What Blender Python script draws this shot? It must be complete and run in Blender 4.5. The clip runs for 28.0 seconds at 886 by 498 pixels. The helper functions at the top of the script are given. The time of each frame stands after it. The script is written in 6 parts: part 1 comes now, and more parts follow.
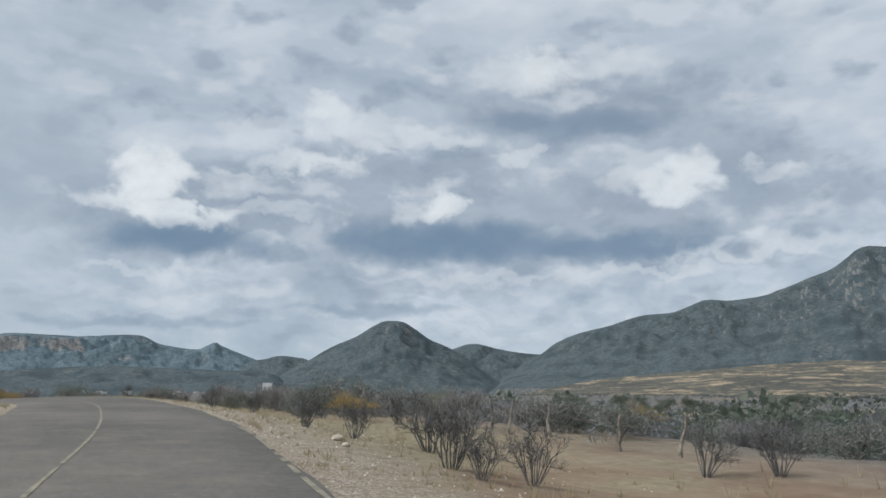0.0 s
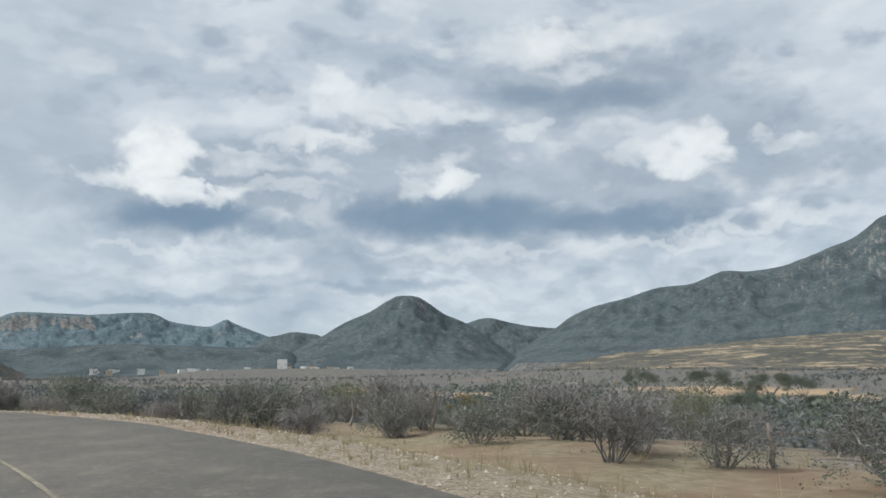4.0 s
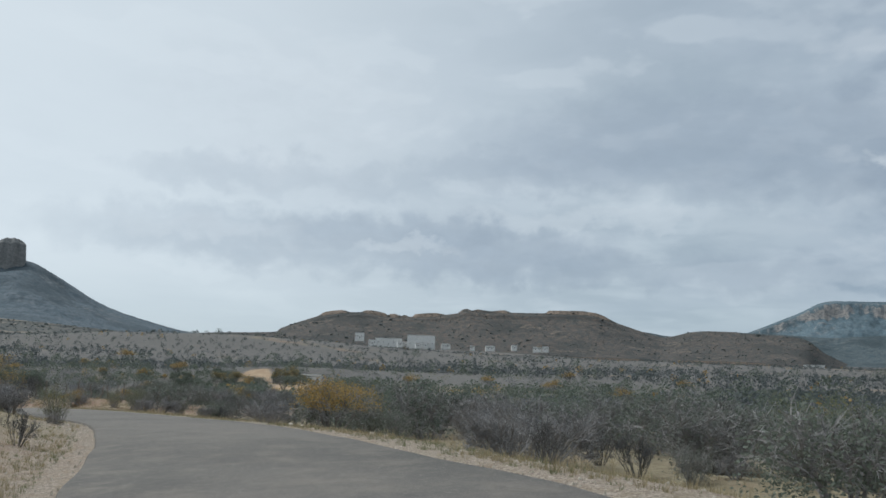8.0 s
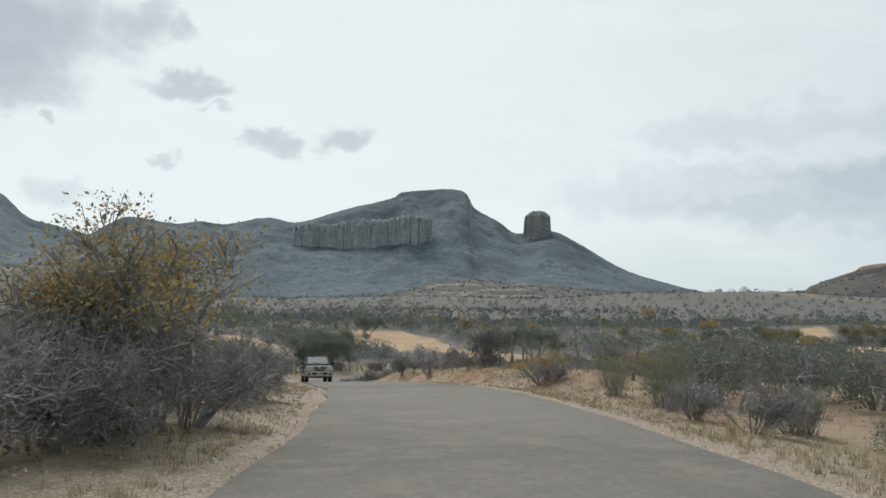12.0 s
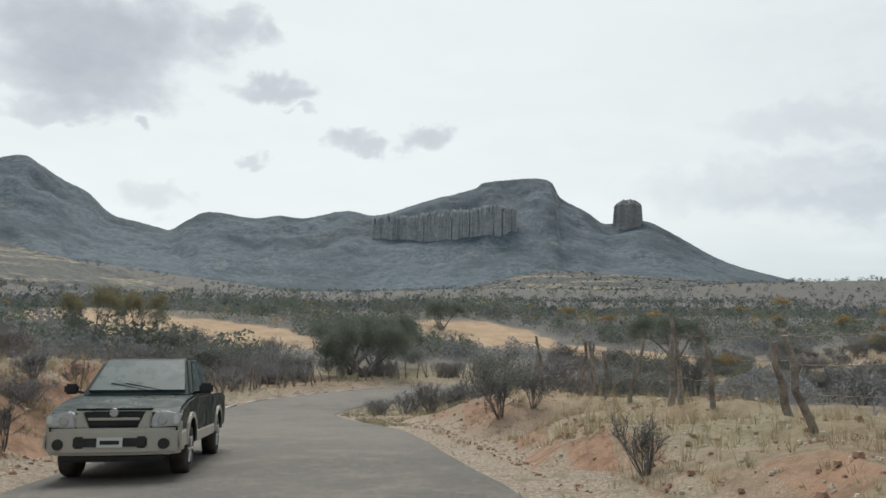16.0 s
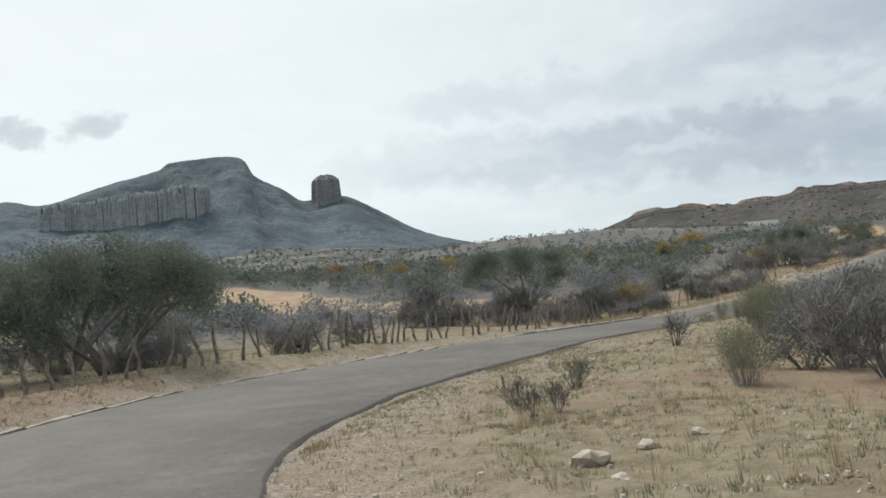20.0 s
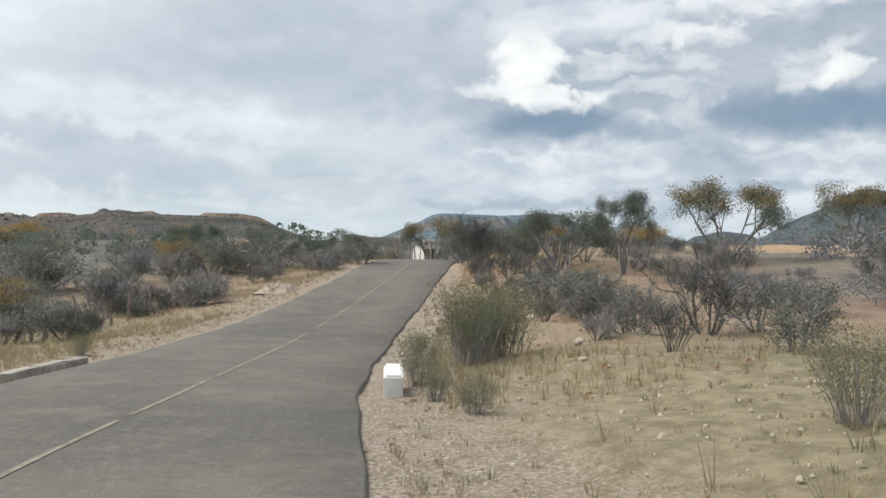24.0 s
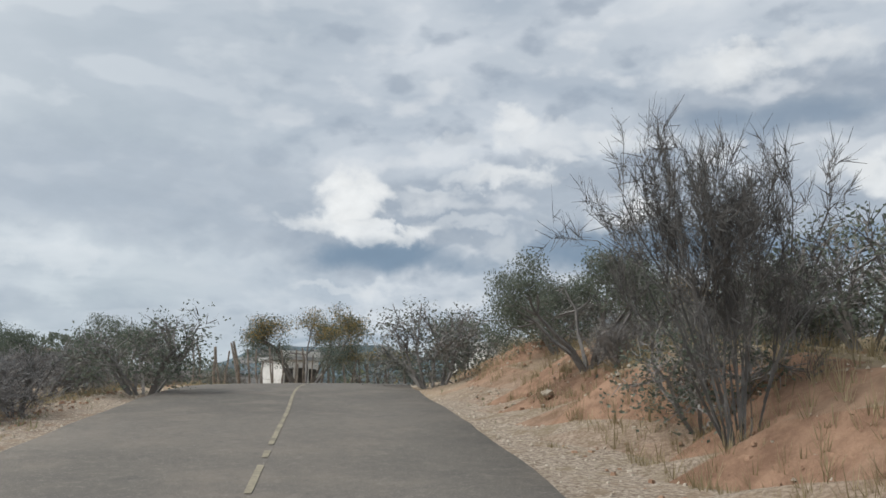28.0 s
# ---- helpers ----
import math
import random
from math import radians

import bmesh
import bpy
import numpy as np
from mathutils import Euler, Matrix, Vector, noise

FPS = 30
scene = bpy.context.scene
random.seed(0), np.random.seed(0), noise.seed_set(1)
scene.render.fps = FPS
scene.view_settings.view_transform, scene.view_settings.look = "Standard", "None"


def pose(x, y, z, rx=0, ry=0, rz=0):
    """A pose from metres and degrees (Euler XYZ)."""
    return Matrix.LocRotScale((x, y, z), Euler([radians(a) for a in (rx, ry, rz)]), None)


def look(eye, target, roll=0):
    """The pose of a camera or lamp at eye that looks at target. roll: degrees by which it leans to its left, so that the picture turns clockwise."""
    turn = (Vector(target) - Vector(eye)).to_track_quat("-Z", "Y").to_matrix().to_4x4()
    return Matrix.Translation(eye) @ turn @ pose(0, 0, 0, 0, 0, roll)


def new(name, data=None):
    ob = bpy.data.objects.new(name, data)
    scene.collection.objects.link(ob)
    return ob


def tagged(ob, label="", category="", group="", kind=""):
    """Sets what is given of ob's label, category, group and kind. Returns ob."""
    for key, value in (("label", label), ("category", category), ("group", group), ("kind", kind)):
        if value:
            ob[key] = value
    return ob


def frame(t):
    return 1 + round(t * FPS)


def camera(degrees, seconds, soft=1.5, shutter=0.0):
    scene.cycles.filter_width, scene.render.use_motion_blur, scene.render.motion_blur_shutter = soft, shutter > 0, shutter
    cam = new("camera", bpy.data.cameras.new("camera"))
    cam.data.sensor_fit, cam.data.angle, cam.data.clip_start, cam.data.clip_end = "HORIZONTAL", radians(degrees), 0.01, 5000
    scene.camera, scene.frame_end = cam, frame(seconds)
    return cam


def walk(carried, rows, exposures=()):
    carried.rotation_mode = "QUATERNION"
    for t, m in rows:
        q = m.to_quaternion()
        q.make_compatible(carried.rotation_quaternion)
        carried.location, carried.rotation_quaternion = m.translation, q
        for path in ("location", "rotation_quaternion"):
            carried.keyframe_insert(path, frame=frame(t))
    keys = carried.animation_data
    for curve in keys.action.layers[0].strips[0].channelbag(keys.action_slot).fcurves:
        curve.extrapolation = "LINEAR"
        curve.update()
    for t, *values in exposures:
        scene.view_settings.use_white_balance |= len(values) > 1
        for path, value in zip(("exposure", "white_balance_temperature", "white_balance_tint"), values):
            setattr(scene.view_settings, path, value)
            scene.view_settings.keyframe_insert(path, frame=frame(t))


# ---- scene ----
# ---- camera and its way ----
cam = camera(55.75, 28.0, soft=1.6)
CAM = [
    (0, -0, 0, 0.01, 44.98, 10.34, 0.09),
    (0.5, -4.5, 2.15, 0.15, 40.49, 10.74, -1.15),
    (1, -9.01, 4.3, 0.34, 39.78, 10.79, -1.78),
    (1.5, -13.56, 6.44, 0.56, 39.45, 10.78, -1.7),
    (2, -18.17, 8.51, 0.75, 39.81, 10.87, -1.43),
    (2.5, -22.87, 10.42, 0.92, 42.72, 11.1, -0.56),
    (4.5, -42.52, 16.21, 1.42, 45.61, 7.89, -0.81),
    (5, -47.59, 17.2, 1.49, 46.47, 7.29, -1.19),
    (5.5, -52.75, 17.96, 1.54, 51.62, 7.28, -0.93),
    (6, -58.01, 18.47, 1.58, 60.54, 7.55, 0.53),
    (6.5, -63.3, 18.75, 1.58, 70.61, 8.52, 1.9),
    (7, -68.64, 18.77, 1.53, 78.44, 8.63, 2.93),
    (7.5, -73.99, 18.5, 1.41, 88.84, 7.33, 2.61),
    (8, -79.32, 17.68, 1.23, 97.22, 7.32, 1.77),
    (8.5, -84.57, 16.2, 1.03, 99.93, 7.4, 2.13),
    (9, -89.77, 14.29, 0.78, 103.68, 6.63, 2.31),
    (9.5, -94.87, 12.11, 0.55, 110.77, 5.32, 1.71),
    (10, -99.81, 9.64, 0.34, 118.1, 5.57, 1.11),
    (10.5, -104.57, 7.11, 0.15, 121.56, 5.56, 1.52),
    (11, -109.08, 4.39, -0.09, 123.89, 4.07, 1.53),
    (11.5, -113.35, 1.46, -0.4, 127.21, 3.58, 1.23),
    (12, -117.45, -1.66, -0.74, 131.4, 4.09, 0.68),
    (12.5, -121.39, -5, -1.09, 134.71, 4.97, 0.59),
    (14.5, -136.25, -20.05, -2.05, 136.93, 3.79, -0.64),
    (15, -140.28, -23.67, -2.36, 135.37, 4.03, -0.03),
    (15.5, -144.2, -27.5, -2.71, 134.84, 4.36, 0.26),
    (16, -147.89, -31.56, -3.09, 137.06, 3.83, 0.44),
    (16.5, -151.32, -35.73, -3.49, 139.48, 3.29, -0.02),
    (17, -154.44, -39.94, -3.92, 140.79, 3.21, 0.15),
    (17.5, -157.29, -43.98, -4.33, 140.79, 2.11, 0.73),
    (18, -159.79, -48.04, -4.75, 134.66, 2.55, 0.09),
    (18.5, -162.11, -52.12, -5.25, 126.43, 1.57, -1.15),
    (19, -164.53, -56.19, -5.81, 122.62, 0.57, -2.75),
    (19.5, -167.2, -60.25, -6.3, 120.57, 1.62, -4.05),
    (20, -170.12, -64.07, -6.78, 116.13, 1.94, -4.86),
    (20.5, -173.38, -67.34, -7.19, 110.88, 2.37, -5.05),
    (21, -176.89, -70.13, -7.46, 105.13, 3.15, -4.67),
    (21.5, -180.75, -72.39, -7.66, 97.72, 3.6, -2.84),
    (22, -185, -74.12, -7.83, 90.12, 2.91, -0.41),
    (22.5, -189.52, -75.54, -7.97, 84.03, 2.15, 1.17),
    (24.5, -209.4, -75.71, -8.68, 66.56, 2.75, 1.49),
    (25, -214.35, -74.68, -8.85, 63.57, 4.17, 2.02),
    (25.5, -219.32, -73.48, -8.99, 61.93, 5.37, 1.01),
    (26, -224.22, -72, -9.07, 62.43, 6.46, -1.03),
    (26.5, -229.04, -70.36, -8.99, 61.44, 7.6, -1.51),
    (27, -233.83, -68.68, -8.83, 59.39, 8.43, -0.72),
    (27.5, -238.54, -66.87, -8.49, 58.27, 9.37, -0.17),
    (28, -243.25, -65.01, -8.04, 58.39, 11.06, -0.12),
]
EYES = [(t, Vector((x, y, z)), yaw, pitch, roll) for t, x, y, z, yaw, pitch, roll in CAM]
ROWS = []
for t, eye, yaw, pitch, roll in EYES:
    a, b = radians(yaw), radians(pitch)
    ahead = Vector((-math.sin(a) * math.cos(b), math.cos(a) * math.cos(b), math.sin(b)))
    ROWS.append((t, look(eye, eye + ahead * 50, roll)))
walk(cam, ROWS, [(0, 0.04, 6150, 8), (2.5, 0.04, 6150, 8), (4.5, 0.26, 6350, 7), (6, 0.2, 6300, 7), (7, 0.18, 6150, 6), (7.8, -0.08, 6000, 6), (9, -0.08, 6100, 6), (11, 0.1, 6350, 6), (14.5, 0.16, 6450, 7), (17, 0.18, 6500, 7), (19, 0.36, 6350, 7), (20, 0.24, 6400, 7), (22, 0.32, 6450, 8), (25, 0.44, 6550, 9), (26, 0.31, 6500, 9), (27, 0.3, 6480, 9), (28, 0.18, 6450, 9)])

# ---- sky and sun: bright broken overcast, sun veiled in the south-west ----
SUN_AZ, SUN_EL = 150.0, 52.0


def direction(az, el):
    """The way to a place in the sky: degrees to the left of +y, and up."""
    a, e = radians(az), radians(el)
    return Vector((-math.sin(a) * math.cos(e), math.cos(a) * math.cos(e), math.sin(e)))


class Nodes:
    """Short hand for wiring a node tree."""

    def __init__(self, tree):
        self.tree = tree
        tree.nodes.clear()

    def add(self, kind):
        return self.tree.nodes.new(kind)

    def put(self, socket, value):
        if isinstance(value, bpy.types.NodeSocket):
            self.tree.links.new(value, socket)
        elif isinstance(value, (tuple, list)) and len(value) == 3 and socket.type == "RGBA":
            socket.default_value = (*value, 1)
        else:
            socket.default_value = value

    def math(self, op, a, b=0.0, c=0.0, clamp=False):
        node = self.add("ShaderNodeMath")
        node.operation, node.use_clamp = op, clamp
        for i, v in enumerate((a, b, c)):
            self.put(node.inputs[i], v)
        return node.outputs[0]

    def mix(self, f, a, b):
        node = self.add("ShaderNodeMix")
        node.data_type = "RGBA"
        self.put(node.inputs[0], f), self.put(node.inputs[6], a), self.put(node.inputs[7], b)
        return node.outputs[2]

    def noise(self, vec, scale, detail=4.0, rough=0.55, distort=0.0):
        node = self.add("ShaderNodeTexNoise")
        for key, v in (("Scale", scale), ("Detail", detail), ("Roughness", rough), ("Distortion", distort)):
            node.inputs[key].default_value = v
        if vec is not None:
            self.put(node.inputs["Vector"], vec)
        return node.outputs[0]

    def span(self, v, a, b, c=0.0, d=1.0, smooth=True):
        node = self.add("ShaderNodeMapRange")
        node.interpolation_type = "SMOOTHSTEP" if smooth else "LINEAR"
        for i, x in enumerate((v, a, b, c, d)):
            self.put(node.inputs[i], x)
        return node.outputs[0]

    def vec(self, op, a, b=None, scale=None):
        node = self.add("ShaderNodeVectorMath")
        node.operation = op
        self.put(node.inputs[0], a)
        if b is not None:
            self.put(node.inputs[1], b)
        if scale is not None:
            self.put(node.inputs["Scale"], scale)
        return node.outputs["Value"] if op in ("DOT_PRODUCT", "LENGTH", "DISTANCE") else node.outputs[0]


world = bpy.data.worlds.new("sky")
scene.world = world
world.use_nodes = True
n = Nodes(world.node_tree)
sky = n.add("ShaderNodeTexSky")
sky.sky_type, sky.sun_disc, sky.altitude = "NISHITA", False, 1900.0
sky.sun_elevation, sky.sun_rotation = radians(SUN_EL), radians(-SUN_AZ)
way = n.add("ShaderNodeTexCoord").outputs["Generated"]
xyz = n.add("ShaderNodeSeparateXYZ")
n.put(xyz.inputs[0], way)
up = n.math("MAXIMUM", xyz.outputs[2], 0.0)
# clouds lie on a layer overhead, so they crowd together towards the horizon
far = n.math("ADD", up, 0.10)
flat = n.add("ShaderNodeCombineXYZ")
n.put(flat.inputs[0], n.math("DIVIDE", xyz.outputs[0], far))
n.put(flat.inputs[1], n.math("DIVIDE", xyz.outputs[1], far))
n.put(flat.inputs[2], n.math("MULTIPLY", up, 2.0))
layer = flat.outputs[0]
big = n.noise(layer, 0.55, 3.0, 0.5)
veil = n.noise(layer, 1.6, 5.0, 0.5, 0.3)


def toward(az, el, inner, outer):
    """1 near a direction in the sky, 0 beyond: degrees."""
    dot = n.vec("DOT_PRODUCT", n.vec("NORMALIZE", way), tuple(direction(az, el)))
    return n.span(dot, math.cos(radians(outer)), math.cos(radians(inner)))


ripple = n.add("ShaderNodeTexNoise")
n.put(ripple.inputs["Vector"], n.vec("MULTIPLY", way, (1.0, 1.0, 1.6)))
ripple.inputs["Scale"].default_value, ripple.inputs["Detail"].default_value = 11.0, 8.0
wavy = n.vec("ADD", way, n.vec("SCALE", n.vec("SUBTRACT", ripple.outputs["Color"], (0.5, 0.5, 0.5)), scale=0.16))
heaped = toward(38, 13, 20, 42)
glow = toward(150, 20, 12, 70)
# each heap is lighter on its upper rim and darker underneath
low = n.noise(n.vec("MULTIPLY", way, (1.0, 1.0, 2.4)), 6.0, 5.0, 0.45, 0.2)
high = n.noise(n.vec("ADD", n.vec("MULTIPLY", way, (1.0, 1.0, 2.4)), (0.0, 0.0, 0.055)), 6.0, 5.0, 0.45, 0.2)
rim = n.math("SUBTRACT", low, high)
body = n.span(low, 0.40, 0.62)
grey = n.mix(n.span(big, 0.35, 0.7), (0.50, 0.555, 0.61), (0.66, 0.71, 0.74))
grey = n.mix(n.span(veil, 0.42, 0.64, 0.0, 0.5), grey, (0.40, 0.46, 0.515))
grey = n.mix(n.span(rim, -0.01, -0.11, 0.0, 0.2), grey, (0.36, 0.425, 0.48))
grey = n.mix(n.span(rim, 0.01, 0.10, 0.0, 0.3), grey, (0.80, 0.83, 0.85))
bright = n.mix(n.math("MULTIPLY", glow, n.math("ADD", 0.72, n.math("MULTIPLY", veil, 0.3))), grey, (0.93, 0.955, 0.955))
lit = n.mix(body, (0.66, 0.70, 0.745), (0.47, 0.525, 0.59))
lit = n.mix(n.span(rim, 0.015, 0.12, 0.0, 0.2), lit, (0.80, 0.83, 0.85))
lit = n.mix(n.span(rim, -0.01, -0.10, 0.0, 0.25), lit, (0.34, 0.41, 0.49))
bands = n.noise(n.vec("MULTIPLY", wavy, (1.0, 1.0, 9.0)), 4.5, 5.0, 0.5)
lit = n.mix(n.math("MULTIPLY", n.span(bands, 0.46, 0.66), n.span(up, 0.30, 0.12, 0.0, 0.35)), lit, (0.38, 0.45, 0.53))
clouds = n.mix(heaped, bright, lit)
degrees_up = n.math("MULTIPLY", n.math("ARCSINE", n.math("MINIMUM", xyz.outputs[2], 0.999)), 57.2958)
degrees_round = n.math("MULTIPLY", n.math("ARCTAN2", n.math("MULTIPLY", xyz.outputs[0], -1.0), xyz.outputs[1]), 57.2958)
# the clouds' outlines are broken up by a coarse swell and by fine curls
curled = n.add("ShaderNodeTexNoise")
n.put(curled.inputs["Vector"], n.vec("MULTIPLY", way, (1.0, 1.0, 1.3)))
for key, v in (("Scale", 22.0), ("Detail", 7.0), ("Roughness", 0.52), ("Distortion", 0.2)):
    curled.inputs[key].default_value = v
swell = n.add("ShaderNodeSeparateColor")
n.put(swell.inputs[0], curled.outputs["Color"])
round_at = n.math("MULTIPLY_ADD", n.math("SUBTRACT", swell.outputs[0], 0.5), 6.5, degrees_round)
up_at = n.math("MULTIPLY_ADD", n.math("SUBTRACT", swell.outputs[1], 0.5), 4.6, degrees_up)
level_at = (n.math("MULTIPLY_ADD", n.math("SUBTRACT", swell.outputs[0], 0.5), 5.0, degrees_round), n.math("MULTIPLY_ADD", n.math("SUBTRACT", swell.outputs[2], 0.5), 2.2, degrees_up))
mottle = n.noise(n.vec("MULTIPLY", way, (1.0, 1.0, 1.9)), 30.0, 8.0, 0.6, 0.3)
heap_low = n.noise(n.vec("MULTIPLY", way, (1.0, 1.0, 1.8)), 12.0, 6.0, 0.48)
heap_high = n.noise(n.vec("ADD", n.vec("MULTIPLY", way, (1.0, 1.0, 1.8)), (0.0, 0.0, 0.04)), 12.0, 6.0, 0.48)
heap_rim = n.math("SUBTRACT", heap_low, heap_high)


def banks(sky_colour, colour, rows, inner=0.1, outer=1.35, mottled=0.3, at=(round_at, up_at)):
    """Lays clouds of one colour over the sky: degrees round and up, half their width and height, and how thick."""
    shade = n.mix(n.span(mottle, 0.3, 0.7, 0.0, mottled), colour, tuple(c * 0.72 for c in colour))
    for az, el, wide, tall, thick in rows:
        u = n.math("MULTIPLY_ADD", at[0], 1 / wide, -az / wide)
        v = n.math("MULTIPLY_ADD", at[1], 1 / tall, -el / tall)
        r = n.math("MULTIPLY_ADD", u, u, n.math("MULTIPLY", v, v))
        sky_colour = n.mix(n.span(r, outer, inner, 0.0, thick), sky_colour, shade)
    return sky_colour


clouds = banks(clouds, (0.40, 0.455, 0.525), ((80, 14.6, 13, 2.8, 0.5), (104, 7.6, 16, 2.0, 0.45), (92, 12.6, 7, 1.2, 0.3), (93.4, 6.6, 8, 1.6, 0.45), (108, 11.6, 9, 1.2, 0.3), (99, 8.4, 9, 1.0, 0.3), (84, 6.0, 12, 1.1, 0.4), (75, 11.5, 8, 1.2, 0.3)), 0.0, 2.2)
clouds = banks(clouds, (0.86, 0.88, 0.89), ((108, 16, 9, 4.5, 0.35), (100.2, 7.6, 3.5, 0.5, 0.4), (88, 9.6, 8, 0.7, 0.3), (113, 8.0, 6, 0.8, 0.35)), 0.0, 2.0)
clouds = banks(clouds, (0.33, 0.385, 0.455), ((46, 12.5, 24, 4.4, 0.45), (34, 18.7, 12, 2.6, 0.4), (61, 11.2, 9, 2.2, 0.4), (27, 13.5, 9, 3.0, 0.3)), 0.0, 2.0)
clouds = banks(clouds, (0.385, 0.435, 0.50), ((58.2, 14.3, 6.9, 1.4, 0.65), (45.7, 15.5, 5.4, 1.2, 0.75), (34.8, 14.2, 2.9, 1.5, 0.65), (35.2, 20.2, 9.9, 2.6, 0.6), (23.1, 16, 3.7, 1.7, 0.55), (20.7, 12.9, 4.6, 1.3, 0.55), (52, 17.1, 3.1, 1.0, 0.4), (49, 7.7, 15.7, 0.8, 0.3), (61.1, 6.9, 8.2, 0.7, 0.3), (39.5, 11, 15.8, 3.1, 0.35), (62.6, 11.5, 7.2, 2.2, 0.35)), 0.0, 1.5)
clouds = n.mix(n.math("MULTIPLY", heaped, n.span(heap_rim, 0.02, 0.22, 0.0, 0.6)), clouds, (0.76, 0.78, 0.80))
clouds = n.mix(n.math("MULTIPLY", heaped, n.span(heap_rim, -0.02, -0.22, 0.0, 0.55)), clouds, (0.29, 0.345, 0.42))
clouds = banks(clouds, (0.80, 0.82, 0.83), ((65.2, 14.3, 2.3, 2.1, 0.8), (67.2, 12.7, 2.2, 0.8, 0.6), (59.2, 14.2, 4.0, 0.7, 0.4), (50.4, 18.2, 2.4, 0.9, 0.45), (63, 12, 4.9, 0.7, 0.8), (56.7, 12.7, 4.6, 0.5, 0.4), (54.5, 16, 3.7, 0.7, 0.7), (59.3, 15.1, 1.9, 0.5, 0.5), (52.8, 19.2, 2.3, 1.3, 0.65), (58.6, 18.2, 2.7, 0.7, 0.35), (45.6, 17.8, 3.3, 0.7, 0.65), (50, 16.9, 1.7, 0.4, 0.5), (45.2, 13.3, 1.9, 1.1, 0.9), (47.9, 12.7, 1.5, 0.8, 0.55)), 0.0, 1.5, 0.22)
clouds = banks(clouds, (0.80, 0.82, 0.83), ((39.7, 16.4, 1.7, 0.5, 0.5), (28.8, 14.3, 2.7, 1.6, 0.85), (32.5, 14.9, 1.6, 0.8, 0.5), (39.1, 22.1, 4.0, 1.4, 0.75), (32.8, 22.5, 3.6, 0.9, 0.5), (53.6, 11.1, 1.7, 1.1, 0.35), (20.9, 10, 4.9, 0.7, 0.45), (25.6, 9.6, 5.3, 0.4, 0.5), (64.7, 8.4, 4.5, 0.4, 0.4), (41.9, 8.3, 9.0, 0.4, 0.35), (31.3, 8.8, 6.4, 0.4, 0.45), (22.5, 14.9, 2.3, 0.5, 0.45)), 0.0, 1.5, 0.22)
clouds = banks(clouds, (0.185, 0.265, 0.36), ((62.6, 10.6, 5.3, 1.3, 0.9), (56.7, 9.9, 3.0, 0.8, 0.5), (43.8, 10.8, 8.1, 1.6, 0.92), (32.3, 10.3, 7.1, 1.0, 0.8), (50.1, 11, 3.0, 1.3, 0.55), (27.2, 11.2, 3.4, 0.7, 0.4), (35.7, 18.5, 8.2, 1.0, 0.5), (49.8, 6.2, 5.6, 0.5, 0.45), (64.7, 5.1, 7.4, 0.4, 0.35)), 0.0, 1.5, 0.15, level_at)
clouds = banks(clouds, (0.97, 0.97, 0.95), ((64.9, 14.3, 1.7, 1.9, 0.75), (66.4, 13.0, 1.5, 0.9, 0.5), (45.6, 13.4, 1.8, 1.1, 0.5), (28.6, 14.2, 2.2, 1.4, 0.45), (62.6, 12.2, 3.6, 0.5, 0.45), (53.0, 15.6, 2.6, 0.6, 0.35), (53.2, 19.6, 1.6, 0.8, 0.4), (37.5, 22.6, 2.4, 0.9, 0.4)), 0.0, 2.1, 0.35)
clouds = banks(clouds, (0.47, 0.485, 0.54), ((148.5, 14.3, 3.1, 1.1, 0.62), (143, 10.9, 1.6, 1.0, 0.55), (138.5, 11.2, 2.3, 1.1, 0.6), (151, 18, 2.3, 1.7, 0.6), (160.2, 17.1, 8.1, 2.8, 0.8), (160.4, 13.9, 5.7, 2.0, 0.75), (162.2, 11.8, 3.8, 0.9, 0.5), (157, 11.3, 1.1, 0.4, 0.5), (149.7, 9.7, 1.3, 0.5, 0.4), (156, 6.7, 2.2, 1.1, 0.3), (147, 12.7, 1.1, 0.4, 0.4)), 0.0, 1.5)
clouds = n.mix(n.span(up, 0.0, 0.10, 0.55, 0.0), clouds, (0.52, 0.60, 0.66))
clear = n.add("ShaderNodeBackground")
n.put(clear.inputs[0], sky.outputs[0])
clear.inputs[1].default_value = 0.08
cloud = n.add("ShaderNodeBackground")
n.put(cloud.inputs[0], clouds)
cloud.inputs[1].default_value = 0.92
both = n.add("ShaderNodeMixShader")
both.inputs[0].default_value = 0.9
n.put(both.inputs[1], clear.outputs[0]), n.put(both.inputs[2], cloud.outputs[0])
out = n.add("ShaderNodeOutputWorld")
n.put(out.inputs[0], both.outputs[0])

sun = new("sun", bpy.data.lights.new("sun", "SUN"))
sun.data.energy, sun.data.angle, sun.data.color = 2.9, radians(34), (1.0, 0.965, 0.915)
sun.matrix_world = look(direction(SUN_AZ, SUN_EL) * 500, (0, 0, 0))

# ---- materials ----


def material(name, rough=0.9, metal=0.0, spec=0.3):
    mat = bpy.data.materials.new(name)
    mat.use_nodes = True
    n = Nodes(mat.node_tree)
    shader = n.add("ShaderNodeBsdfPrincipled")
    shader.inputs["Roughness"].default_value, shader.inputs["Metallic"].default_value = rough, metal
    shader.inputs["Specular IOR Level"].default_value = spec
    out = n.add("ShaderNodeOutputMaterial")
    n.put(out.inputs[0], shader.outputs[0])
    return mat, n, shader


def bumped(n, shader, height, strength, distance):
    bump = n.add("ShaderNodeBump")
    bump.inputs["Strength"].default_value, bump.inputs["Distance"].default_value = strength, distance
    n.put(bump.inputs["Height"], height)
    n.put(shader.inputs["Normal"], bump.outputs[0])


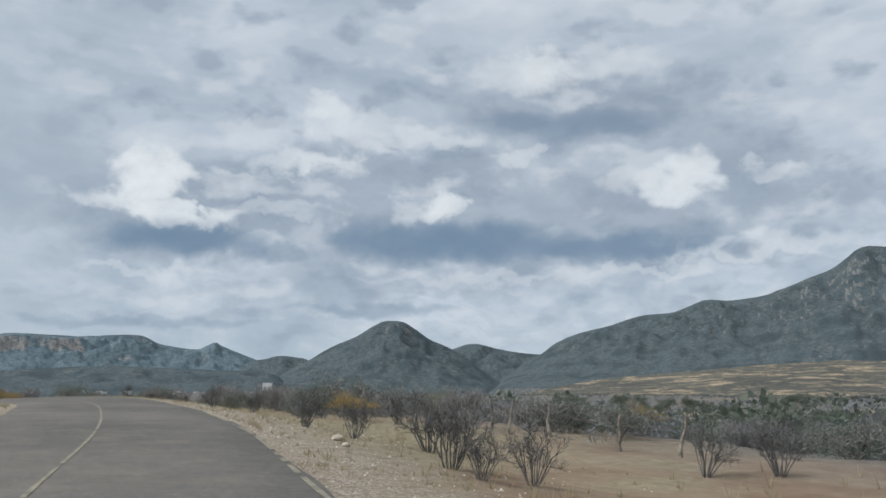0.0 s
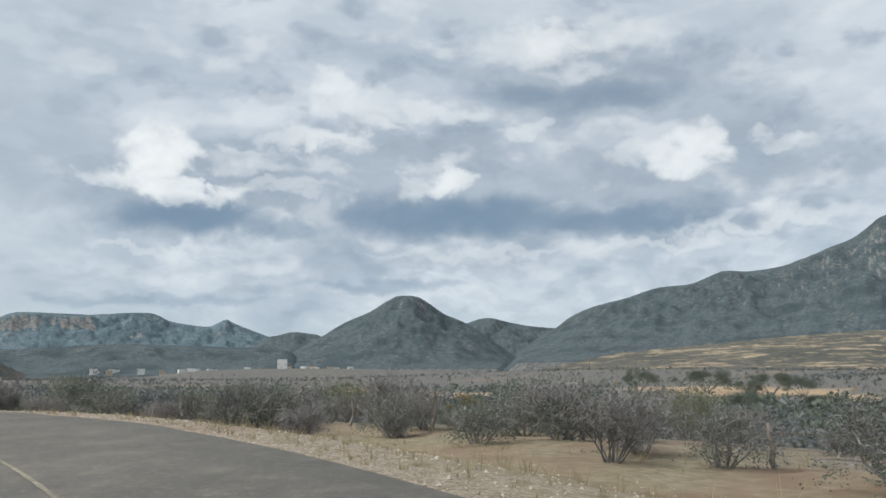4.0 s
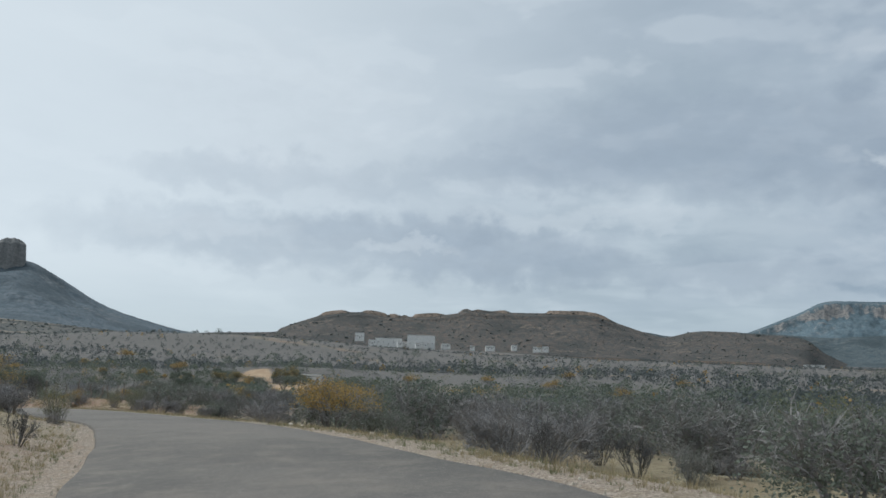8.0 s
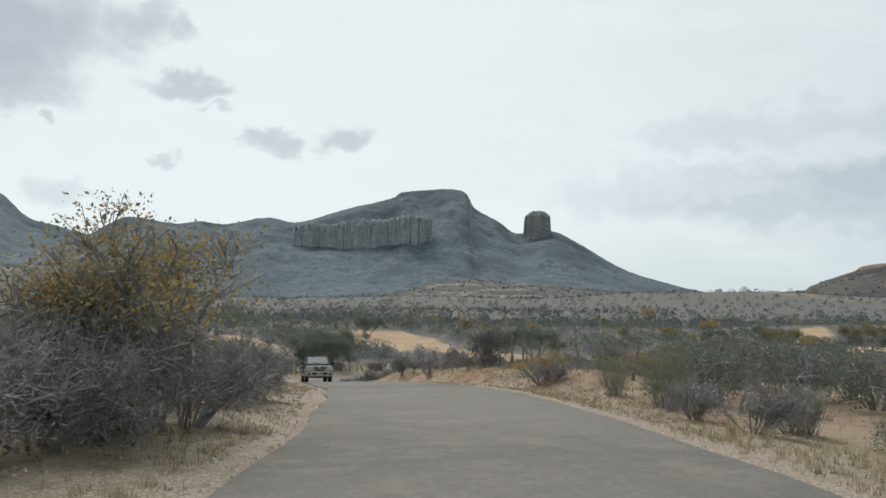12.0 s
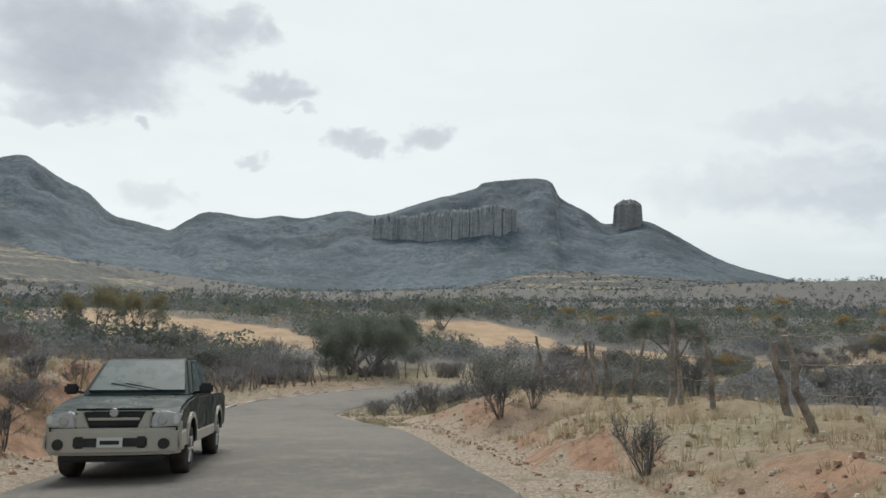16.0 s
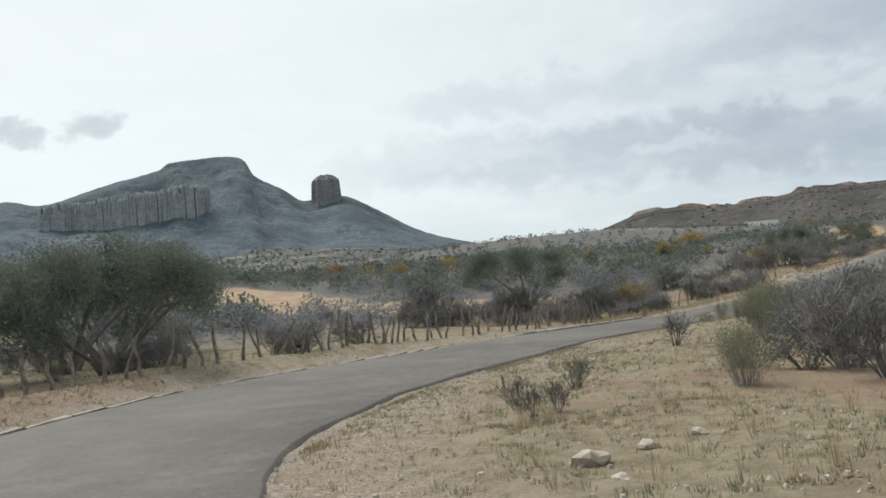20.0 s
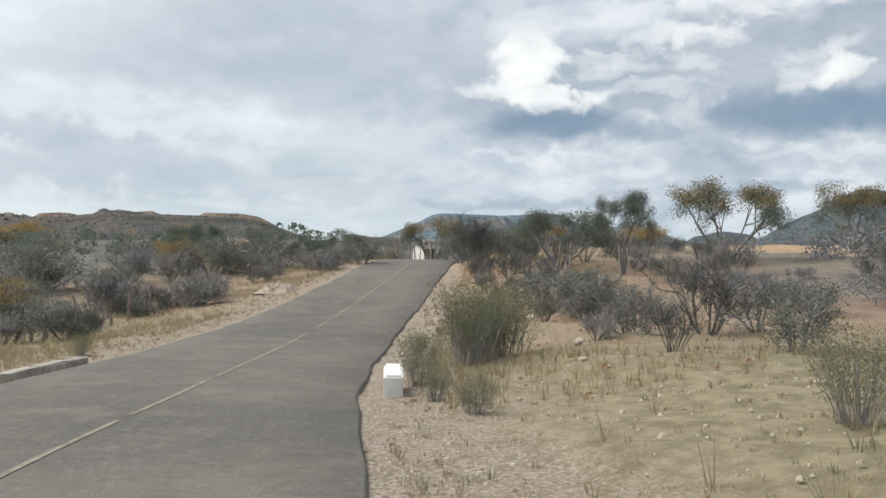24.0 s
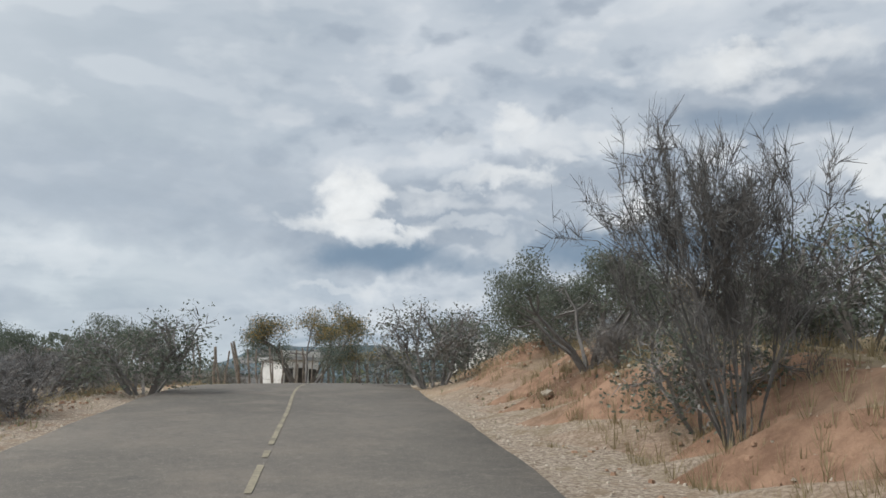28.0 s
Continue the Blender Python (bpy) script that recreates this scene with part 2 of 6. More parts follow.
def place(n):
    return n.add("ShaderNodeNewGeometry").outputs["Position"]


def varied(name, a, b, scale, rough=0.9, bump=0.3, spec=0.2, fine=6.0, metal=0.0):
    """A surface between two colours at two scales, with relief."""
    mat, n, shader = material(name, rough, metal, spec)
    at = place(n)
    wide, grain = n.noise(at, scale), n.noise(at, scale * fine)
    mixed = n.mix(n.span(n.math("ADD", n.math("MULTIPLY", wide, 0.6), n.math("MULTIPLY", grain, 0.4)), 0.36, 0.64), a, b)
    n.put(shader.inputs["Base Color"], mixed)
    if bump:
        bumped(n, shader, grain, bump, 0.3 / (scale * fine))
    return mat


def leafy(name, a, b, rough=0.8, through_light=0.35):
    """Foliage: each leaf or clump its own shade; some light passes through."""
    mat, n, shader = material(name, rough, 0.0, 0.12)
    island = n.add("ShaderNodeNewGeometry").outputs["Random Per Island"]
    whole = n.add("ShaderNodeObjectInfo").outputs["Random"]
    f = n.math("ADD", n.math("MULTIPLY", island, 0.65), n.math("MULTIPLY", whole, 0.35))
    shade = n.mix(f, a, b)
    n.put(shader.inputs["Base Color"], shade)
    thin = n.add("ShaderNodeBsdfTranslucent")
    n.put(thin.inputs[0], shade)
    both = n.add("ShaderNodeMixShader")
    both.inputs[0].default_value = through_light
    n.put(both.inputs[1], shader.outputs[0]), n.put(both.inputs[2], thin.outputs[0])
    n.put(mat.node_tree.nodes["Material Output"].inputs[0], both.outputs[0])
    return mat


def ground_material():
    mat, n, shader = material("dry_ground", 0.95, 0.0, 0.1)
    at = place(n)
    kind = n.add("ShaderNodeAttribute")
    kind.attribute_name = "cover"
    part = n.add("ShaderNodeSeparateColor")
    n.put(part.inputs[0], kind.outputs["Color"])
    gravel, field, scrub = part.outputs[0], part.outputs[1], part.outputs[2]
    wide, mid, fine, speck = n.noise(at, 0.035), n.noise(at, 0.35, 8.0, 0.7), n.noise(at, 2.5, 8.0, 0.72), n.noise(at, 18.0, 6.0, 0.7)
    soil = n.mix(n.span(mid, 0.35, 0.65), (0.205, 0.138, 0.096), (0.305, 0.232, 0.168))
    grass = n.mix(n.span(fine, 0.35, 0.65), (0.178, 0.150, 0.098), (0.290, 0.250, 0.168))
    base = n.mix(n.span(n.math("ADD", wide, n.math("MULTIPLY", mid, 0.5)), 0.62, 0.85), soil, grass)
    # dark cover: low dry scrub and the shadow among it, as one colour
    dark = n.mix(n.span(fine, 0.35, 0.65), (0.092, 0.094, 0.094), (0.175, 0.160, 0.142))
    open_ground = n.math("ADD", n.math("MULTIPLY", n.noise(at, 0.016, 4.0), 0.6), n.math("MULTIPLY", n.noise(at, 0.11, 6.0, 0.65), 0.4))
    base = n.mix(n.math("MULTIPLY", scrub, n.span(open_ground, 0.70, 0.55)), base, dark)
    stony = n.mix(n.span(speck, 0.36, 0.66), (0.165, 0.128, 0.098), (0.43, 0.37, 0.305))
    base = n.mix(n.math("MULTIPLY", gravel, n.span(fine, 0.3, 0.55)), base, stony)
    tan = n.mix(n.span(mid, 0.3, 0.7), (0.30, 0.21, 0.135), (0.405, 0.305, 0.205))
    base = n.mix(field, base, tan)
    lie = n.add("ShaderNodeSeparateXYZ")
    n.put(lie.inputs[0], n.add("ShaderNodeNewGeometry").outputs["True Normal"])
    raw = n.mix(n.span(fine, 0.35, 0.65), (0.195, 0.118, 0.080), (0.325, 0.208, 0.142))
    cut = n.math("MULTIPLY", n.span(lie.outputs[2], 0.96, 0.83), n.span(mid, 0.25, 0.5))
    base = n.mix(n.math("MULTIPLY", cut, n.math("SUBTRACT", 1.0, scrub)), base, raw)
    n.put(shader.inputs["Base Color"], base)
    relief = n.math("ADD", n.math("MULTIPLY", speck, 0.6), n.math("MULTIPLY", fine, 0.6))
    bumped(n, shader, relief, 0.8, 0.07)
    return mat


def asphalt_material():
    mat, n, shader = material("worn_asphalt", 0.85, 0.0, 0.25)
    at = place(n)
    wide, patch, coarse, speck = n.noise(at, 0.12), n.noise(at, 0.9, 8.0, 0.65), n.noise(at, 7.0, 8.0, 0.75), n.noise(at, 60.0, 2.0)
    base = n.mix(n.span(wide, 0.35, 0.65), (0.088, 0.081, 0.072), (0.126, 0.114, 0.100))
    base = n.mix(n.span(patch, 0.45, 0.72, 0.0, 0.6), base, (0.183, 0.157, 0.131))
    base = n.mix(n.span(patch, 0.44, 0.30, 0.0, 0.5), base, (0.075, 0.071, 0.066))
    base = n.mix(n.span(coarse, 0.52, 0.68, 0.0, 0.65), base, (0.200, 0.178, 0.155))
    base = n.mix(n.span(coarse, 0.46, 0.32, 0.0, 0.6), base, (0.072, 0.068, 0.065))
    base = n.mix(n.span(speck, 0.56, 0.72, 0.0, 0.6), base, (0.306, 0.285, 0.255))
    n.put(shader.inputs["Base Color"], base)
    bumped(n, shader, n.math("ADD", coarse, speck), 0.5, 0.012)
    return mat


def rock_material(name, green_a, green_b, stone_a, stone_b, steep=(0.55, 0.8), size=0.02, strips=0.0, spotted=0.6):
    """A mountain side: scrub on the slopes, bare stone where it is steep and in scattered outcrops."""
    mat, n, shader = material(name, 0.95, 0.0, 0.1)
    geo = n.add("ShaderNodeNewGeometry")
    at = geo.outputs["Position"]
    split = n.add("ShaderNodeSeparateXYZ")
    n.put(split.inputs[0], geo.outputs["True Normal"])
    level = n.math("ABSOLUTE", split.outputs[2])
    flatwise = n.vec("MULTIPLY", at, (1.0, 1.0, 1.7))
    wide, mid, fine = n.noise(at, size, 6.0, 0.6), n.noise(flatwise, size * 5, 7.0, 0.65), n.noise(at, size * 22, 4.0)
    slope = n.mix(n.span(n.math("ADD", mid, n.math("MULTIPLY", fine, 0.6)), 0.66, 0.92), green_a, green_b)
    stone = n.mix(n.span(mid, 0.3, 0.7), stone_a, stone_b)
    dark = n.mix(0.5, green_a, (0.02, 0.026, 0.026))
    slope = n.mix(n.span(n.noise(flatwise, size * 0.55, 5.0, 0.6), 0.44, 0.62, 0.0, 0.62), slope, dark)
    if strips:
        # dry fields and terraces lie level along the slope
        lie = n.noise(n.vec("MULTIPLY", at, (0.011, 0.011, strips)), 1.0, 4.0, 0.65, 0.8)
        slope = n.mix(n.span(n.math("ADD", lie, n.math("MULTIPLY", n.math("SUBTRACT", mid, 0.5), 0.35)), 0.50, 0.66), n.mix(0.5, slope, green_a), stone)
    bare = n.math("SUBTRACT", 1.0, n.span(n.math("ADD", level, n.math("MULTIPLY", wide, 0.3)), steep[0] + 0.15, steep[1] + 0.15))
    out = n.math("MAXIMUM", bare, n.math("MULTIPLY", n.span(n.math("ADD", wide, n.math("MULTIPLY", mid, 0.5)), 0.82, 0.98), 0.6))
    spots = n.span(n.math("ADD", n.noise(at, size * 14, 4.0, 0.7), n.math("MULTIPLY", wide, 0.25)), 0.60, 0.72, 0.0, spotted)
    n.put(shader.inputs["Base Color"], n.mix(spots, n.mix(out, slope, stone), dark))
    bumped(n, shader, n.math("ADD", mid, fine), 0.3, 3.0)
    return mat


GROUND = ground_material()
ASPHALT = asphalt_material()
# scrub green shifted to blue-grey: distance haze mixed into the base colour
HAZED_SCRUB_SIDE = rock_material("scrub_slope", (0.062, 0.086, 0.098), (0.108, 0.124, 0.128), (0.130, 0.134, 0.134), (0.22, 0.210, 0.198), (0.42, 0.6))
# dry scrub lightened and blued, so the base colour carries the haze
HAZED_KNOB_SIDE = rock_material("dry_scrub_slope", (0.085, 0.112, 0.132), (0.138, 0.160, 0.178), (0.150, 0.160, 0.168), (0.215, 0.212, 0.210), (0.42, 0.6))
# strong blue: the aerial haze over the far range is put into its colour
HAZED_FAR_SIDE = rock_material("far_slope", (0.095, 0.135, 0.160), (0.140, 0.180, 0.200), (0.20, 0.20, 0.20), (0.32, 0.29, 0.265), (0.40, 0.58), size=0.008)
MESA_SIDE = rock_material("mesa_slope", (0.072, 0.076, 0.074), (0.130, 0.106, 0.090), (0.19, 0.152, 0.122), (0.27, 0.212, 0.168), (0.42, 0.6))
FIELD_SIDE = rock_material("dry_fields", (0.085, 0.085, 0.076), (0.225, 0.195, 0.150), (0.24, 0.19, 0.135), (0.40, 0.32, 0.22), size=0.012, strips=0.13)
PALE_SIDE = rock_material("pale_hill", (0.105, 0.110, 0.108), (0.20, 0.182, 0.152), (0.225, 0.195, 0.155), (0.33, 0.285, 0.22), size=0.03, strips=0.3)
BARK = varied("grey_bark", (0.135, 0.128, 0.124), (0.25, 0.235, 0.222), 3.0)
TWIG = varied("dry_twig", (0.185, 0.176, 0.172), (0.33, 0.312, 0.297), 2.0, bump=0)
DARKTWIG = varied("dark_twig", (0.092, 0.090, 0.088), (0.175, 0.168, 0.160), 2.0, bump=0)
POSTWOOD = varied("weathered_post", (0.13, 0.11, 0.095), (0.30, 0.26, 0.22), 4.0)
GREEN = leafy("mesquite_leaf", (0.105, 0.130, 0.105), (0.19, 0.208, 0.165))
SLOPE_BUSH = leafy("slope_bush", (0.090, 0.106, 0.106), (0.135, 0.148, 0.142))
FAR_GREY = leafy("grey_plain_bush", (0.115, 0.126, 0.134), (0.185, 0.188, 0.188))
SAGE = leafy("sage_leaf", (0.125, 0.140, 0.122), (0.215, 0.222, 0.190))
OLIVE = leafy("olive_leaf", (0.14, 0.150, 0.080), (0.24, 0.24, 0.14))
YELLOW = leafy("ochre_blossom", (0.27, 0.185, 0.070), (0.44, 0.315, 0.13))
# blue cast over the grey imitates the hazy veil of a windscreen
GREYLEAF = leafy("grey_thorn", (0.175, 0.182, 0.192), (0.285, 0.282, 0.282))
STRAW = leafy("dry_grass", (0.25, 0.205, 0.125), (0.42, 0.355, 0.225))
PAINT_LINE = varied("worn_road_paint", (0.165, 0.148, 0.115), (0.285, 0.255, 0.19), 2.5, bump=0)
CONCRETE = varied("old_concrete", (0.23, 0.205, 0.175), (0.40, 0.365, 0.32), 1.5)
STONE = varied("pale_stone", (0.32, 0.27, 0.21), (0.56, 0.50, 0.42), 2.0)
WHITEWALL = varied("whitewashed_wall", (0.66, 0.65, 0.62), (0.82, 0.81, 0.78), 0.5, bump=0.1)

# ---- mesh helpers ----


def mesh(name, verts, faces, mat, smooth=False):
    data = bpy.data.meshes.new(name)
    data.from_pydata([tuple(v) for v in np.asarray(verts).tolist()] if len(verts) else [], [], faces)
    data.materials.append(mat)
    if smooth:
        data.shade_smooth()
    return data


def sheet(name, verts, rows, cols, mat, smooth=True):
    """A grid of rows x cols points as one mesh."""
    i = np.arange(rows * cols).reshape(rows, cols)
    quads = np.stack([i[:-1, :-1], i[:-1, 1:], i[1:, 1:], i[1:, :-1]], -1).reshape(-1, 4)
    data = bpy.data.meshes.new(name)
    data.vertices.add(rows * cols), data.loops.add(quads.size), data.polygons.add(len(quads))
    data.vertices.foreach_set("co", np.asarray(verts, np.float32).ravel())
    data.loops.foreach_set("vertex_index", quads.ravel().astype(np.int32))
    data.polygons.foreach_set("loop_start", np.arange(0, quads.size, 4, dtype=np.int32))
    data.materials.append(mat)
    data.update(calc_edges=True)
    if smooth:
        data.shade_smooth()
    return data


def soup(name, verts, size, mat):
    """Loose polygons of size corners each, from a flat array of corners."""
    count = len(verts) // size
    data = bpy.data.meshes.new(name)
    data.vertices.add(count * size), data.loops.add(count * size), data.polygons.add(count)
    data.vertices.foreach_set("co", np.asarray(verts, np.float32).ravel())
    data.loops.foreach_set("vertex_index", np.arange(count * size, dtype=np.int32))
    data.polygons.foreach_set("loop_start", np.arange(0, count * size, size, dtype=np.int32))
    data.materials.append(mat)
    data.update(calc_edges=True)
    return data


def thing(name, label, category, group="", kind=""):
    """An empty at the base of a thing, to carry its parts."""
    return tagged(new(name), label, category, group, kind)


def part_data(name, data, parent, label=""):
    ob = new(name, data)
    ob.parent = parent
    return tagged(ob, label)


def part(name, bm, mat, parent, label="", smooth=False):
    data = bpy.data.meshes.new(name)
    bm.to_mesh(data)
    bm.free()
    data.materials.append(mat)
    if smooth:
        data.shade_smooth()
    return part_data(name, data, parent, label)


# ---- value noise for the land ----


def hashed(ix, iy, seed):
    h = (ix.astype(np.int64) * 374761393 + iy.astype(np.int64) * 668265263 + seed * 144665) & 0xFFFFFFFF
    h = ((h ^ (h >> 13)) * 1274126177) & 0xFFFFFFFF
    return ((h ^ (h >> 16)) & 0xFFFFFF) / 0xFFFFFF


def vnoise(x, y, seed=0):
    ix, iy = np.floor(x), np.floor(y)
    fx, fy = x - ix, y - iy
    fx, fy = fx * fx * (3 - 2 * fx), fy * fy * (3 - 2 * fy)
    a, b = hashed(ix, iy, seed), hashed(ix + 1, iy, seed)
    c, d = hashed(ix, iy + 1, seed), hashed(ix + 1, iy + 1, seed)
    return (a + (b - a) * fx) + ((c + (d - c) * fx) - (a + (b - a) * fx)) * fy - 0.5


def fbm(x, y, octaves=4, seed=0):
    total, amp = 0, 1.0
    for k in range(octaves):
        total = total + amp * vnoise(x, y, seed + k)
        x, y, amp = x * 2.03 + 7.1, y * 2.03 + 3.7, amp * 0.5
    return total


def step(a, b, v):
    t = np.clip((v - a) / (b - a), 0, 1)
    return t * t * (3 - 2 * t)


# ---- the road's line: x, y, height, half width, every ten metres ----
ROAD = np.array([
    (62.6, -31.2, -3.0, 3.15), (44.6, -22.6, -2.7, 3.15),
    (26.6, -13.9, -2.28, 3.15), (17.6, -9.6, -2.00, 3.15), (8.6, -5.3, -1.72, 3.15), (-0.5, -0.9, -1.44, 3.15), (-9.4, 3.5, -1.11, 3.14), (-18.4, 8.1, -0.70, 3.14),
    (-27.7, 12.2, -0.40, 3.19), (-36.8, 15.8, -0.17, 3.26), (-46.3, 18.7, 0.02, 3.33), (-56.8, 20.3, 0.12, 3.41), (-66.5, 20.6, 0.10, 3.48), (-76.9, 19.4, -0.13, 3.51),
    (-86.4, 16.4, -0.50, 3.42), (-95.5, 12.1, -0.92, 3.22), (-104.6, 7.2, -1.31, 3.04), (-113.1, 2.0, -1.82, 3.11), (-121.2, -3.7, -2.46, 3.38), (-128.7, -10.5, -2.94, 3.34),
    (-135.6, -17.7, -3.40, 3.32), (-142.5, -25.4, -3.99, 3.39), (-148.1, -33.5, -4.66, 3.12), (-153.95, -41.5, -5.45, 3.00), (-159.6, -49.8, -6.35, 2.92), (-164.5, -58.5, -7.45, 3.09),
    (-170.0, -67.5, -8.43, 3.12), (-178.1, -74.65, -9.05, 3.45), (-188.5, -77.95, -9.43, 3.85), (-198.9, -77.85, -9.74, 3.48), (-209.0, -77.6, -10.11, 3.25), (-219.2, -75.0, -10.41, 3.04),
    (-228.5, -71.8, -10.44, 2.98), (-237.9, -68.1, -10.00, 2.99), (-247.2, -64.1, -9.14, 2.99), (-256.3, -60.1, -8.15, 3.06), (-265.5, -56.0, -7.3, 3.1),
    (-274.5, -50.5, -6.95, 3.1), (-280.5, -42.0, -6.9, 3.1), (-283.0, -30.0, -7.0, 3.1), (-284.0, -10.0, -7.2, 3.1)])


def glide(points, count):
    """A smooth line (Catmull-Rom) through the points, count samples a span."""
    p = np.vstack([2 * points[0] - points[1], points, 2 * points[-1] - points[-2]])
    t = np.linspace(0, 1, count, endpoint=False)[:, None]
    spans = [0.5 * (2 * b + (c - a) * t + (2 * a - 5 * b + 4 * c - d) * t**2 + (3 * b - a - 3 * c + d) * t**3) for a, b, c, d in zip(p, p[1:], p[2:], p[3:])]
    return np.vstack([*spans, points[-1:]])


LINE = glide(ROAD, 10)
TANGENT = np.gradient(LINE[:, :2], axis=0)
TANGENT /= np.linalg.norm(TANGENT, axis=1, keepdims=True)
LEFT = np.stack([-TANGENT[:, 1], TANGENT[:, 0]], -1)
ALONG = np.r_[0, np.cumsum(np.linalg.norm(np.diff(LINE[:, :2], axis=0), axis=1))]
ALONG -= ALONG[50]


def banking(s):
    """How far the road leans to the left in its bends: metres for each metre across."""
    return np.interp(s, [40, 58, 70, 95, 108, 118], [0, 0.06, 0.06, 0.06, 0.03, 0])


def road_near(x, y):
    """For points near the road: distance along, offset to the left of the middle, height and half width there."""
    shape = np.shape(x)
    pts = np.stack([np.ravel(x), np.ravel(y)], -1)
    best = np.empty(len(pts), np.int64)
    for k in range(0, len(pts), 20000):
        chunk = pts[k:k + 20000]
        best[k:k + 20000] = ((chunk[:, None, :] - LINE[None, ::3, :2]) ** 2).sum(-1).argmin(1) * 3
    low = np.clip(best[:, None] + np.arange(-2, 3), 0, len(LINE) - 1)
    fine = ((pts[:, None, :] - LINE[low, :2]) ** 2).sum(-1).argmin(1)
    best = low[np.arange(len(pts)), fine]
    off = pts - LINE[best, :2]
    side = (off * LEFT[best]).sum(-1)
    ahead = (off * TANGENT[best]).sum(-1)
    dist = np.sign(side + 1e-9) * np.linalg.norm(off, axis=1)
    slope = np.gradient(LINE[:, 2], ALONG)[best]
    return [np.reshape(v, shape) for v in (ALONG[best] + ahead, dist, LINE[best, 2] + slope * np.clip(ahead, -1, 1) - np.clip(dist, -4.5, 4.5) * banking(ALONG[best]), LINE[best, 3])]


# heights of the open country round the road
LAND = np.array([
    (-140, 190, -6.5), (-227, 205, -5), (-60, 110, -5.2), (0, 60, -3.5), (60, 20, -3), (-100, 80, -5), (-160, 60, -5.5), (-200, 20, -6), (-265, -35, -5), (-205, -20, -6.5), (-218, -95, -8.4),
    (-300, -120, -5), (-640, -225, 10), (-560, -400, 6), (-1300, -190, 10), (-1264, 830, 18), (-1500, 446, -10), (-405, 565, 5), (-250, -160, -4), (-140, -95, -2), (-115, -60, 1),
    (-60, -40, 3), (-90, -20, 1.5), (0, -60, 3), (-330, -60, -4), (-295, -35, -5.5), (-262, -25, -5.5), (-228, -40, -6), (-190, -50, -7.4), (-235, -95, -10.5), (-262, -85, -9.8), (-285, -75, -7.5), (-190, -105, -8.0), (-197, -119, -6.0), (-197, -144, -3.6), (-174, -126, -4.6),
    (300, 300, 0), (600, -600, 20), (-100, -400, 22), (-300, -700, 30), (400, 1000, 25), (-2500, 1500, 20), (-3000, -500, 40), (-420, 60, -4), (-350, 300, -6), (-700, 200, -2), (-80, 420, 2), (100, 700, 20), (-420, -230, -2)], float)


def country(x, y):
    top = bottom = 0
    for px, py, pz in LAND:
        w = 1 / (((x - px) ** 2 + (y - py) ** 2 + 150) ** 1.6)
        top, bottom = top + w * pz, bottom + w
    return top / bottom + 1.2 * fbm(x / 60, y / 60, 3, 5) + 9 * fbm(x / 700, y / 700, 2, 9) * step(150, 900, np.hypot(x + 130, y))


# side slopes: distance along; height gained or lost on the right and on the left
BANKS = np.array([(-60, -0.5, -0.3), (30, -0.7, -0.3), (60, -0.9, 0.2), (85, -0.9, 0.6), (100, -0.8, 0.9), (140, -0.7, 1.1), (152, -0.1, 0.9), (165, 0.0, 0.8), (180, 0.1, 1.1), (188, 0.3, 1.5), (193, 0.3, 2.0), (203.5, 0.2, 2.0), (207.5, 0.1, 0.7), (212, 0.1, 0.45), (250, 0.3, 0.4), (262, 0.7, 0.15), (280, 1.0, -0.6), (312, 1.4, -0.7), (330, 0.6, -0.2), (400, 0.1, 0.1)])


def land(x, y):
    """The height of the ground, and how much of it is gravelly roadside."""
    x, y = np.asarray(x, float), np.asarray(y, float)
    z = country(x, y)
    gravel = np.zeros_like(z)
    near = (x > -380) & (x < 150) & (y > -220) & (y < 150)
    s, off, rz, half = road_near(x[near], y[near])
    out = np.abs(off) - half
    rise = np.where(off < 0, np.interp(s, BANKS[:, 0], BANKS[:, 1]), np.interp(s, BANKS[:, 0], BANKS[:, 2]))
    rough = fbm(x[near] / 2.2, y[near] / 2.2, 4, 21)
    broad = np.where(off < 0, np.interp(s, [270, 284, 316, 330], [6.5, 3.6, 3.6, 6.5]), np.interp(s, [182, 189, 204, 262, 275], [6.5, 2.3, 2.3, 2.6, 6.5]))
    bank = rise * step(0.7, broad, out + 0.9 * rough)
    # a heaped berm of soil along the right-hand side
    swell = 0.25 * np.sin(s * 0.35) + 0.5 * rough
    berm = np.where(off < 0, 1, 0) * step(150, 162, s) * (1 - step(197, 200.5, s)) * step(1.3, 3.0, out + swell) * (1 - 0.75 * step(4.5, 10, out))
    bank = bank + berm * (0.62 + 0.22 * rough + 0.16 * fbm(x[near] / 0.9, y[near] / 0.9, 3, 23))
    local = rz + bank - 0.05 + 0.22 * rough * step(0.4, 3.0, out)
    local = np.where(out < 0.12, rz - 0.10, local)
    w = step(7, 45, out)
    z[near] = local * (1 - w) + (z[near] + 0.35 * rough) * w
    gravel[near] = 1 - step(0.5, 3.6, out + 1.5 * rough)
    return z, gravel


def spaced(lo, a, b, hi, fine, grow):
    """Grid lines: fine between a and b, wider and wider out to lo and hi."""
    mid = list(np.arange(a, b, fine))
    up, gap = [], fine
    while not up or up[-1] < hi:
        gap *= grow
        up.append((up[-1] if up else mid[-1]) + gap)
    down, gap = [], fine
    while not down or down[-1] > lo:
        gap *= grow
        down.append((down[-1] if down else a) - gap)
    return np.array(down[::-1] + mid + up)


GX, GY = spaced(-4900, -292, 20, 2500, 0.8, 1.055), spaced(-2500, -108, 52, 4500, 0.8, 1.055)
xx, yy = np.meshgrid(GX, GY, indexing="ij")
zz, gravel = land(xx, yy)
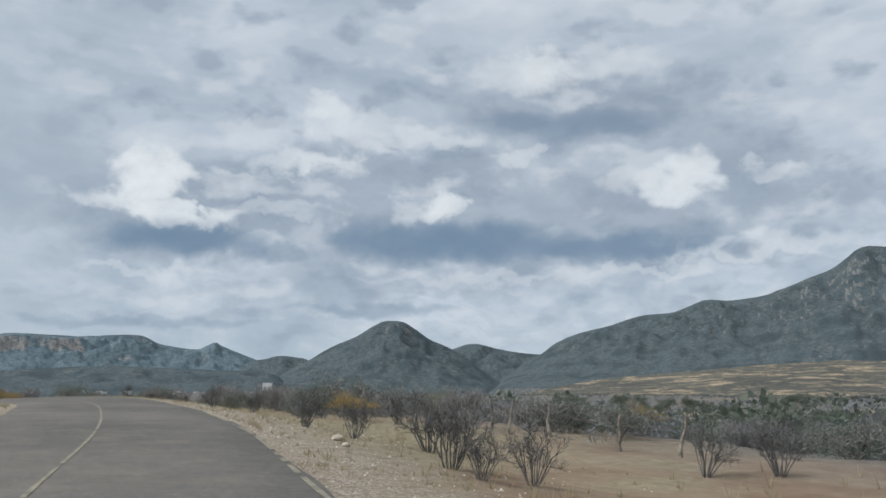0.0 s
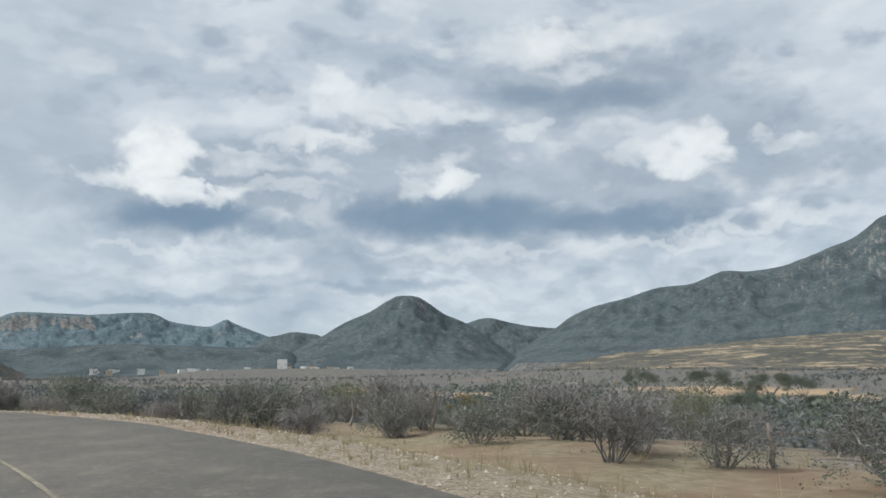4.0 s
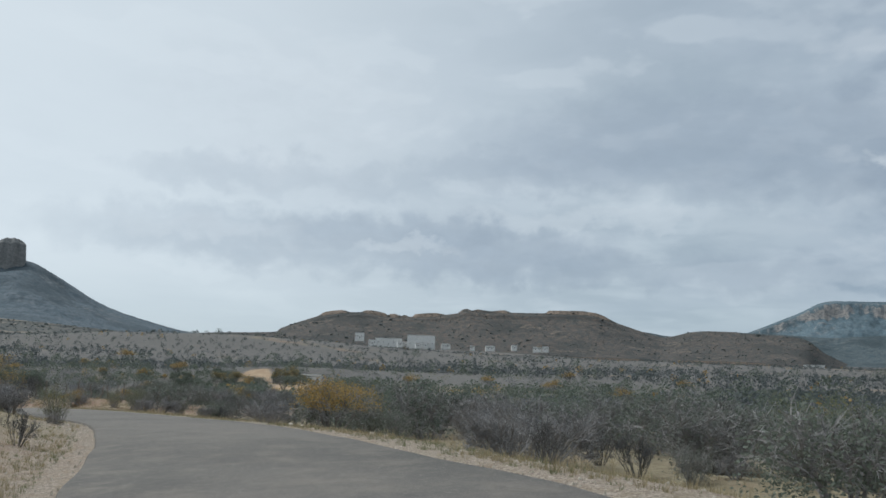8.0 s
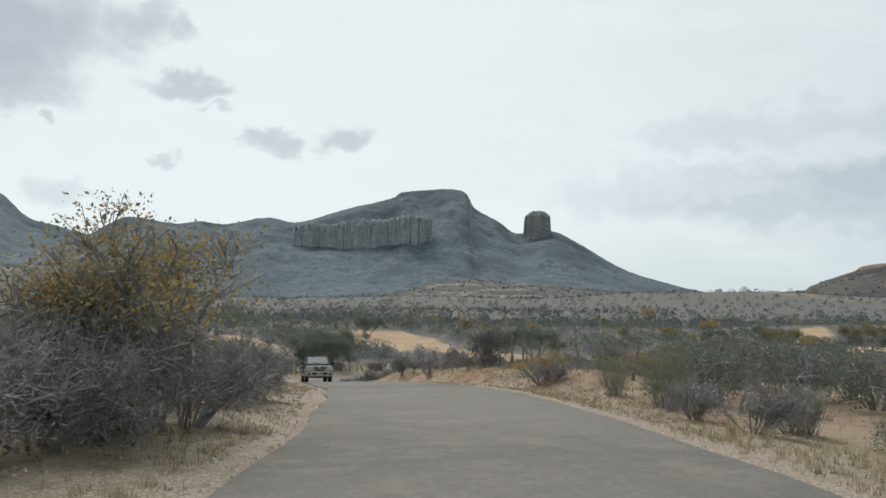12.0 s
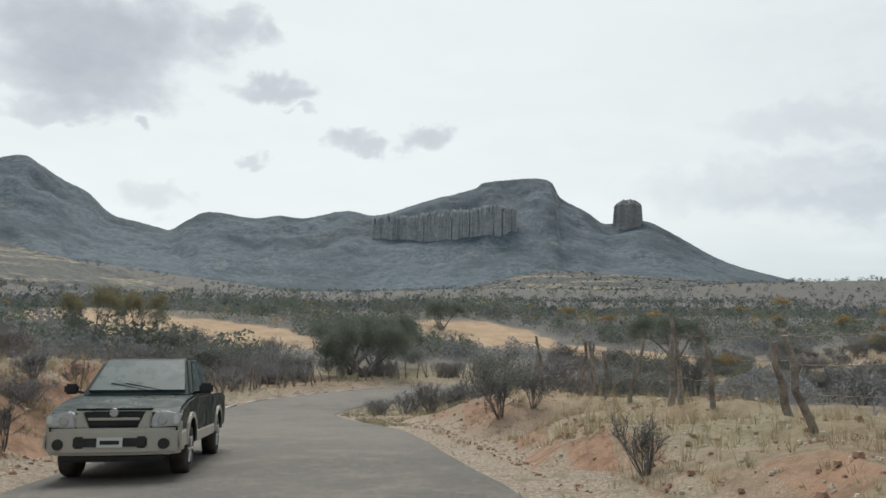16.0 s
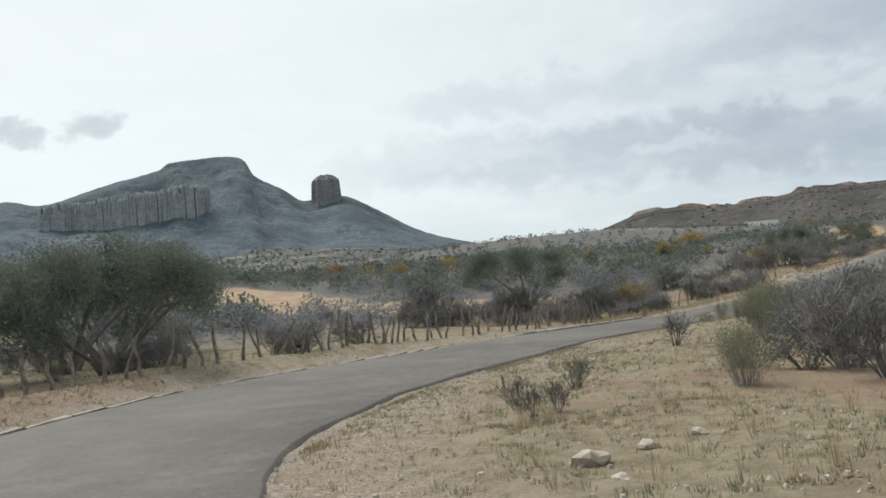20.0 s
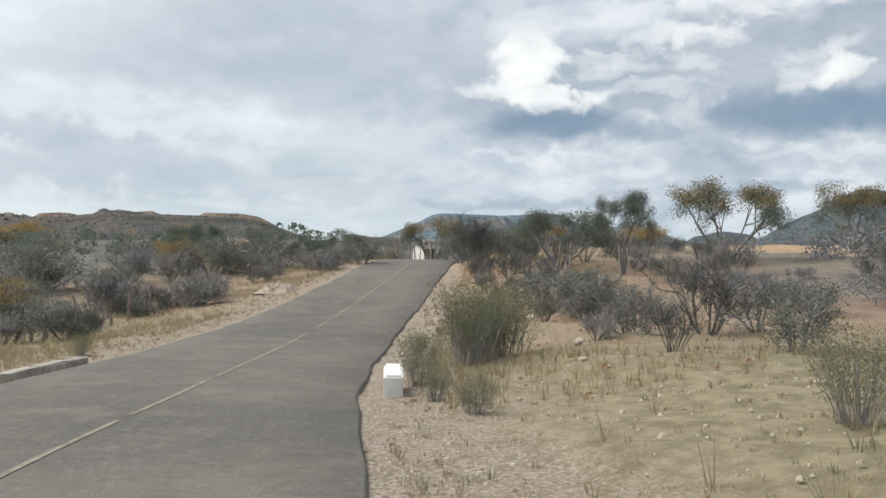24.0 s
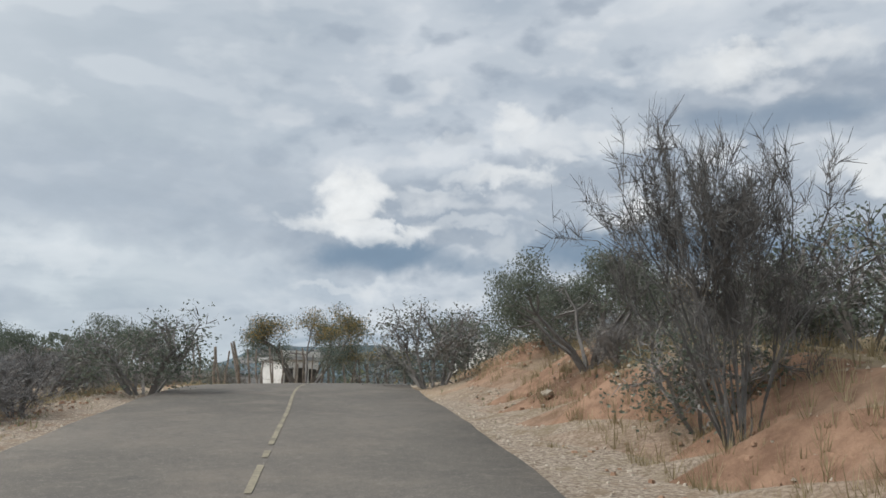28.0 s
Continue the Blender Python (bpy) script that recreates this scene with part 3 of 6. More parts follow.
# ploughed fields: middle, half sizes, turn
FIELDS = [(-240, -123, 16, 13, 60), (-247, -98, 17, 7, 115), (-190, -130, 26, 12, -61), (-318, 255, 140, 32, 148), (-185, 298, 95, 26, 143), (-110, -110, 24, 8, -30), (-238, -30, 26, 6, 20), (-290, -60, 30, 6, 10), (-330, 240, 60, 14, -20), (-60, 300, 60, 14, 0)]
field = np.zeros_like(zz)
for fx, fy, a, b, turn in FIELDS:
    c, s_ = math.cos(radians(turn)), math.sin(radians(turn))
    u, v = (xx - fx) * c + (yy - fy) * s_, -(xx - fx) * s_ + (yy - fy) * c
    field = np.maximum(field, 1 - step(0.85, 1.05, np.sqrt((u / a) ** 2 + (v / b) ** 2) + 0.35 * fbm(xx / 9, yy / 9, 3, 3)))
near = (xx > -420) & (xx < 150) & (yy > -260) & (yy < 160)
scrub = np.ones_like(zz)
_, off, _, half = road_near(xx[near], yy[near])
scrub[near] = step(7, 26, np.abs(off) - half + 4 * fbm(xx[near] / 8, yy[near] / 8, 3, 77))
data = sheet("ground", np.stack([xx, yy, zz], -1), len(GX), len(GY), GROUND)
cover = data.attributes.new("cover", "FLOAT_COLOR", "POINT")
cover.data.foreach_set("color", np.stack([gravel, field, scrub, np.ones_like(zz)], -1).astype(np.float32).ravel())
ground = tagged(new("ground", data), "dry tan soil with sparse grass, stones and bare fields", "ground", kind="structure")


def height(x, y):
    z, _ = land(np.array([x], float), np.array([y], float))
    return float(z[0])


def heights(x, y):
    return land(np.asarray(x, float), np.asarray(y, float))[0]


# ---- road ----


def on_road(s, off, lift=0.0):
    """A point on the road: metres along, metres left of its middle."""
    i = np.interp(s, ALONG, np.arange(len(ALONG)))
    k = min(int(i), len(LINE) - 2)
    f = i - k
    p, l = LINE[k] * (1 - f) + LINE[k + 1] * f, LEFT[k] * (1 - f) + LEFT[k + 1] * f
    return Vector((p[0] + l[0] * off, p[1] + l[1] * off, p[2] - off * banking(s) + 0.04 * (1 - (off / p[3]) ** 2) + lift))


def road_strip():
    s = np.arange(ALONG[0] + 1, ALONG[-1] - 1, 0.7)
    across = np.array([-1.02, -1.004, -0.997, -0.6, -0.2, 0.2, 0.6, 0.997, 1.004, 1.02])
    drop = np.array([-0.12, -0.015, 0, 0, 0, 0, 0, 0, -0.015, -0.12])
    i = np.interp(s, ALONG, np.arange(len(ALONG)))
    col = [np.interp(i, np.arange(len(LINE)), c) for c in (*LINE.T, *LEFT.T)]
    wob = 0.16 * fbm(s / 3.0, s * 0, 4, 31), 0.16 * fbm(s / 3.0, s * 0 + 9, 4, 37)
    verts = []
    for a, d in zip(across, drop):
        off = a * col[3] + (wob[0] if a < 0 else wob[1]) * (abs(a) > 0.9)
        verts.append(np.stack([col[0] + col[4] * off, col[1] + col[5] * off, col[2] - off * banking(s) + 0.04 * (1 - a * a) + d], -1))
    return sheet("road", np.stack(verts, 1), len(s), len(across), ASPHALT)


tagged(new("road", road_strip()), "worn grey asphalt road without kerbs", "road", kind="structure")


def ribbon(name, s0, s1, off, width, mat, lift=0.006, label="", gaps=0.0, seed=0):
    """A painted line along the road, worn through in places."""
    rng = np.random.RandomState(seed)
    verts, faces = [], []
    s = s0
    while s < s1:
        e = s + 0.5
        if rng.rand() > gaps:
            o = off(s) if callable(off) else off
            o2 = off(e) if callable(off) else off
            w0, w1 = width * (0.75 + 0.3 * rng.rand()), width * (0.75 + 0.3 * rng.rand())
            k = len(verts)
            verts += [on_road(s, o - w0 / 2, lift), on_road(s, o + w0 / 2, lift), on_road(e, o2 + w1 / 2, lift), on_road(e, o2 - w1 / 2, lift)]
            faces.append((k, k + 3, k + 2, k + 1))
        s = e
    return tagged(new(name, mesh(name, verts, faces, mat)), label, "road marking", kind="structure")


def half_width(s):
    return float(np.interp(s, ALONG, LINE[:, 3]))


for k, (a, b, o) in enumerate(((-60, 60, 0.3), (256, 318, lambda s: -0.29 + 0.18 * min(1.0, max(0.0, (s - 268) / 18))))):
    ribbon("centre_line", a, b, o, 0.075, PAINT_LINE, label="faded yellowish centre line painted on the asphalt", gaps=0.06, seed=k)
ribbon("edge_line", -40, 45, lambda s: -half_width(s) + 0.12, 0.10, PAINT_LINE, label="worn white edge line painted on the asphalt", gaps=0.25, seed=3)
ribbon("edge_line", 236, 256, lambda s: -half_width(s) + 0.2, 0.08, PAINT_LINE, label="worn white edge line painted on the asphalt", gaps=0.15, seed=4)

# ---- mountains ----
MIDST = np.array([-130.0, 0.0])


def mountain(name, ridge, foot, reach, mat, label, cliff=None, power=1.25, rough=1.0, back=0.6, seed=0):
    """A mountain from its ridge line: slopes run down towards the valley and away behind. cliff: from and to along the ridge (0 to 1), and from and to down the slope."""
    ridge = np.array(ridge, float)
    ends = []
    for a, b in ((ridge[0], ridge[1]), (ridge[-1], ridge[-2])):
        on = (a - b)[:2] / np.linalg.norm((a - b)[:2])
        tall = max(10.0, a[2] - foot)
        ends.append([np.array([*(a[:2] + on * tall * 0.8), foot + 0.45 * tall]), np.array([*(a[:2] + on * tall * 1.9), foot - 4])])
    ridge = glide(np.vstack([ends[0][::-1], ridge, ends[1]]), 8)
    run = np.r_[0, np.cumsum(np.linalg.norm(np.diff(ridge[:, :2], axis=0), axis=1))]
    count = int(np.clip(run[-1] / 3.2, 60, 420))
    s = np.linspace(0, run[-1], count)
    r = np.stack([np.interp(s, run, c) for c in ridge.T], -1)
    to = MIDST - r[:, :2]
    to = to / np.linalg.norm(to, axis=1, keepdims=True)
    rows = np.r_[-np.linspace(1, 0.05, 7) ** 1.3, np.linspace(0, 1, 64) ** 1.25]
    verts = []
    size = (r[:, 2] - foot).clip(5)
    for v in rows:
        d = v * reach if v > 0 else v * reach * back
        xy = r[:, :2] + to * d
        fall = (1 - abs(v)) ** power
        z = foot + (r[:, 2] - foot) * fall
        bump = fbm(s / 45 + 3, np.full_like(s, d / 55), 4, seed) * size * 0.17 * rough * (1 - abs(v)) * min(1, abs(v) * 9 + 0.04)
        ribs = fbm(s / 18 + 1.5 * fbm(s / 60, np.full_like(s, d / 80), 2, seed + 5), np.full_like(s, d / 220), 3, seed + 3) * size * 0.013 * rough * min(1, abs(v) * 9)
        z = z + bump + ribs
        if cliff and v > 0:
            a, b, c, e, tall = cliff
            u = s / run[-1]
            wob = 0.035 * fbm(u * 26, u * 0, 3, seed + 8)
            inside = step(a, a + 0.03, u) * (1 - step(b - 0.03, b, u))
            z = z + inside * tall * (step(c * 0.4, c, v + wob) * (1 - step(e, e + 0.035, v + wob)))
        if v > 0.015:
            z = np.minimum(z, r[:, 2] * (1 - d / np.linalg.norm(MIDST - r[:, :2], axis=1)) - 0.6 - 40 * v)
        if v == 1 or v == -1:
            z = z - 60
        verts.append(np.column_stack([xy, z]))
    verts[7][:, 2] += 1.4 * np.abs(fbm(s / 6, s * 0, 3, seed + 11)) * rough
    data = sheet(name, np.stack(verts, 0), len(rows), count, mat)
    return tagged(new(name, data), label, "mountain", kind="structure"), np.stack(verts, 0)


SLOPES = []
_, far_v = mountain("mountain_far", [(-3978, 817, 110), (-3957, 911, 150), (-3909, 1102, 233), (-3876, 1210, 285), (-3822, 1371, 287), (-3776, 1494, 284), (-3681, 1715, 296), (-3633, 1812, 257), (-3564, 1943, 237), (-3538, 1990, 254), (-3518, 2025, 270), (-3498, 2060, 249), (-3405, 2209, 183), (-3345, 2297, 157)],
         30, 900, HAZED_FAR_SIDE, "distant mountain range with pale cliffs, coloured blue for haze", cliff=(0.1, 0.45, 0.12, 0.22, 50), back=0.2, seed=1)
mountain("hill_small", [(-2238, 1418, 119), (-2219, 1447, 128), (-2196, 1482, 138), (-2166, 1524, 134), (-2141, 1559, 123)], 20, 400, HAZED_SCRUB_SIDE, "small scrub-covered hill", seed=2)
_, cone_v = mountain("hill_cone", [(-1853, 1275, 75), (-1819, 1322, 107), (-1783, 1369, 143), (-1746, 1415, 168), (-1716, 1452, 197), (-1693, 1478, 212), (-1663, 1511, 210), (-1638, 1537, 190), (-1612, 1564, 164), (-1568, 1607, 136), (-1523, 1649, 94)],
         15, 480, HAZED_SCRUB_SIDE, "cone-shaped hill with dark scrub and a rocky top", cliff=(0.42, 0.62, 0.03, 0.09, 8), seed=3)
mountain("hill_saddle", [(-2076, 2089, 165), (-2052, 2113, 184), (-2005, 2157, 200), (-1947, 2208, 184), (-1889, 2258, 169), (-1826, 2308, 161), (-1768, 2351, 149)], 20, 500, HAZED_SCRUB_SIDE, "low scrub-covered hill between mountains", seed=4)
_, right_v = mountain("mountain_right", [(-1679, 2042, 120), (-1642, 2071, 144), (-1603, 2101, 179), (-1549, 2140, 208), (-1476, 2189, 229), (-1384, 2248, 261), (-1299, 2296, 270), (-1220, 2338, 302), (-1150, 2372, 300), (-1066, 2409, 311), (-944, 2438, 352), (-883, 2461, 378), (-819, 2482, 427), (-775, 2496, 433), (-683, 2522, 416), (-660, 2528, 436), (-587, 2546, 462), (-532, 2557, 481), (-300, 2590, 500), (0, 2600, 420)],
         25, 1000, HAZED_SCRUB_SIDE, "long rising mountain flank with dark scrub and grey outcrops", cliff=(0.5, 0.72, 0.01, 0.05, 22), seed=5)
mountain("ridge_low", [(-2048, 220, 70), (-2038, 300, 62), (-2029, 358, 71), (-2010, 453, 73), (-1989, 537, 70), (-1964, 623, 66), (-1926, 734, 74), (-1885, 831, 79), (-1851, 904, 77), (-1788, 1022, 72), (-1717, 1136, 66)], 5, 420, HAZED_SCRUB_SIDE, "low dark ridge of scrub", seed=6, back=0.3)
_, mesa_v = mountain("mesa", [(-1547, -619, 30), (-1596, -492, 37), (-1602, -473, 46), (-1624, -399, 73), (-1641, -332, 80), (-1652, -274, 74), (-1664, -205, 77), (-1670, -152, 84), (-1672, -136, 90), (-1676, -88, 88), (-1679, -13, 88), (-1678, 93, 88), (-1675, 134, 77), (-1668, 206, 54), (-1664, 236, 49), (-1657, 285, 60), (-1646, 343, 61), (-1638, 380, 58), (-1617, 461, 51)],
         6, 330, MESA_SIDE, "flat-topped reddish mesa with a low cliff band", cliff=(0.2, 0.68, 0.02, 0.10, 6), seed=7, back=0.8, rough=0.35)
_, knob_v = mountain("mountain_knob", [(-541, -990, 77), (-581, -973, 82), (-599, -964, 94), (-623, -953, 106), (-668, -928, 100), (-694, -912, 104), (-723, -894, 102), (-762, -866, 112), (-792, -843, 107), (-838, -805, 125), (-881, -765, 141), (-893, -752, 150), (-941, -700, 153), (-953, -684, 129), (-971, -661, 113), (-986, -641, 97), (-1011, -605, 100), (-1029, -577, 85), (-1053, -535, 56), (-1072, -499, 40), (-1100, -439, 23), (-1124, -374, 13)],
         4, 430, HAZED_KNOB_SIDE, "dark mountain with a columned cliff below its summit", seed=8)
_, left_v = mountain("mountain_left", [(-200, -1140, 120), (-300, -1128, 134), (-367, -1119, 146), (-402, -1112, 156), (-431, -1105, 167), (-455, -1098, 172), (-471, -1093, 163), (-499, -1085, 144), (-524, -1076, 131), (-550, -1067, 106), (-581, -1054, 97), (-612, -1040, 88), (-639, -1028, 78), (-680, -1005, 60)], 10, 560, HAZED_KNOB_SIDE, "dark pointed mountain covered in scrub", seed=9)
_, pale_v = mountain("hill_pale", [(-440, -590, -3), (-470, -573, -1), (-498, -556, 1), (-525, -537, 4), (-558, -511, 6), (-583, -488, 8), (-612, -459, 17), (-636, -431, 23), (-662, -396, 20), (-686, -358, 17), (-709, -317, 13), (-740, -270, 9)], -6, 260, PALE_SIDE, "pale grassy foothill with dry terraces", rough=0.5, seed=10, power=1.0)

mountain("hillside_left", [(20, -560, 40), (-118, -555, 36), (-189, -544, 37), (-260, -524, 33), (-289, -506, 25), (-321, -485, 15), (-344, -464, 7), (-379, -447, 2)], -6, 330, PALE_SIDE, "pale terraced hillside with dry fields and scrub", rough=0.4, seed=15, power=1.0)
mountain("foothill", [(-800, 950, 9), (-752, 992, 22), (-709, 1030, 32), (-653, 1077, 39), (-597, 1121, 45), (-539, 1161, 51), (-481, 1197, 55), (-431, 1227, 58), (-389, 1251, 56), (-179, 1371, 58)], 4, 420, FIELD_SIDE, "pale dry fields rising to the foot of the mountain", rough=0.15, seed=14, power=1.0)


def rock_knob():
    """A stout rock tower on the shoulder of the mountain."""
    base, rows, cols = Vector((-988.2, -611.1, 78.7)), 22, 56
    verts = []
    for i in range(rows):
        f = i / (rows - 1)
        rad = 17.2 * (1.08 - 0.22 * f + 1.6 * max(0.0, 0.3 - f) ** 1.2) * (1 if f < 0.84 else 1 - 0.5 * ((f - 0.84) / 0.16) ** 1.8)
        for j in range(cols):
            a = 2 * math.pi * j / cols
            cleft = noise.noise((math.cos(a) * 5.5, math.sin(a) * 5.5, f * 0.7))
            w = 1 + 0.10 * noise.noise((math.cos(a) * 2.2, math.sin(a) * 2.2, f * 1.6)) + 0.13 * cleft * (1 if f > 0.15 else 0.4)
            verts.append(base + Vector((math.cos(a) * rad * w, math.sin(a) * rad * w, 44.5 * f + 2.2 * f * noise.noise((math.cos(a) * 2.5, math.sin(a) * 2.5, 7.0)))))
    faces = [(i * cols + j, i * cols + (j + 1) % cols, (i + 1) * cols + (j + 1) % cols, (i + 1) * cols + j) for i in range(rows - 1) for j in range(cols)]
    faces.append(tuple((rows - 1) * cols + j for j in range(cols)))
    ob = new("rock_tower", mesh("rock_tower", verts, faces, TOWER))
    return tagged(ob, "stout rock tower standing on the mountain shoulder", "rock", kind="structure")


TOWER = rock_material("tower_rock", (0.13, 0.135, 0.135), (0.17, 0.17, 0.165), (0.185, 0.187, 0.185), (0.30, 0.29, 0.275), size=0.03, spotted=0.3)
# grey stone tinted cool to match the haze colour of the slope around
CLIFF = rock_material("cliff_rock", (0.175, 0.195, 0.21), (0.235, 0.245, 0.25), (0.29, 0.302, 0.312), (0.43, 0.435, 0.435), size=0.03, spotted=0.25)
rock_knob()


def column_cliff():
    """Upright basalt columns side by side below the summit."""
    rng = random.Random(5)
    root = tagged(new("cliff"), "band of grey upright basalt columns below the summit", "cliff", kind="structure")
    kinds = []
    for k in range(5):
        verts, sides = [], 10
        for z in (0.0, 0.55, 0.93, 1.0):
            for j in range(sides):
                a = 2 * math.pi * (j + 0.5) / sides
                w = (1.0 if z < 0.9 else 0.97 if z < 1 else 0.85) * rng.uniform(0.93, 1.05)
                verts.append((math.copysign(abs(math.cos(a)) ** 0.35, math.cos(a)) * w, math.copysign(abs(math.sin(a)) ** 0.7, math.sin(a)) * w, z))
        faces = [(i * sides + j, i * sides + (j + 1) % sides, (i + 1) * sides + (j + 1) % sides, (i + 1) * sides + j) for i in range(3) for j in range(sides)]
        kinds.append(mesh("column", verts, faces + [tuple(3 * sides + j for j in range(sides))], CLIFF))
    slope = knob_v.reshape(-1, 3)
    a, b, out = Vector((-700, -734)), Vector((-806, -637)), Vector((0.67, 0.74))
    tangent = Matrix.Rotation(math.atan2(out.y, out.x), 4, "Z")
    # the foot of the columns follows the hillside's own contour
    feet = []
    for k in range(58):
        f = k / 57
        line, foot = a.lerp(b, f), 63 + 2.0 * math.sin(f * 9) + 70 * max(0.0, 0.10 - f) + 120 * max(0.0, f - 0.93)
        reach = 90.0
        while reach > -60 and slope[np.hypot(slope[:, 0] - line.x - out.x * reach, slope[:, 1] - line.y - out.y * reach).argmin(), 2] < foot:
            reach -= 1.5
        feet.append((f, line, foot, reach))
    for k, (f, line, foot, _) in enumerate(feet):
        reach = sum(q[3] for q in feet[max(0, k - 3):k + 4]) / len(feet[max(0, k - 3):k + 4])
        p = line + out * (reach + 1.3 * math.sin(f * 23.0) + 0.8 * math.sin(f * 57.0) + rng.uniform(-0.55, 0.55) - 17)
        top = 90 + 4 * f + 1.2 * math.sin(f * 17) + rng.uniform(-1.4, 0.8) - (5 if rng.random() < 0.15 else 0)
        ob = new("column", kinds[k % 5])
        ob.parent = root
        ob.matrix_basis = Matrix.Translation((p.x, p.y, foot - 12)) @ tangent @ Matrix.Rotation(rng.uniform(-0.03, 0.03), 4, "Z") @ Matrix.Diagonal((18, rng.uniform(1.7, 3.2), top - foot + 12, 1))


column_cliff()
# ---- plants ----


def tubes(segments, sides=3):
    """Corners of quads for tapered twigs: rows of start, end, and the two radii."""
    seg = np.array(segments, float)
    fine = seg[:, 6] < 0.0056
    if fine.any() and not fine.all():
        return np.concatenate([tubes(seg[~fine], sides), tubes(seg[fine], 1)])
    a, b, ra, rb = seg[:, :3], seg[:, 3:6], seg[:, 6:7], seg[:, 7:8]
    d = (b - a) / (np.linalg.norm(b - a, axis=1, keepdims=True) + 1e-9)
    ref = np.where(np.abs(d[:, 2:3]) > 0.9, np.array([[1.0, 0, 0]]), np.array([[0, 0, 1.0]]))
    u = np.cross(d, ref)
    u /= np.linalg.norm(u, axis=1, keepdims=True) + 1e-9
    v = np.cross(d, u)
    quads = []
    if fine.all():
        # the finest twigs are slim blades
        w = u * np.cos(np.arange(len(u)) * 2.4)[:, None] + v * np.sin(np.arange(len(u)) * 2.4)[:, None]
        return np.stack([a - w * ra * 1.1, a + w * ra * 1.1, b + w * rb * 1.1, b - w * rb * 1.1], 1).reshape(-1, 3)
    for k in range(sides):
        c0, s0 = math.cos(2 * math.pi * k / sides), math.sin(2 * math.pi * k / sides)
        c1, s1 = math.cos(2 * math.pi * (k + 1) / sides), math.sin(2 * math.pi * (k + 1) / sides)
        n0, n1 = u * c0 + v * s0, u * c1 + v * s1
        quads.append(np.stack([a + n0 * ra, a + n1 * ra, b + n1 * rb, b + n0 * rb], 1))
    return np.concatenate(quads).reshape(-1, 3)


def grow(rng, start, way, length, radius, depth, out, tips, bend=0.35, fork=(2, 3), shrink=0.62, rise=0.12, steps=3):
    """A limb that bends and forks into thinner ones."""
    p, d = np.array(start, float), np.array(way, float)
    for k in range(steps):
        d = d + rng.normal(0, bend, 3) * (0.35 if depth > 1 else 0.6) + np.array([0, 0, rise])
        d /= np.linalg.norm(d)
        q = p + d * length / steps
        r0, r1 = radius * (1 - 0.25 * k / steps), radius * (1 - 0.25 * (k + 1) / steps)
        out.append((*p, *q, r0, r1))
        p = q
        if depth > 0 and k >= (1 if depth > 1 else 0):
            side = d + rng.normal(0, 0.75, 3) + np.array([0, 0, 0.1])
            grow(rng, p, side / np.linalg.norm(side), length * shrink * rng.uniform(0.7, 1.1), r1 * 0.6, depth - 1, out, tips, bend, fork, shrink, rise, steps)
    if depth > 0:
        for _ in range(rng.randint(fork[0], fork[1] + 1)):
            side = d + rng.normal(0, 0.5, 3)
            grow(rng, p, side / np.linalg.norm(side), length * shrink * rng.uniform(0.7, 1.1), radius * 0.55, depth - 1, out, tips, bend, fork, shrink, rise, steps)
    else:
        tips.append((*p, *d))


def leaves(rng, centres, count, spread, size, flat=0.6, stretch=1.0, slim=0.55):
    """Corners of small leaf quads scattered about the centres."""
    c = np.array(centres)[rng.randint(0, len(centres), count)]
    c = c + np.clip(rng.normal(0, 1, (count, 3)), -1.7, 1.7) * np.array([spread, spread, spread * flat])
    u = rng.normal(0, 1, (count, 3))
    u /= np.linalg.norm(u, axis=1, keepdims=True)
    w = np.cross(u, rng.normal(0, 1, (count, 3)))
    w /= np.linalg.norm(w, axis=1, keepdims=True) + 1e-9
    s = size * rng.uniform(0.5, 1.3, (count, 1))
    return np.stack([c - u * s * stretch, c + w * s * slim, c + u * s * stretch, c - w * s * slim], 1).reshape(-1, 3)


def plant(name, label, category, parts, group):
    """A plant of unit height kept out of sight below ground is never left: the first is placed like the rest."""
    root = thing(name, label, category, group)
    for part_name, data, note in parts:
        part_data(part_name, data, root, note)
    return root


def unit(points, top=None):
    """Scales corners so that the plant is one metre high."""
    return points / (top or points[:, 2].max())


def sprigs(rng, tips, count, long, thick, spread=0.5):
    """Fine twigs that carry on from the tips of the branches, as slim blades."""
    t = np.array(tips)[rng.randint(0, len(tips), count)]
    d = t[:, 3:6] + rng.normal(0, spread, (count, 3))
    d /= np.linalg.norm(d, axis=1, keepdims=True)
    a = t[:, :3] - t[:, 3:6] * long * rng.uniform(0, 1.6, (count, 1))
    b = a + d * long * rng.uniform(0.5, 1.4, (count, 1))
    w = np.cross(d, rng.normal(0, 1, (count, 3)))
    w *= thick / (np.linalg.norm(w, axis=1, keepdims=True) + 1e-9)
    return np.stack([a - w, a + w, b + w * 0.4, b - w * 0.4], 1).reshape(-1, 3)


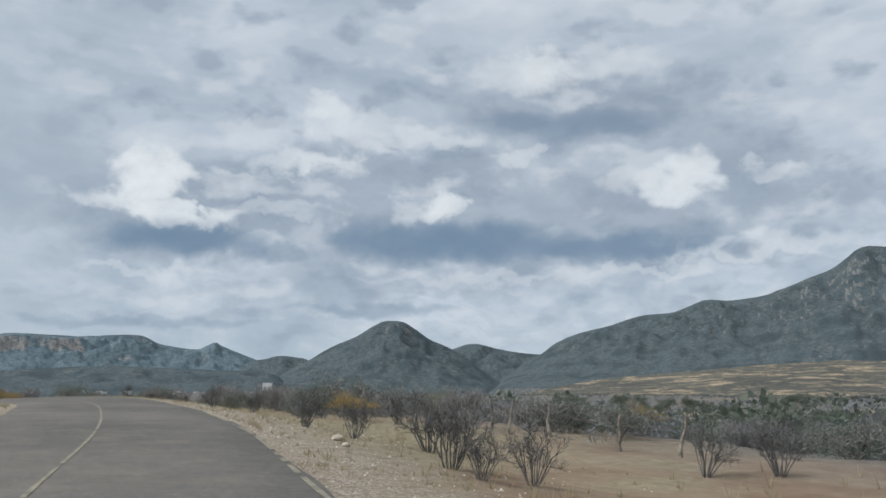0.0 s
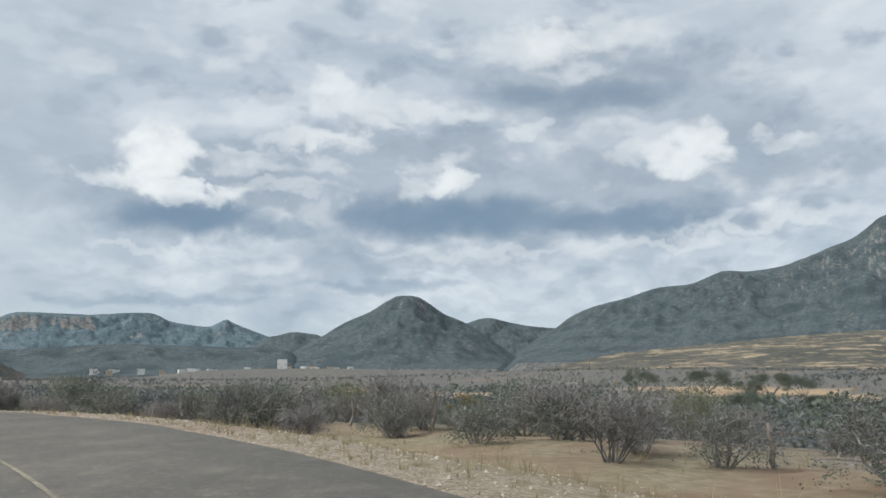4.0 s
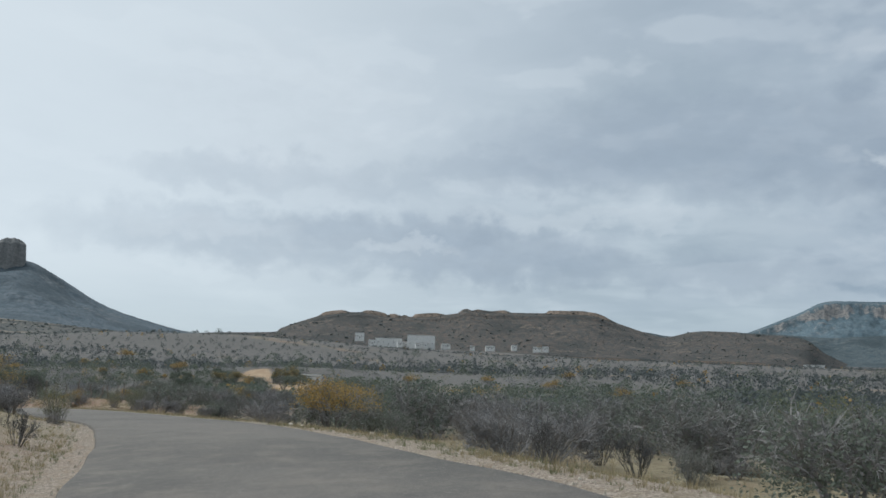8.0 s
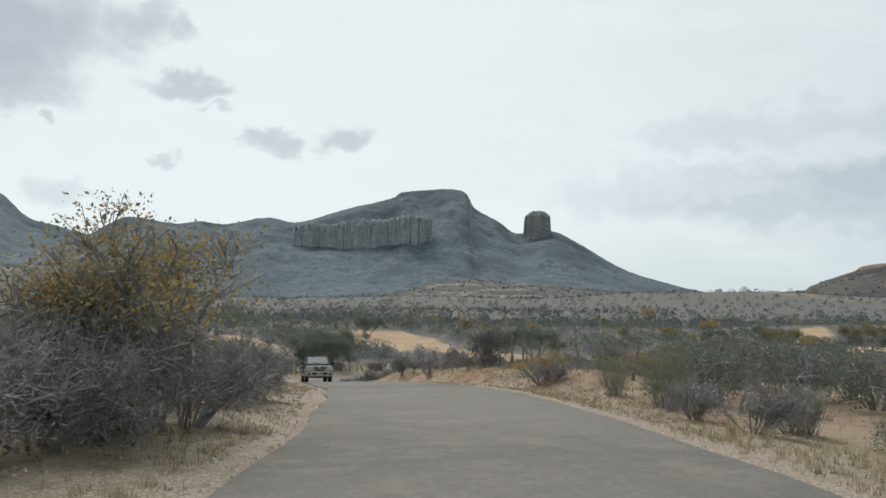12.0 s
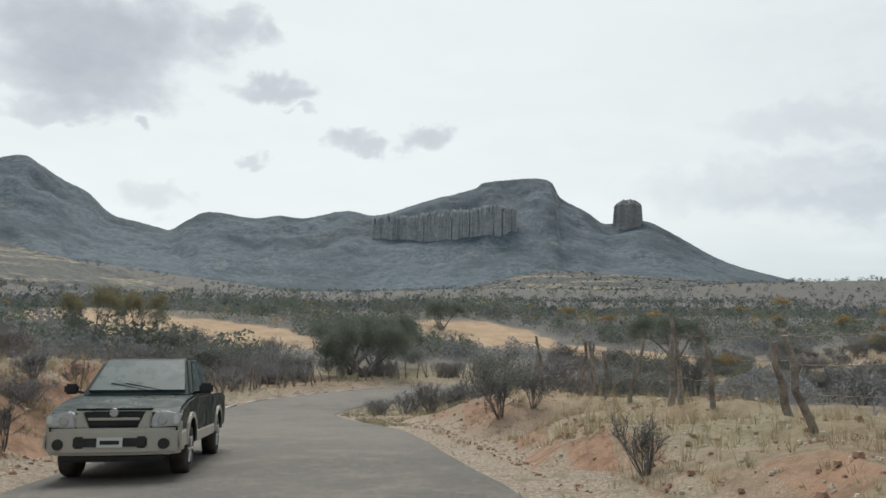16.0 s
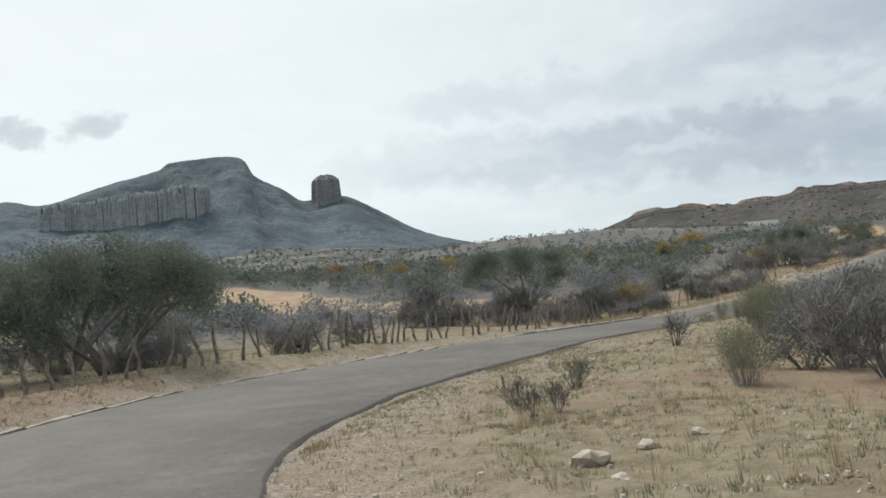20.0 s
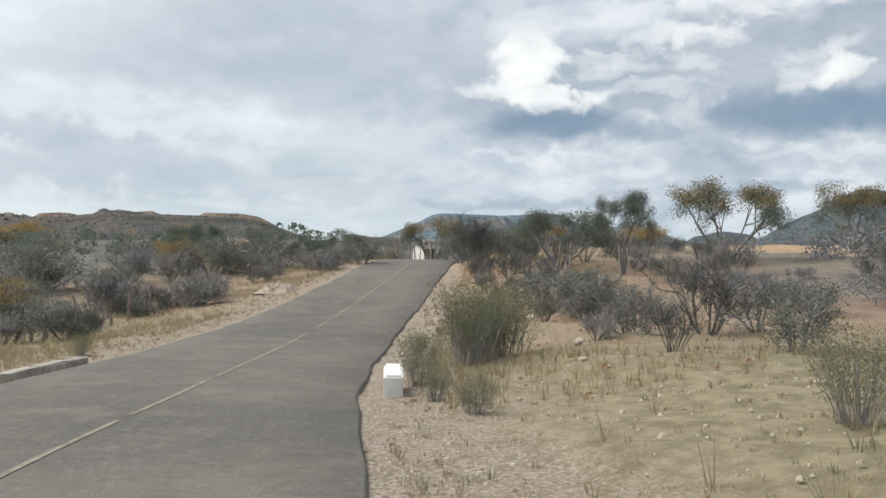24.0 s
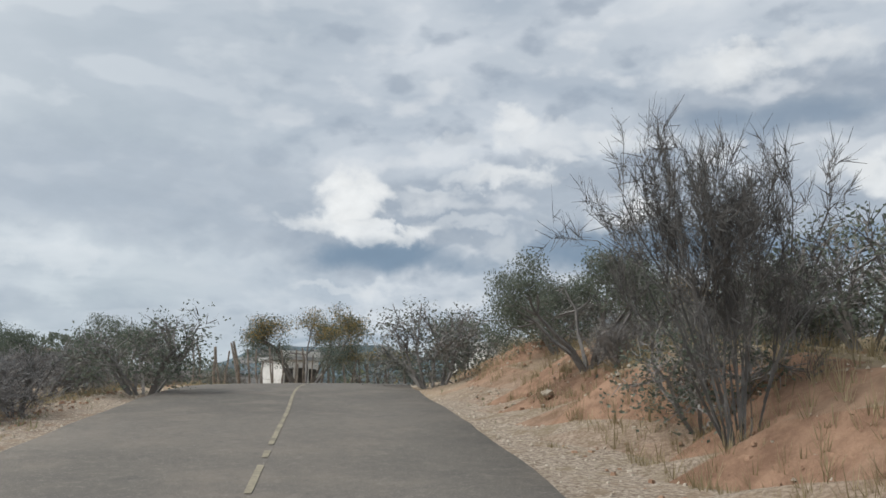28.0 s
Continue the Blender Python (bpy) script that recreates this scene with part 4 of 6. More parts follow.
def thorn_parts(seed, stems=11, depth=2, wide=0.75, leafy_bits=160, mat=None, split=False, thick=0.012, fine=900, long=0.11, sprig=0.0032, twig=None):
    rng = np.random.RandomState(seed)
    out, tips = [], []
    for _ in range(stems):
        a = rng.uniform(0, 2 * math.pi)
        lean = rng.uniform(0.1, wide)
        way = np.array([math.cos(a) * lean, math.sin(a) * lean, 1.0])
        grow(rng, (math.cos(a) * 0.05, math.sin(a) * 0.05, -0.06), way / np.linalg.norm(way), rng.uniform(0.4, 0.6), thick, depth, out, tips, 0.3, (1, 2), 0.55, 0.12)
    wood = tubes(out)
    top = np.percentile(wood[:, 2], 99.5)
    thin = sprigs(rng, tips, fine, long, sprig)
    if split:
        parts = [("trunk", soup("trunk", unit(wood, top), 4, DARKTWIG), ""), ("crown", soup("crown", unit(thin, top), 4, DARKTWIG), "crown of fine leafless twigs")]
    else:
        parts = [("branchwork", soup("branchwork", unit(np.concatenate([wood, thin]), top), 4, twig or TWIG), "")]
    if leafy_bits:
        parts.append(("foliage", soup("foliage", unit(leaves(rng, np.array(tips)[:, :3], leafy_bits, 0.07, 0.010), top), 4, mat or GREYLEAF), ""))
    return parts


def dome_parts(seed, mat, count, mat2=None, count2=0, stems=9, wide=0.8, size=0.05, twig=None, fine=700, slim=0.55):
    """A dense round bush: many stems and a ragged dome of leaves."""
    rng = np.random.RandomState(seed)
    out, tips = [], []
    for _ in range(stems):
        a, lean = rng.uniform(0, 2 * math.pi), rng.uniform(0.1, wide)
        way = np.array([math.cos(a) * lean, math.sin(a) * lean, 0.9])
        grow(rng, (math.cos(a) * 0.06, math.sin(a) * 0.06, -0.06), way / np.linalg.norm(way), rng.uniform(0.38, 0.55), 0.016, 2, out, tips, 0.35, (2, 2), 0.6, 0.05)
    wood, t = tubes(out), np.array(tips)[:, :3]
    low = t * np.array([1.05, 1.05, 0.45])
    t_all = np.concatenate([t, t, low])
    top = np.percentile(wood[:, 2], 99.5)
    wood = np.concatenate([wood, sprigs(rng, tips, fine, 0.12, 0.0035)])
    parts = [("branchwork", soup("branchwork", unit(wood, top), 4, twig or TWIG), ""), ("foliage", soup("foliage", unit(leaves(rng, t_all, count, 0.085, size, slim=slim), top), 4, mat), "")]
    if mat2:
        high = t[t[:, 2] > np.percentile(t[:, 2], 35)]
        parts.append(("blossom", soup("blossom", unit(leaves(rng, high, count2, 0.08, size * 0.85), top), 4, mat2), "ochre yellow blossom"))
    return parts


def tree_parts(seed, mat, count, flat=0.75, mat2=None, count2=0, bare=False, limbs=4, trunk=0.3, size=0.032, wide=0.9, thin=1.0):
    """A small thorn tree: short forked trunk, spreading limbs and a flat ragged crown."""
    rng = np.random.RandomState(seed)
    out, tips = [], []
    for k in range(limbs):
        a = 2 * math.pi * k / limbs + rng.uniform(-0.5, 0.5)
        foot = np.array([math.cos(a) * 0.02, math.sin(a) * 0.02, -0.05])
        knee = foot + np.array([math.cos(a) * 0.10, math.sin(a) * 0.10, trunk * rng.uniform(0.8, 1.1)])
        out.append((*foot, *knee, 0.030 * thin, 0.022 * thin))
        lean = rng.uniform(0.55, wide)
        way = np.array([math.cos(a) * lean, math.sin(a) * lean, 0.75])
        grow(rng, knee, way / np.linalg.norm(way), 0.34, 0.02 * thin, 3, out, tips, 0.32, (2, 2), 0.62, 0.06 if not bare else 0.12, 2)
    wood, t = tubes(out, 4), np.array(tips)[:, :3]
    top = np.percentile(wood[:, 2], 99.7)
    parts = [("trunk", soup("trunk", unit(wood, top), 4, BARK), "")]
    if count:
        parts.append(("crown", soup("crown", unit(leaves(rng, t, count, 0.066, size, 0.6), top), 4, mat), ""))
    if mat2:
        high = t[t[:, 2] > np.percentile(t[:, 2], 40)]
        parts.append(("blossom", soup("blossom", unit(leaves(rng, high, count2, 0.06, size, 0.5), top), 4, mat2), "ochre yellow blossom"))
    return parts


def broom_parts(seed, mat, stems=110, wide=0.6, count=3600):
    """Upright wands of green with fine leaves."""
    rng = np.random.RandomState(seed)
    out, tips = [], []
    for _ in range(stems):
        a, r, lean = rng.uniform(0, 2 * math.pi), rng.uniform(0, 0.22), rng.uniform(0, wide)
        way = np.array([math.cos(a) * lean, math.sin(a) * lean, 1.0])
        way /= np.linalg.norm(way)
        p = np.array([math.cos(a) * r, math.sin(a) * r, -0.05])
        for k in range(3):
            q = p + way * rng.uniform(0.22, 0.36) + rng.normal(0, 0.02, 3)
            out.append((*p, *q, 0.0045 - 0.001 * k, 0.0035 - 0.001 * k))
            if k:
                tips.append(tuple((p + q) / 2)), tips.append(tuple(q))
            p = q
    wood = tubes(out)
    top = np.percentile(wood[:, 2], 98)
    return [("branchwork", soup("branchwork", unit(wood, top), 4, TWIG), ""), ("foliage", soup("foliage", unit(leaves(rng, tips, count, 0.055, 0.011, 1.4, 1.7), top), 4, mat), "")]


def tuft_parts(seed, mat, blades=110):
    rng = np.random.RandomState(seed)
    a, r, lean, h = rng.uniform(0, 6.28, blades), rng.uniform(0, 0.18, blades), rng.uniform(0.05, 0.6, blades), rng.uniform(0.5, 1.0, blades)
    foot = np.stack([np.cos(a) * r, np.sin(a) * r, np.full(blades, -0.05)], -1)
    tip = foot + np.stack([np.cos(a) * lean * h, np.sin(a) * lean * h, h], -1)
    mid = (foot + tip) / 2 + np.array([0, 0, 0.08])
    side = np.stack([-np.sin(a), np.cos(a), 0 * a], -1) * 0.007
    return [("foliage", soup("foliage", np.stack([foot - side, mid - side, tip, mid + side], 1).reshape(-1, 3), 4, mat), "")]


KINDS = {
    "thorn": [("thorn_bush", "bare grey-brown thorn bush beside the road", "bush", thorn_parts(s, 11 + s % 4, 2, 0.8, 120, fine=1100, twig=DARKTWIG), "thorn bushes") for s in (1, 2, 3, 4)],
    "grey": [("dry_shrub", "tall tangled grey thorn bush without leaves", "bush", thorn_parts(s, 19, 2, 1.15, 500, fine=3000, long=0.13), "tall dry shrubs") for s in (11, 12, 13)],
    "dark": [("mesquite_bush", "dense dark green mesquite bush", "bush", dome_parts(s, GREEN, 3200, size=0.017), "mesquite bushes") for s in (21, 22)] + [("round_bush", "round grey-green bush with small leaves", "bush", dome_parts(23, SAGE, 3600, size=0.015), "round bushes")],
    "yellow": [("blossoming_bush", "mesquite bush covered in ochre yellow blossom", "bush", dome_parts(s, GREEN, 900, YELLOW, 4200, size=0.018, fine=200), "blossoming bushes") for s in (31, 32)],
    "mixed": [("mesquite_tree", "tall round mesquite, dark green with ochre blossom on its rim", "tree", dome_parts(35, GREEN, 7500, YELLOW, 7500, size=0.012, fine=1800, stems=12), "tall mesquites")],
    "olive": [("broom_shrub", "upright olive green shrub of thin wands", "shrub", broom_parts(s, OLIVE), "broom shrubs") for s in (41, 42)],
    "tree": [("acacia_tree", "small acacia tree with a flat dark green crown", "tree", tree_parts(s, GREEN, 26000, size=0.0085, thin=0.8, trunk=0.16, limbs=6, wide=0.85), "acacia trees") for s in (51, 52, 53)],
    "high": [("acacia_tree", "acacia tree with a spreading umbrella crown above a bare trunk", "tree", tree_parts(54, GREEN, 30000, size=0.0085, thin=0.9, trunk=0.5, limbs=5, wide=1.5), "acacia trees")],
    "ytree": [("blossoming_acacia", "acacia tree with a flat crown of ochre yellow blossom", "tree", tree_parts(s, GREEN, 17000, mat2=YELLOW, count2=6500, size=0.0085, thin=0.8, trunk=0.16, limbs=6, wide=0.85), "blossoming acacias") for s in (61, 62)],
    "bare": [("leafless_tree", "spreading leafless thorn tree with dark twigs", "tree", thorn_parts(s, 24, 3, 0.78, 0, split=True, thick=0.006, fine=11000, long=0.07, sprig=0.0014), "leafless trees") for s in (71, 72)],
    "brush": [("scrub_bush", "tangled grey scrub bush with fine twigs, tinted blue for haze", "bush", dome_parts(s, GREYLEAF, 4000, size=0.015, stems=13, wide=1.0, fine=2000, slim=0.3), "scrub bushes") for s in (91, 92, 93)],
    "tuft": [("grass_tuft", "dry straw-coloured tuft of grass", "grass", tuft_parts(s, STRAW), "grass tufts") for s in (81, 82)],
    "green": [("grass_tuft", "olive green tuft of coarse grass", "grass", tuft_parts(s, OLIVE), "green grass tufts") for s in (85,)],
}
FIRST = {}
prng = random.Random(7)


def stand(kind, x, y, tall, wide=1.0, z=None):
    """Sets a plant of a kind and height at a place."""
    k = prng.randrange(len(KINDS[kind]))
    m = Matrix.Translation((x, y, height(x, y) if z is None else z)) @ Matrix.Rotation(prng.uniform(0, 6.28), 4, "Z") @ Matrix.Diagonal((tall * wide, tall * wide, tall, 1))
    if (kind, k) not in FIRST:
        FIRST[kind, k] = plant(*KINDS[kind][k])
        FIRST[kind, k].matrix_basis = m
        return FIRST[kind, k]
    first = FIRST[kind, k]
    made = {}
    for o in (first, *first.children):
        made[o] = o.copy()
        scene.collection.objects.link(made[o])
        made[o].parent = made.get(o.parent)
    made[first].matrix_basis = m
    return made[first]


THORNS = [(-20.2, 14.6, 1.0), (-16.1, 13.1, 0.8), (-11.0, 11.2, 1.1), (-14.5, 14.1, 1.2), (-9.6, 10.5, 0.7), (-9.4, 11.6, 0.9), (-9.4, 17.6, 1.1), (-8.2, 18.7, 1.0), (-35.2, 20.3, 0.9), (-33.7, 21.4, 0.7), (-30.0, 21.7, 0.6), (-55.2, 25.4, 0.8), (-65.1, 32.3, 0.9), (-80.5, 34.0, 1.2), (-71.5, 30.5, 1.0), (-98.4, 31.4, 2.0), (-98.9, 24.6, 1.4), (-97.2, 17.7, 0.8), (-101.5, 20.0, 1.1), (-105.4, 22.4, 1.0), (-99.1, 4.7, 0.8), (-127.8, -1.3, 0.7)]
THORNS_ON = [(-184.2, -69.8, 0.55), (-186.0, -69.2, 0.6), (-183.0, -68.6, 0.5), (-157.2, -37.7, 0.7), (-152.2, -47.0, 0.8), (-162.8, -45.5, 0.9), (-163.4, -45.0, 0.7), (-182.8, -68.9, 0.5), (-195.5, -69.1, 0.9), (-206.5, -68.4, 0.8), (-220.4, -63.5, 1.6), (-213.2, -64.4, 1.5), (-223.3, -64.5, 1.0), (-221.7, -64.5, 0.9), (-217.3, -66.6, 0.9), (-243.8, -77.1, 1.7), (-242.6, -59.9, 1.4), (-238.0, -60.5, 1.3), (-231.8, -62.0, 1.3), (-232.6, -63.4, 0.5), (-250.0, -55.7, 0.8), (-259.4, -63.6, 1.0)]
for x, y, h in THORNS + THORNS_ON:
    stand("thorn", x, y, h * 1.1)
for x, y, h in [(-50.5, 9.0, 1.4), (-41.3, 30.7, 1.5), (-157.1, 63.2, 4.2), (-162.7, 109.1, 4.4), (-147.6, 106.1, 4.2), (-89.7, 35.3, 2.6), (-133.3, 8.1, 2.6), (-90.2, 21.4, 1.25), (-99.7, 24.0, 1.6), (-118.7, 12.2, 2.6), (-124.4, 8.6, 2.1), (-141.8, -13.1, 1.6), (-155.8, -19.0, 2.0), (-178.9, -91.9, 2.6), (-167.2, -74.4, 2.3), (-184.9, -106.9, 3.0), (-184.6, -97.3, 2.4), (-184.5, -89.7, 1.9), (-166.1, -48.4, 1.2), (-190.5, -64.4, 1.4), (-202.3, -66.5, 1.5), (-187.9, -65.1, 1.0)]:
    stand("dark", x, y, h, 1.15)
for x, y, h in [(-254.3, -81.0, 3.0), (-240.8, -83.5, 2.8), (-264.6, -70.9, 2.6), (-212.1, -62.3, 1.4), (-212.1, -60.7, 1.3), (-268.8, -68.3, 2.2), (-228.9, -61.7, 1.1), (-271.4, -67.2, 2.4), (-255.1, -53.2, 1.5), (-263.7, -48.6, 1.6), (-263.2, -53.0, 2.2), (-266.8, -49.5, 1.8), (-249.8, -54.2, 1.6), (-258.2, -52.6, 1.5), (-263.6, -60.6, 1.7), (-284.0, -52.6, 1.2), (-250.5, -56.8, 1.2)]:
    stand("dark", x, y, h, 1.2)
for x, y, h in [(-174.6, -61.0, 1.35), (-175.6, -60.0, 1.3), (-53.4, 26.2, 0.7), (-56.4, 37.5, 1.5), (-69.6, 30.6, 1.0), (-90.7, 30.8, 2.4), (-118.6, -11.6, 1.5), (-120.9, -13.0, 1.6), (-123.9, -15.6, 1.6), (-126.9, -17.9, 1.5), (-129.4, -19.6, 1.5), (-121.0, -15.5, 1.8), (-128.8, 1.3, 1.0), (-116.6, -7.2, 1.3), (-136.7, -8.3, 1.0), (-131.5, -21.5, 1.7), (-112.5, -6.8, 1.5), (-178.6, -60.6, 1.5), (-180.2, -61.6, 1.35), (-177.0, -59.4, 1.2), (-172.0, -53.2, 1.8), (-172.8, -52.2, 2.0)]:
    stand("grey", x, y, h, 1.1)
OCHRE = [(-404.2, -151.6, 4.0), (-294.2, -88.9, 2.6), (-277.6, -135.8, 2.4), (-270.7, -120.7, 2.0), (-313.1, -88.4, 2.6), (-284.0, -119.1, 1.9), (-264.9, -72.9, 2.0), (-284.9, -72.7, 2.2), (-292.1, -99.6, 1.8), (-325.9, -124.5, 2.4), (-303.1, -18.4, 2.8), (-329.5, 24.1, 2.6), (-227.9, 30.8, 2.4), (-273.6, 19.0, 2.8), (-313.3, 1.5, 2.2), (-295.4, -63.5, 2.4), (-317.2, -89.3, 2.6), (-217.5, 38.9, 2.0), (-308.1, 53.9, 2.6)]
stand("mixed", -124.9, -14.9, 3.2, 1.0)
for x, y, h in [(-115.8, 8.4, 2.1), (-118.5, 83.4, 3.6), (-149.5, 0.8, 2.2), (-92.3, 29.1, 2.2), (-137.7, 2.7, 1.8), (-129.4, 6.0, 2.4), (-127.2, 7.4, 2.0), (-146.7, -21.9, 1.2), (-149.1, -8.7, 1.5), (-148.2, -17.9, 1.0)] + OCHRE:
    stand("yellow", x, y, h, 1.25)
for x, y, h in [(-91.4, 35.2, 2.7), (-109.3, -0.6, 1.3), (-141.4, -15.4, 1.2), (-137.3, -8.1, 0.9), (-137.1, -5.7, 1.0), (-139.6, -12.7, 1.6), (-201.7, -67.3, 1.5), (-200.6, -66.8, 1.3), (-185.8, -66.0, 1.0), (-202.1, -67.4, 1.0), (-220.2, -69.4, 1.55), (-220.9, -69.0, 1.6), (-221.6, -68.6, 1.5), (-218.6, -71.0, 0.95), (-214.9, -71.4, 0.6), (-221.2, -68.2, 1.6), (-210.7, -69.1, 0.9), (-216.6, -71.4, 0.6), (-225.8, -68.6, 0.5), (-226.0, -77.0, 0.5), (-189.0, -66.5, 0.9)]:
    stand("olive", x, y, h, 0.9)
for x, y, h in [(-200.8, 270.0, 8.0), (-179.8, 279.1, 7.0), (-155.0, 273.0, 6.5), (-118.6, 289.1, 7.0), (-152.7, 251.6, 4.8), (-143.0, 268.6, 5.7), (-225.4, -25.8, 3.0), (-192.4, -91.3, 4.6), (-198.8, -95.6, 4.8), (-238.5, -129.2, 4.4), (-248.5, -93.7, 5.4)]:
    stand("tree", x, y, h)


def stand_to(kind, x, y, top, wide=1.0):
    """A plant whose crown reaches a known height."""
    stand(kind, x, y, max(1.2, top - height(x, y)), wide)


for x, y, top in [(-244.2, -54.8, -5.0), (-191.7, -88.2, -5.1), (-254.5, -55.1, -5.5), (-276.6, -58.6, -4.6), (-251.8, -53.6, -5.8), (-278.6, -71.8, -4.6), (-290.7, -63.8, -4.2), (-268.5, -63.5, -5.6), (-246.5, -52.0, -5.6), (-300.5, -71.8, -3.6), (-258.6, -52.4, -5.8)]:
    stand_to("tree", x, y, top, 0.88)
stand_to("high", -239.6, -53.8, -4.3, 0.62)
for x, y, top, wide in [(-242.0, -45.8, -3.3, 0.8), (-244.2, -34.6, -2.4, 0.8), (-286.7, -47.2, -2.6, 0.85), (-177.5, -111.5, -1.7, 0.62), (-183.0, -113.0, -2.4, 0.6), (-287.0, -42.8, -4.3, 1.2), (-62.0, 39.5, -1.0, 1.35)]:
    stand_to("ytree", x, y, top, wide)
for x, y, top, wide in [(-155.5, -31.8, -1.9, 0.9), (-249.4, -57.5, -4.95, 0.68), (-120.0, -75.0, 3.0, 0.9), (-173.9, -56.4, -5.3, 0.8)]:
    stand_to("bare", x, y, top, wide)
for x, y, h in [(-73.5, 34.5, 0.8), (-85.7, 33.2, 0.6), (-79.9, 33.6, 0.5), (-136.2, -10.3, 0.7), (-133.4, -7.6, 0.6), (-229.2, -66.5, 0.9), (-226.9, -68.3, 0.5), (-235.7, -63.2, 0.5), (-228.6, -66.0, 0.7), (-132.8, -8.0, 0.6), (-157.0, -52.6, 0.7), (-152.6, -50.0, 0.7)]:
    stand("tuft", x, y, h * 0.65)
for x, y, h in [(-170.9, -60.6, 0.5), (-171.5, -61.4, 0.6), (-171.2, -61.0, 0.5), (-226.2, -68.4, 0.6), (-232.1, -65.2, 0.6), (-229.3, -66.8, 0.6), (-224.2, -68.8, 0.5), (-174.0, -64.0, 0.4)]:
    stand("green", x, y, h * 0.75)

for x, y, h in [(-121.0, -11.8, 1.8), (-122.3, -13.0, 1.9), (-123.8, -13.9, 1.9), (-126.1, -15.5, 1.9), (-117.6, -8.6, 1.6), (-119.5, -10.3, 1.8), (-115.6, -7.6, 1.4), (-129.0, -18.6, 1.7), (-131.3, -20.9, 1.6), (-136.4, -10.4, 1.1), (-134.9, -8.4, 1.2), (-145.9, -20.8, 1.2), (-101.4, 16.7, 1.5), (-103.6, 17.8, 1.7), (-106.2, 17.2, 1.7), (-109.0, 16.6, 2.0), (-172.6, -62.4, 0.85), (-173.1, -62.9, 0.8), (-175.5, -61.6, 1.4), (-176.6, -61.0, 1.4), (-173.6, -61.8, 1.2), (-172.4, -53.0, 1.9)]:
    stand("brush", x, y, h * 0.82, 1.1)

# more scrub of the same kinds, thinning out from the road
NEAR_KIND = [("thorn", 0.31), ("grey", 0.26), ("dark", 0.36), ("olive", 0.04), ("yellow", 0.03)]
frng = np.random.RandomState(17)
taken = 0
while taken < 700:
    s, side = frng.uniform(-10, 330), frng.choice([-1, 1])
    out = 4.2 + abs(frng.normal(0, 1)) * 19
    p = on_road(s, side * (half_width(s) + out))
    bare_patch = side < 0 and (200 < s < 262 and out < 8.5 or 20 < s < 120 and out < 6.5)
    berm_patch = side < 0 and 150 < s < 199 and out < 6.2
    low_slope = side < 0 and 258 < s < 300 and out < 16 and frng.rand() < 0.6
    field_edge = low_slope or side > 0 and (205 < s < 266 and out < 5 or 236 < s < 266 and out < 24 and frng.rand() < 0.85)
    open_start = side < 0 and s < 34 and out < 24
    if bare_patch or berm_patch or field_edge or open_start:
        continue
    _, off, _, half = road_near(np.array([p.x]), np.array([p.y]))
    if abs(off[0]) - half[0] < 3.4:
        continue
    if any((p.x - fx) ** 2 / (a + 2) ** 2 + (p.y - fy) ** 2 / (b + 6) ** 2 < 1 for fx, fy, a, b, _ in FIELDS):
        continue
    roll, kind = frng.rand(), "thorn"
    for name, share in NEAR_KIND:
        if roll < share:
            kind = name
            break
        roll -= share
    low = 0.6 if out < 7 else 1.0
    tall = frng.uniform(0.7, 1.5) * low * {"thorn": 1.0, "grey": 1.3, "dark": 1.35, "olive": 0.9, "yellow": 1.4}[kind]
    stand(kind, p.x, p.y, tall, frng.uniform(0.95, 1.35))
    taken += 1


for k in range(70):
    s = frng.uniform(42, 122)
    p = on_road(s, -half_width(s) - frng.uniform(9.5, 36))
    stand(("dark", "dark", "olive", "dark", "grey")[k % 5], p.x, p.y, frng.uniform(1.2, 2.1), frng.uniform(1.0, 1.35))
for k in range(52):
    y = frng.uniform(27, 64)
    stand(("dark", "brush", "dark", "thorn")[k % 4], -y * frng.uniform(0.34, 0.9), y, frng.uniform(0.8, 1.35), frng.uniform(1.1, 1.5))
for x, y, h in [(-258.7, -64.6, 1.0), (-260.4, -63.8, 1.1), (-261.8, -64.8, 1.3), (-265.5, -62.6, 1.3), (-268.7, -64.0, 1.5)]:
    stand("brush", x, y, h, 1.2)
for k in range(22):
    d = frng.uniform(90, 230)
    a = radians(frng.uniform(5, 48))
    x, y = -20 - math.sin(a) * d, 15 + math.cos(a) * d
    stand("tree", x, y, frng.uniform(2.6, 4.0), frng.uniform(1.0, 1.4))

for k in range(80):
    s = frng.uniform(112, 178)
    out = frng.uniform(5.5, 34) if s < 148 else frng.uniform(8.5, 34)
    p = on_road(s, -half_width(s) - out)
    stand(("dark", "brush", "dark", "grey")[k % 4], p.x, p.y, frng.uniform(0.9, 1.8), frng.uniform(0.95, 1.3))

for k in range(34):
    s = frng.choice([frng.uniform(204, 240), frng.uniform(262, 272)])
    p = on_road(s, half_width(s) + frng.uniform(4.5, 16))
    stand("grey" if k % 4 else "bare", p.x, p.y, frng.uniform(1.3, 2.1) * (1 if k % 4 else 1.35), frng.uniform(0.95, 1.25))

for k in range(20):
    s = frng.uniform(164, 191)
    p = on_road(s, half_width(s) + frng.uniform(2.0, 5.5))
    stand(("brush", "thorn", "tuft")[k % 3], p.x, p.y, frng.uniform(0.6, 1.05), 1.1)

for k in range(26):
    s = frng.uniform(272, 316)
    p = on_road(s, -half_width(s) - frng.uniform(2.4, 6.5))
    stand(("brush", "thorn", "tuft", "grey")[k % 4], p.x, p.y, frng.uniform(0.4, 0.85), 1.15)

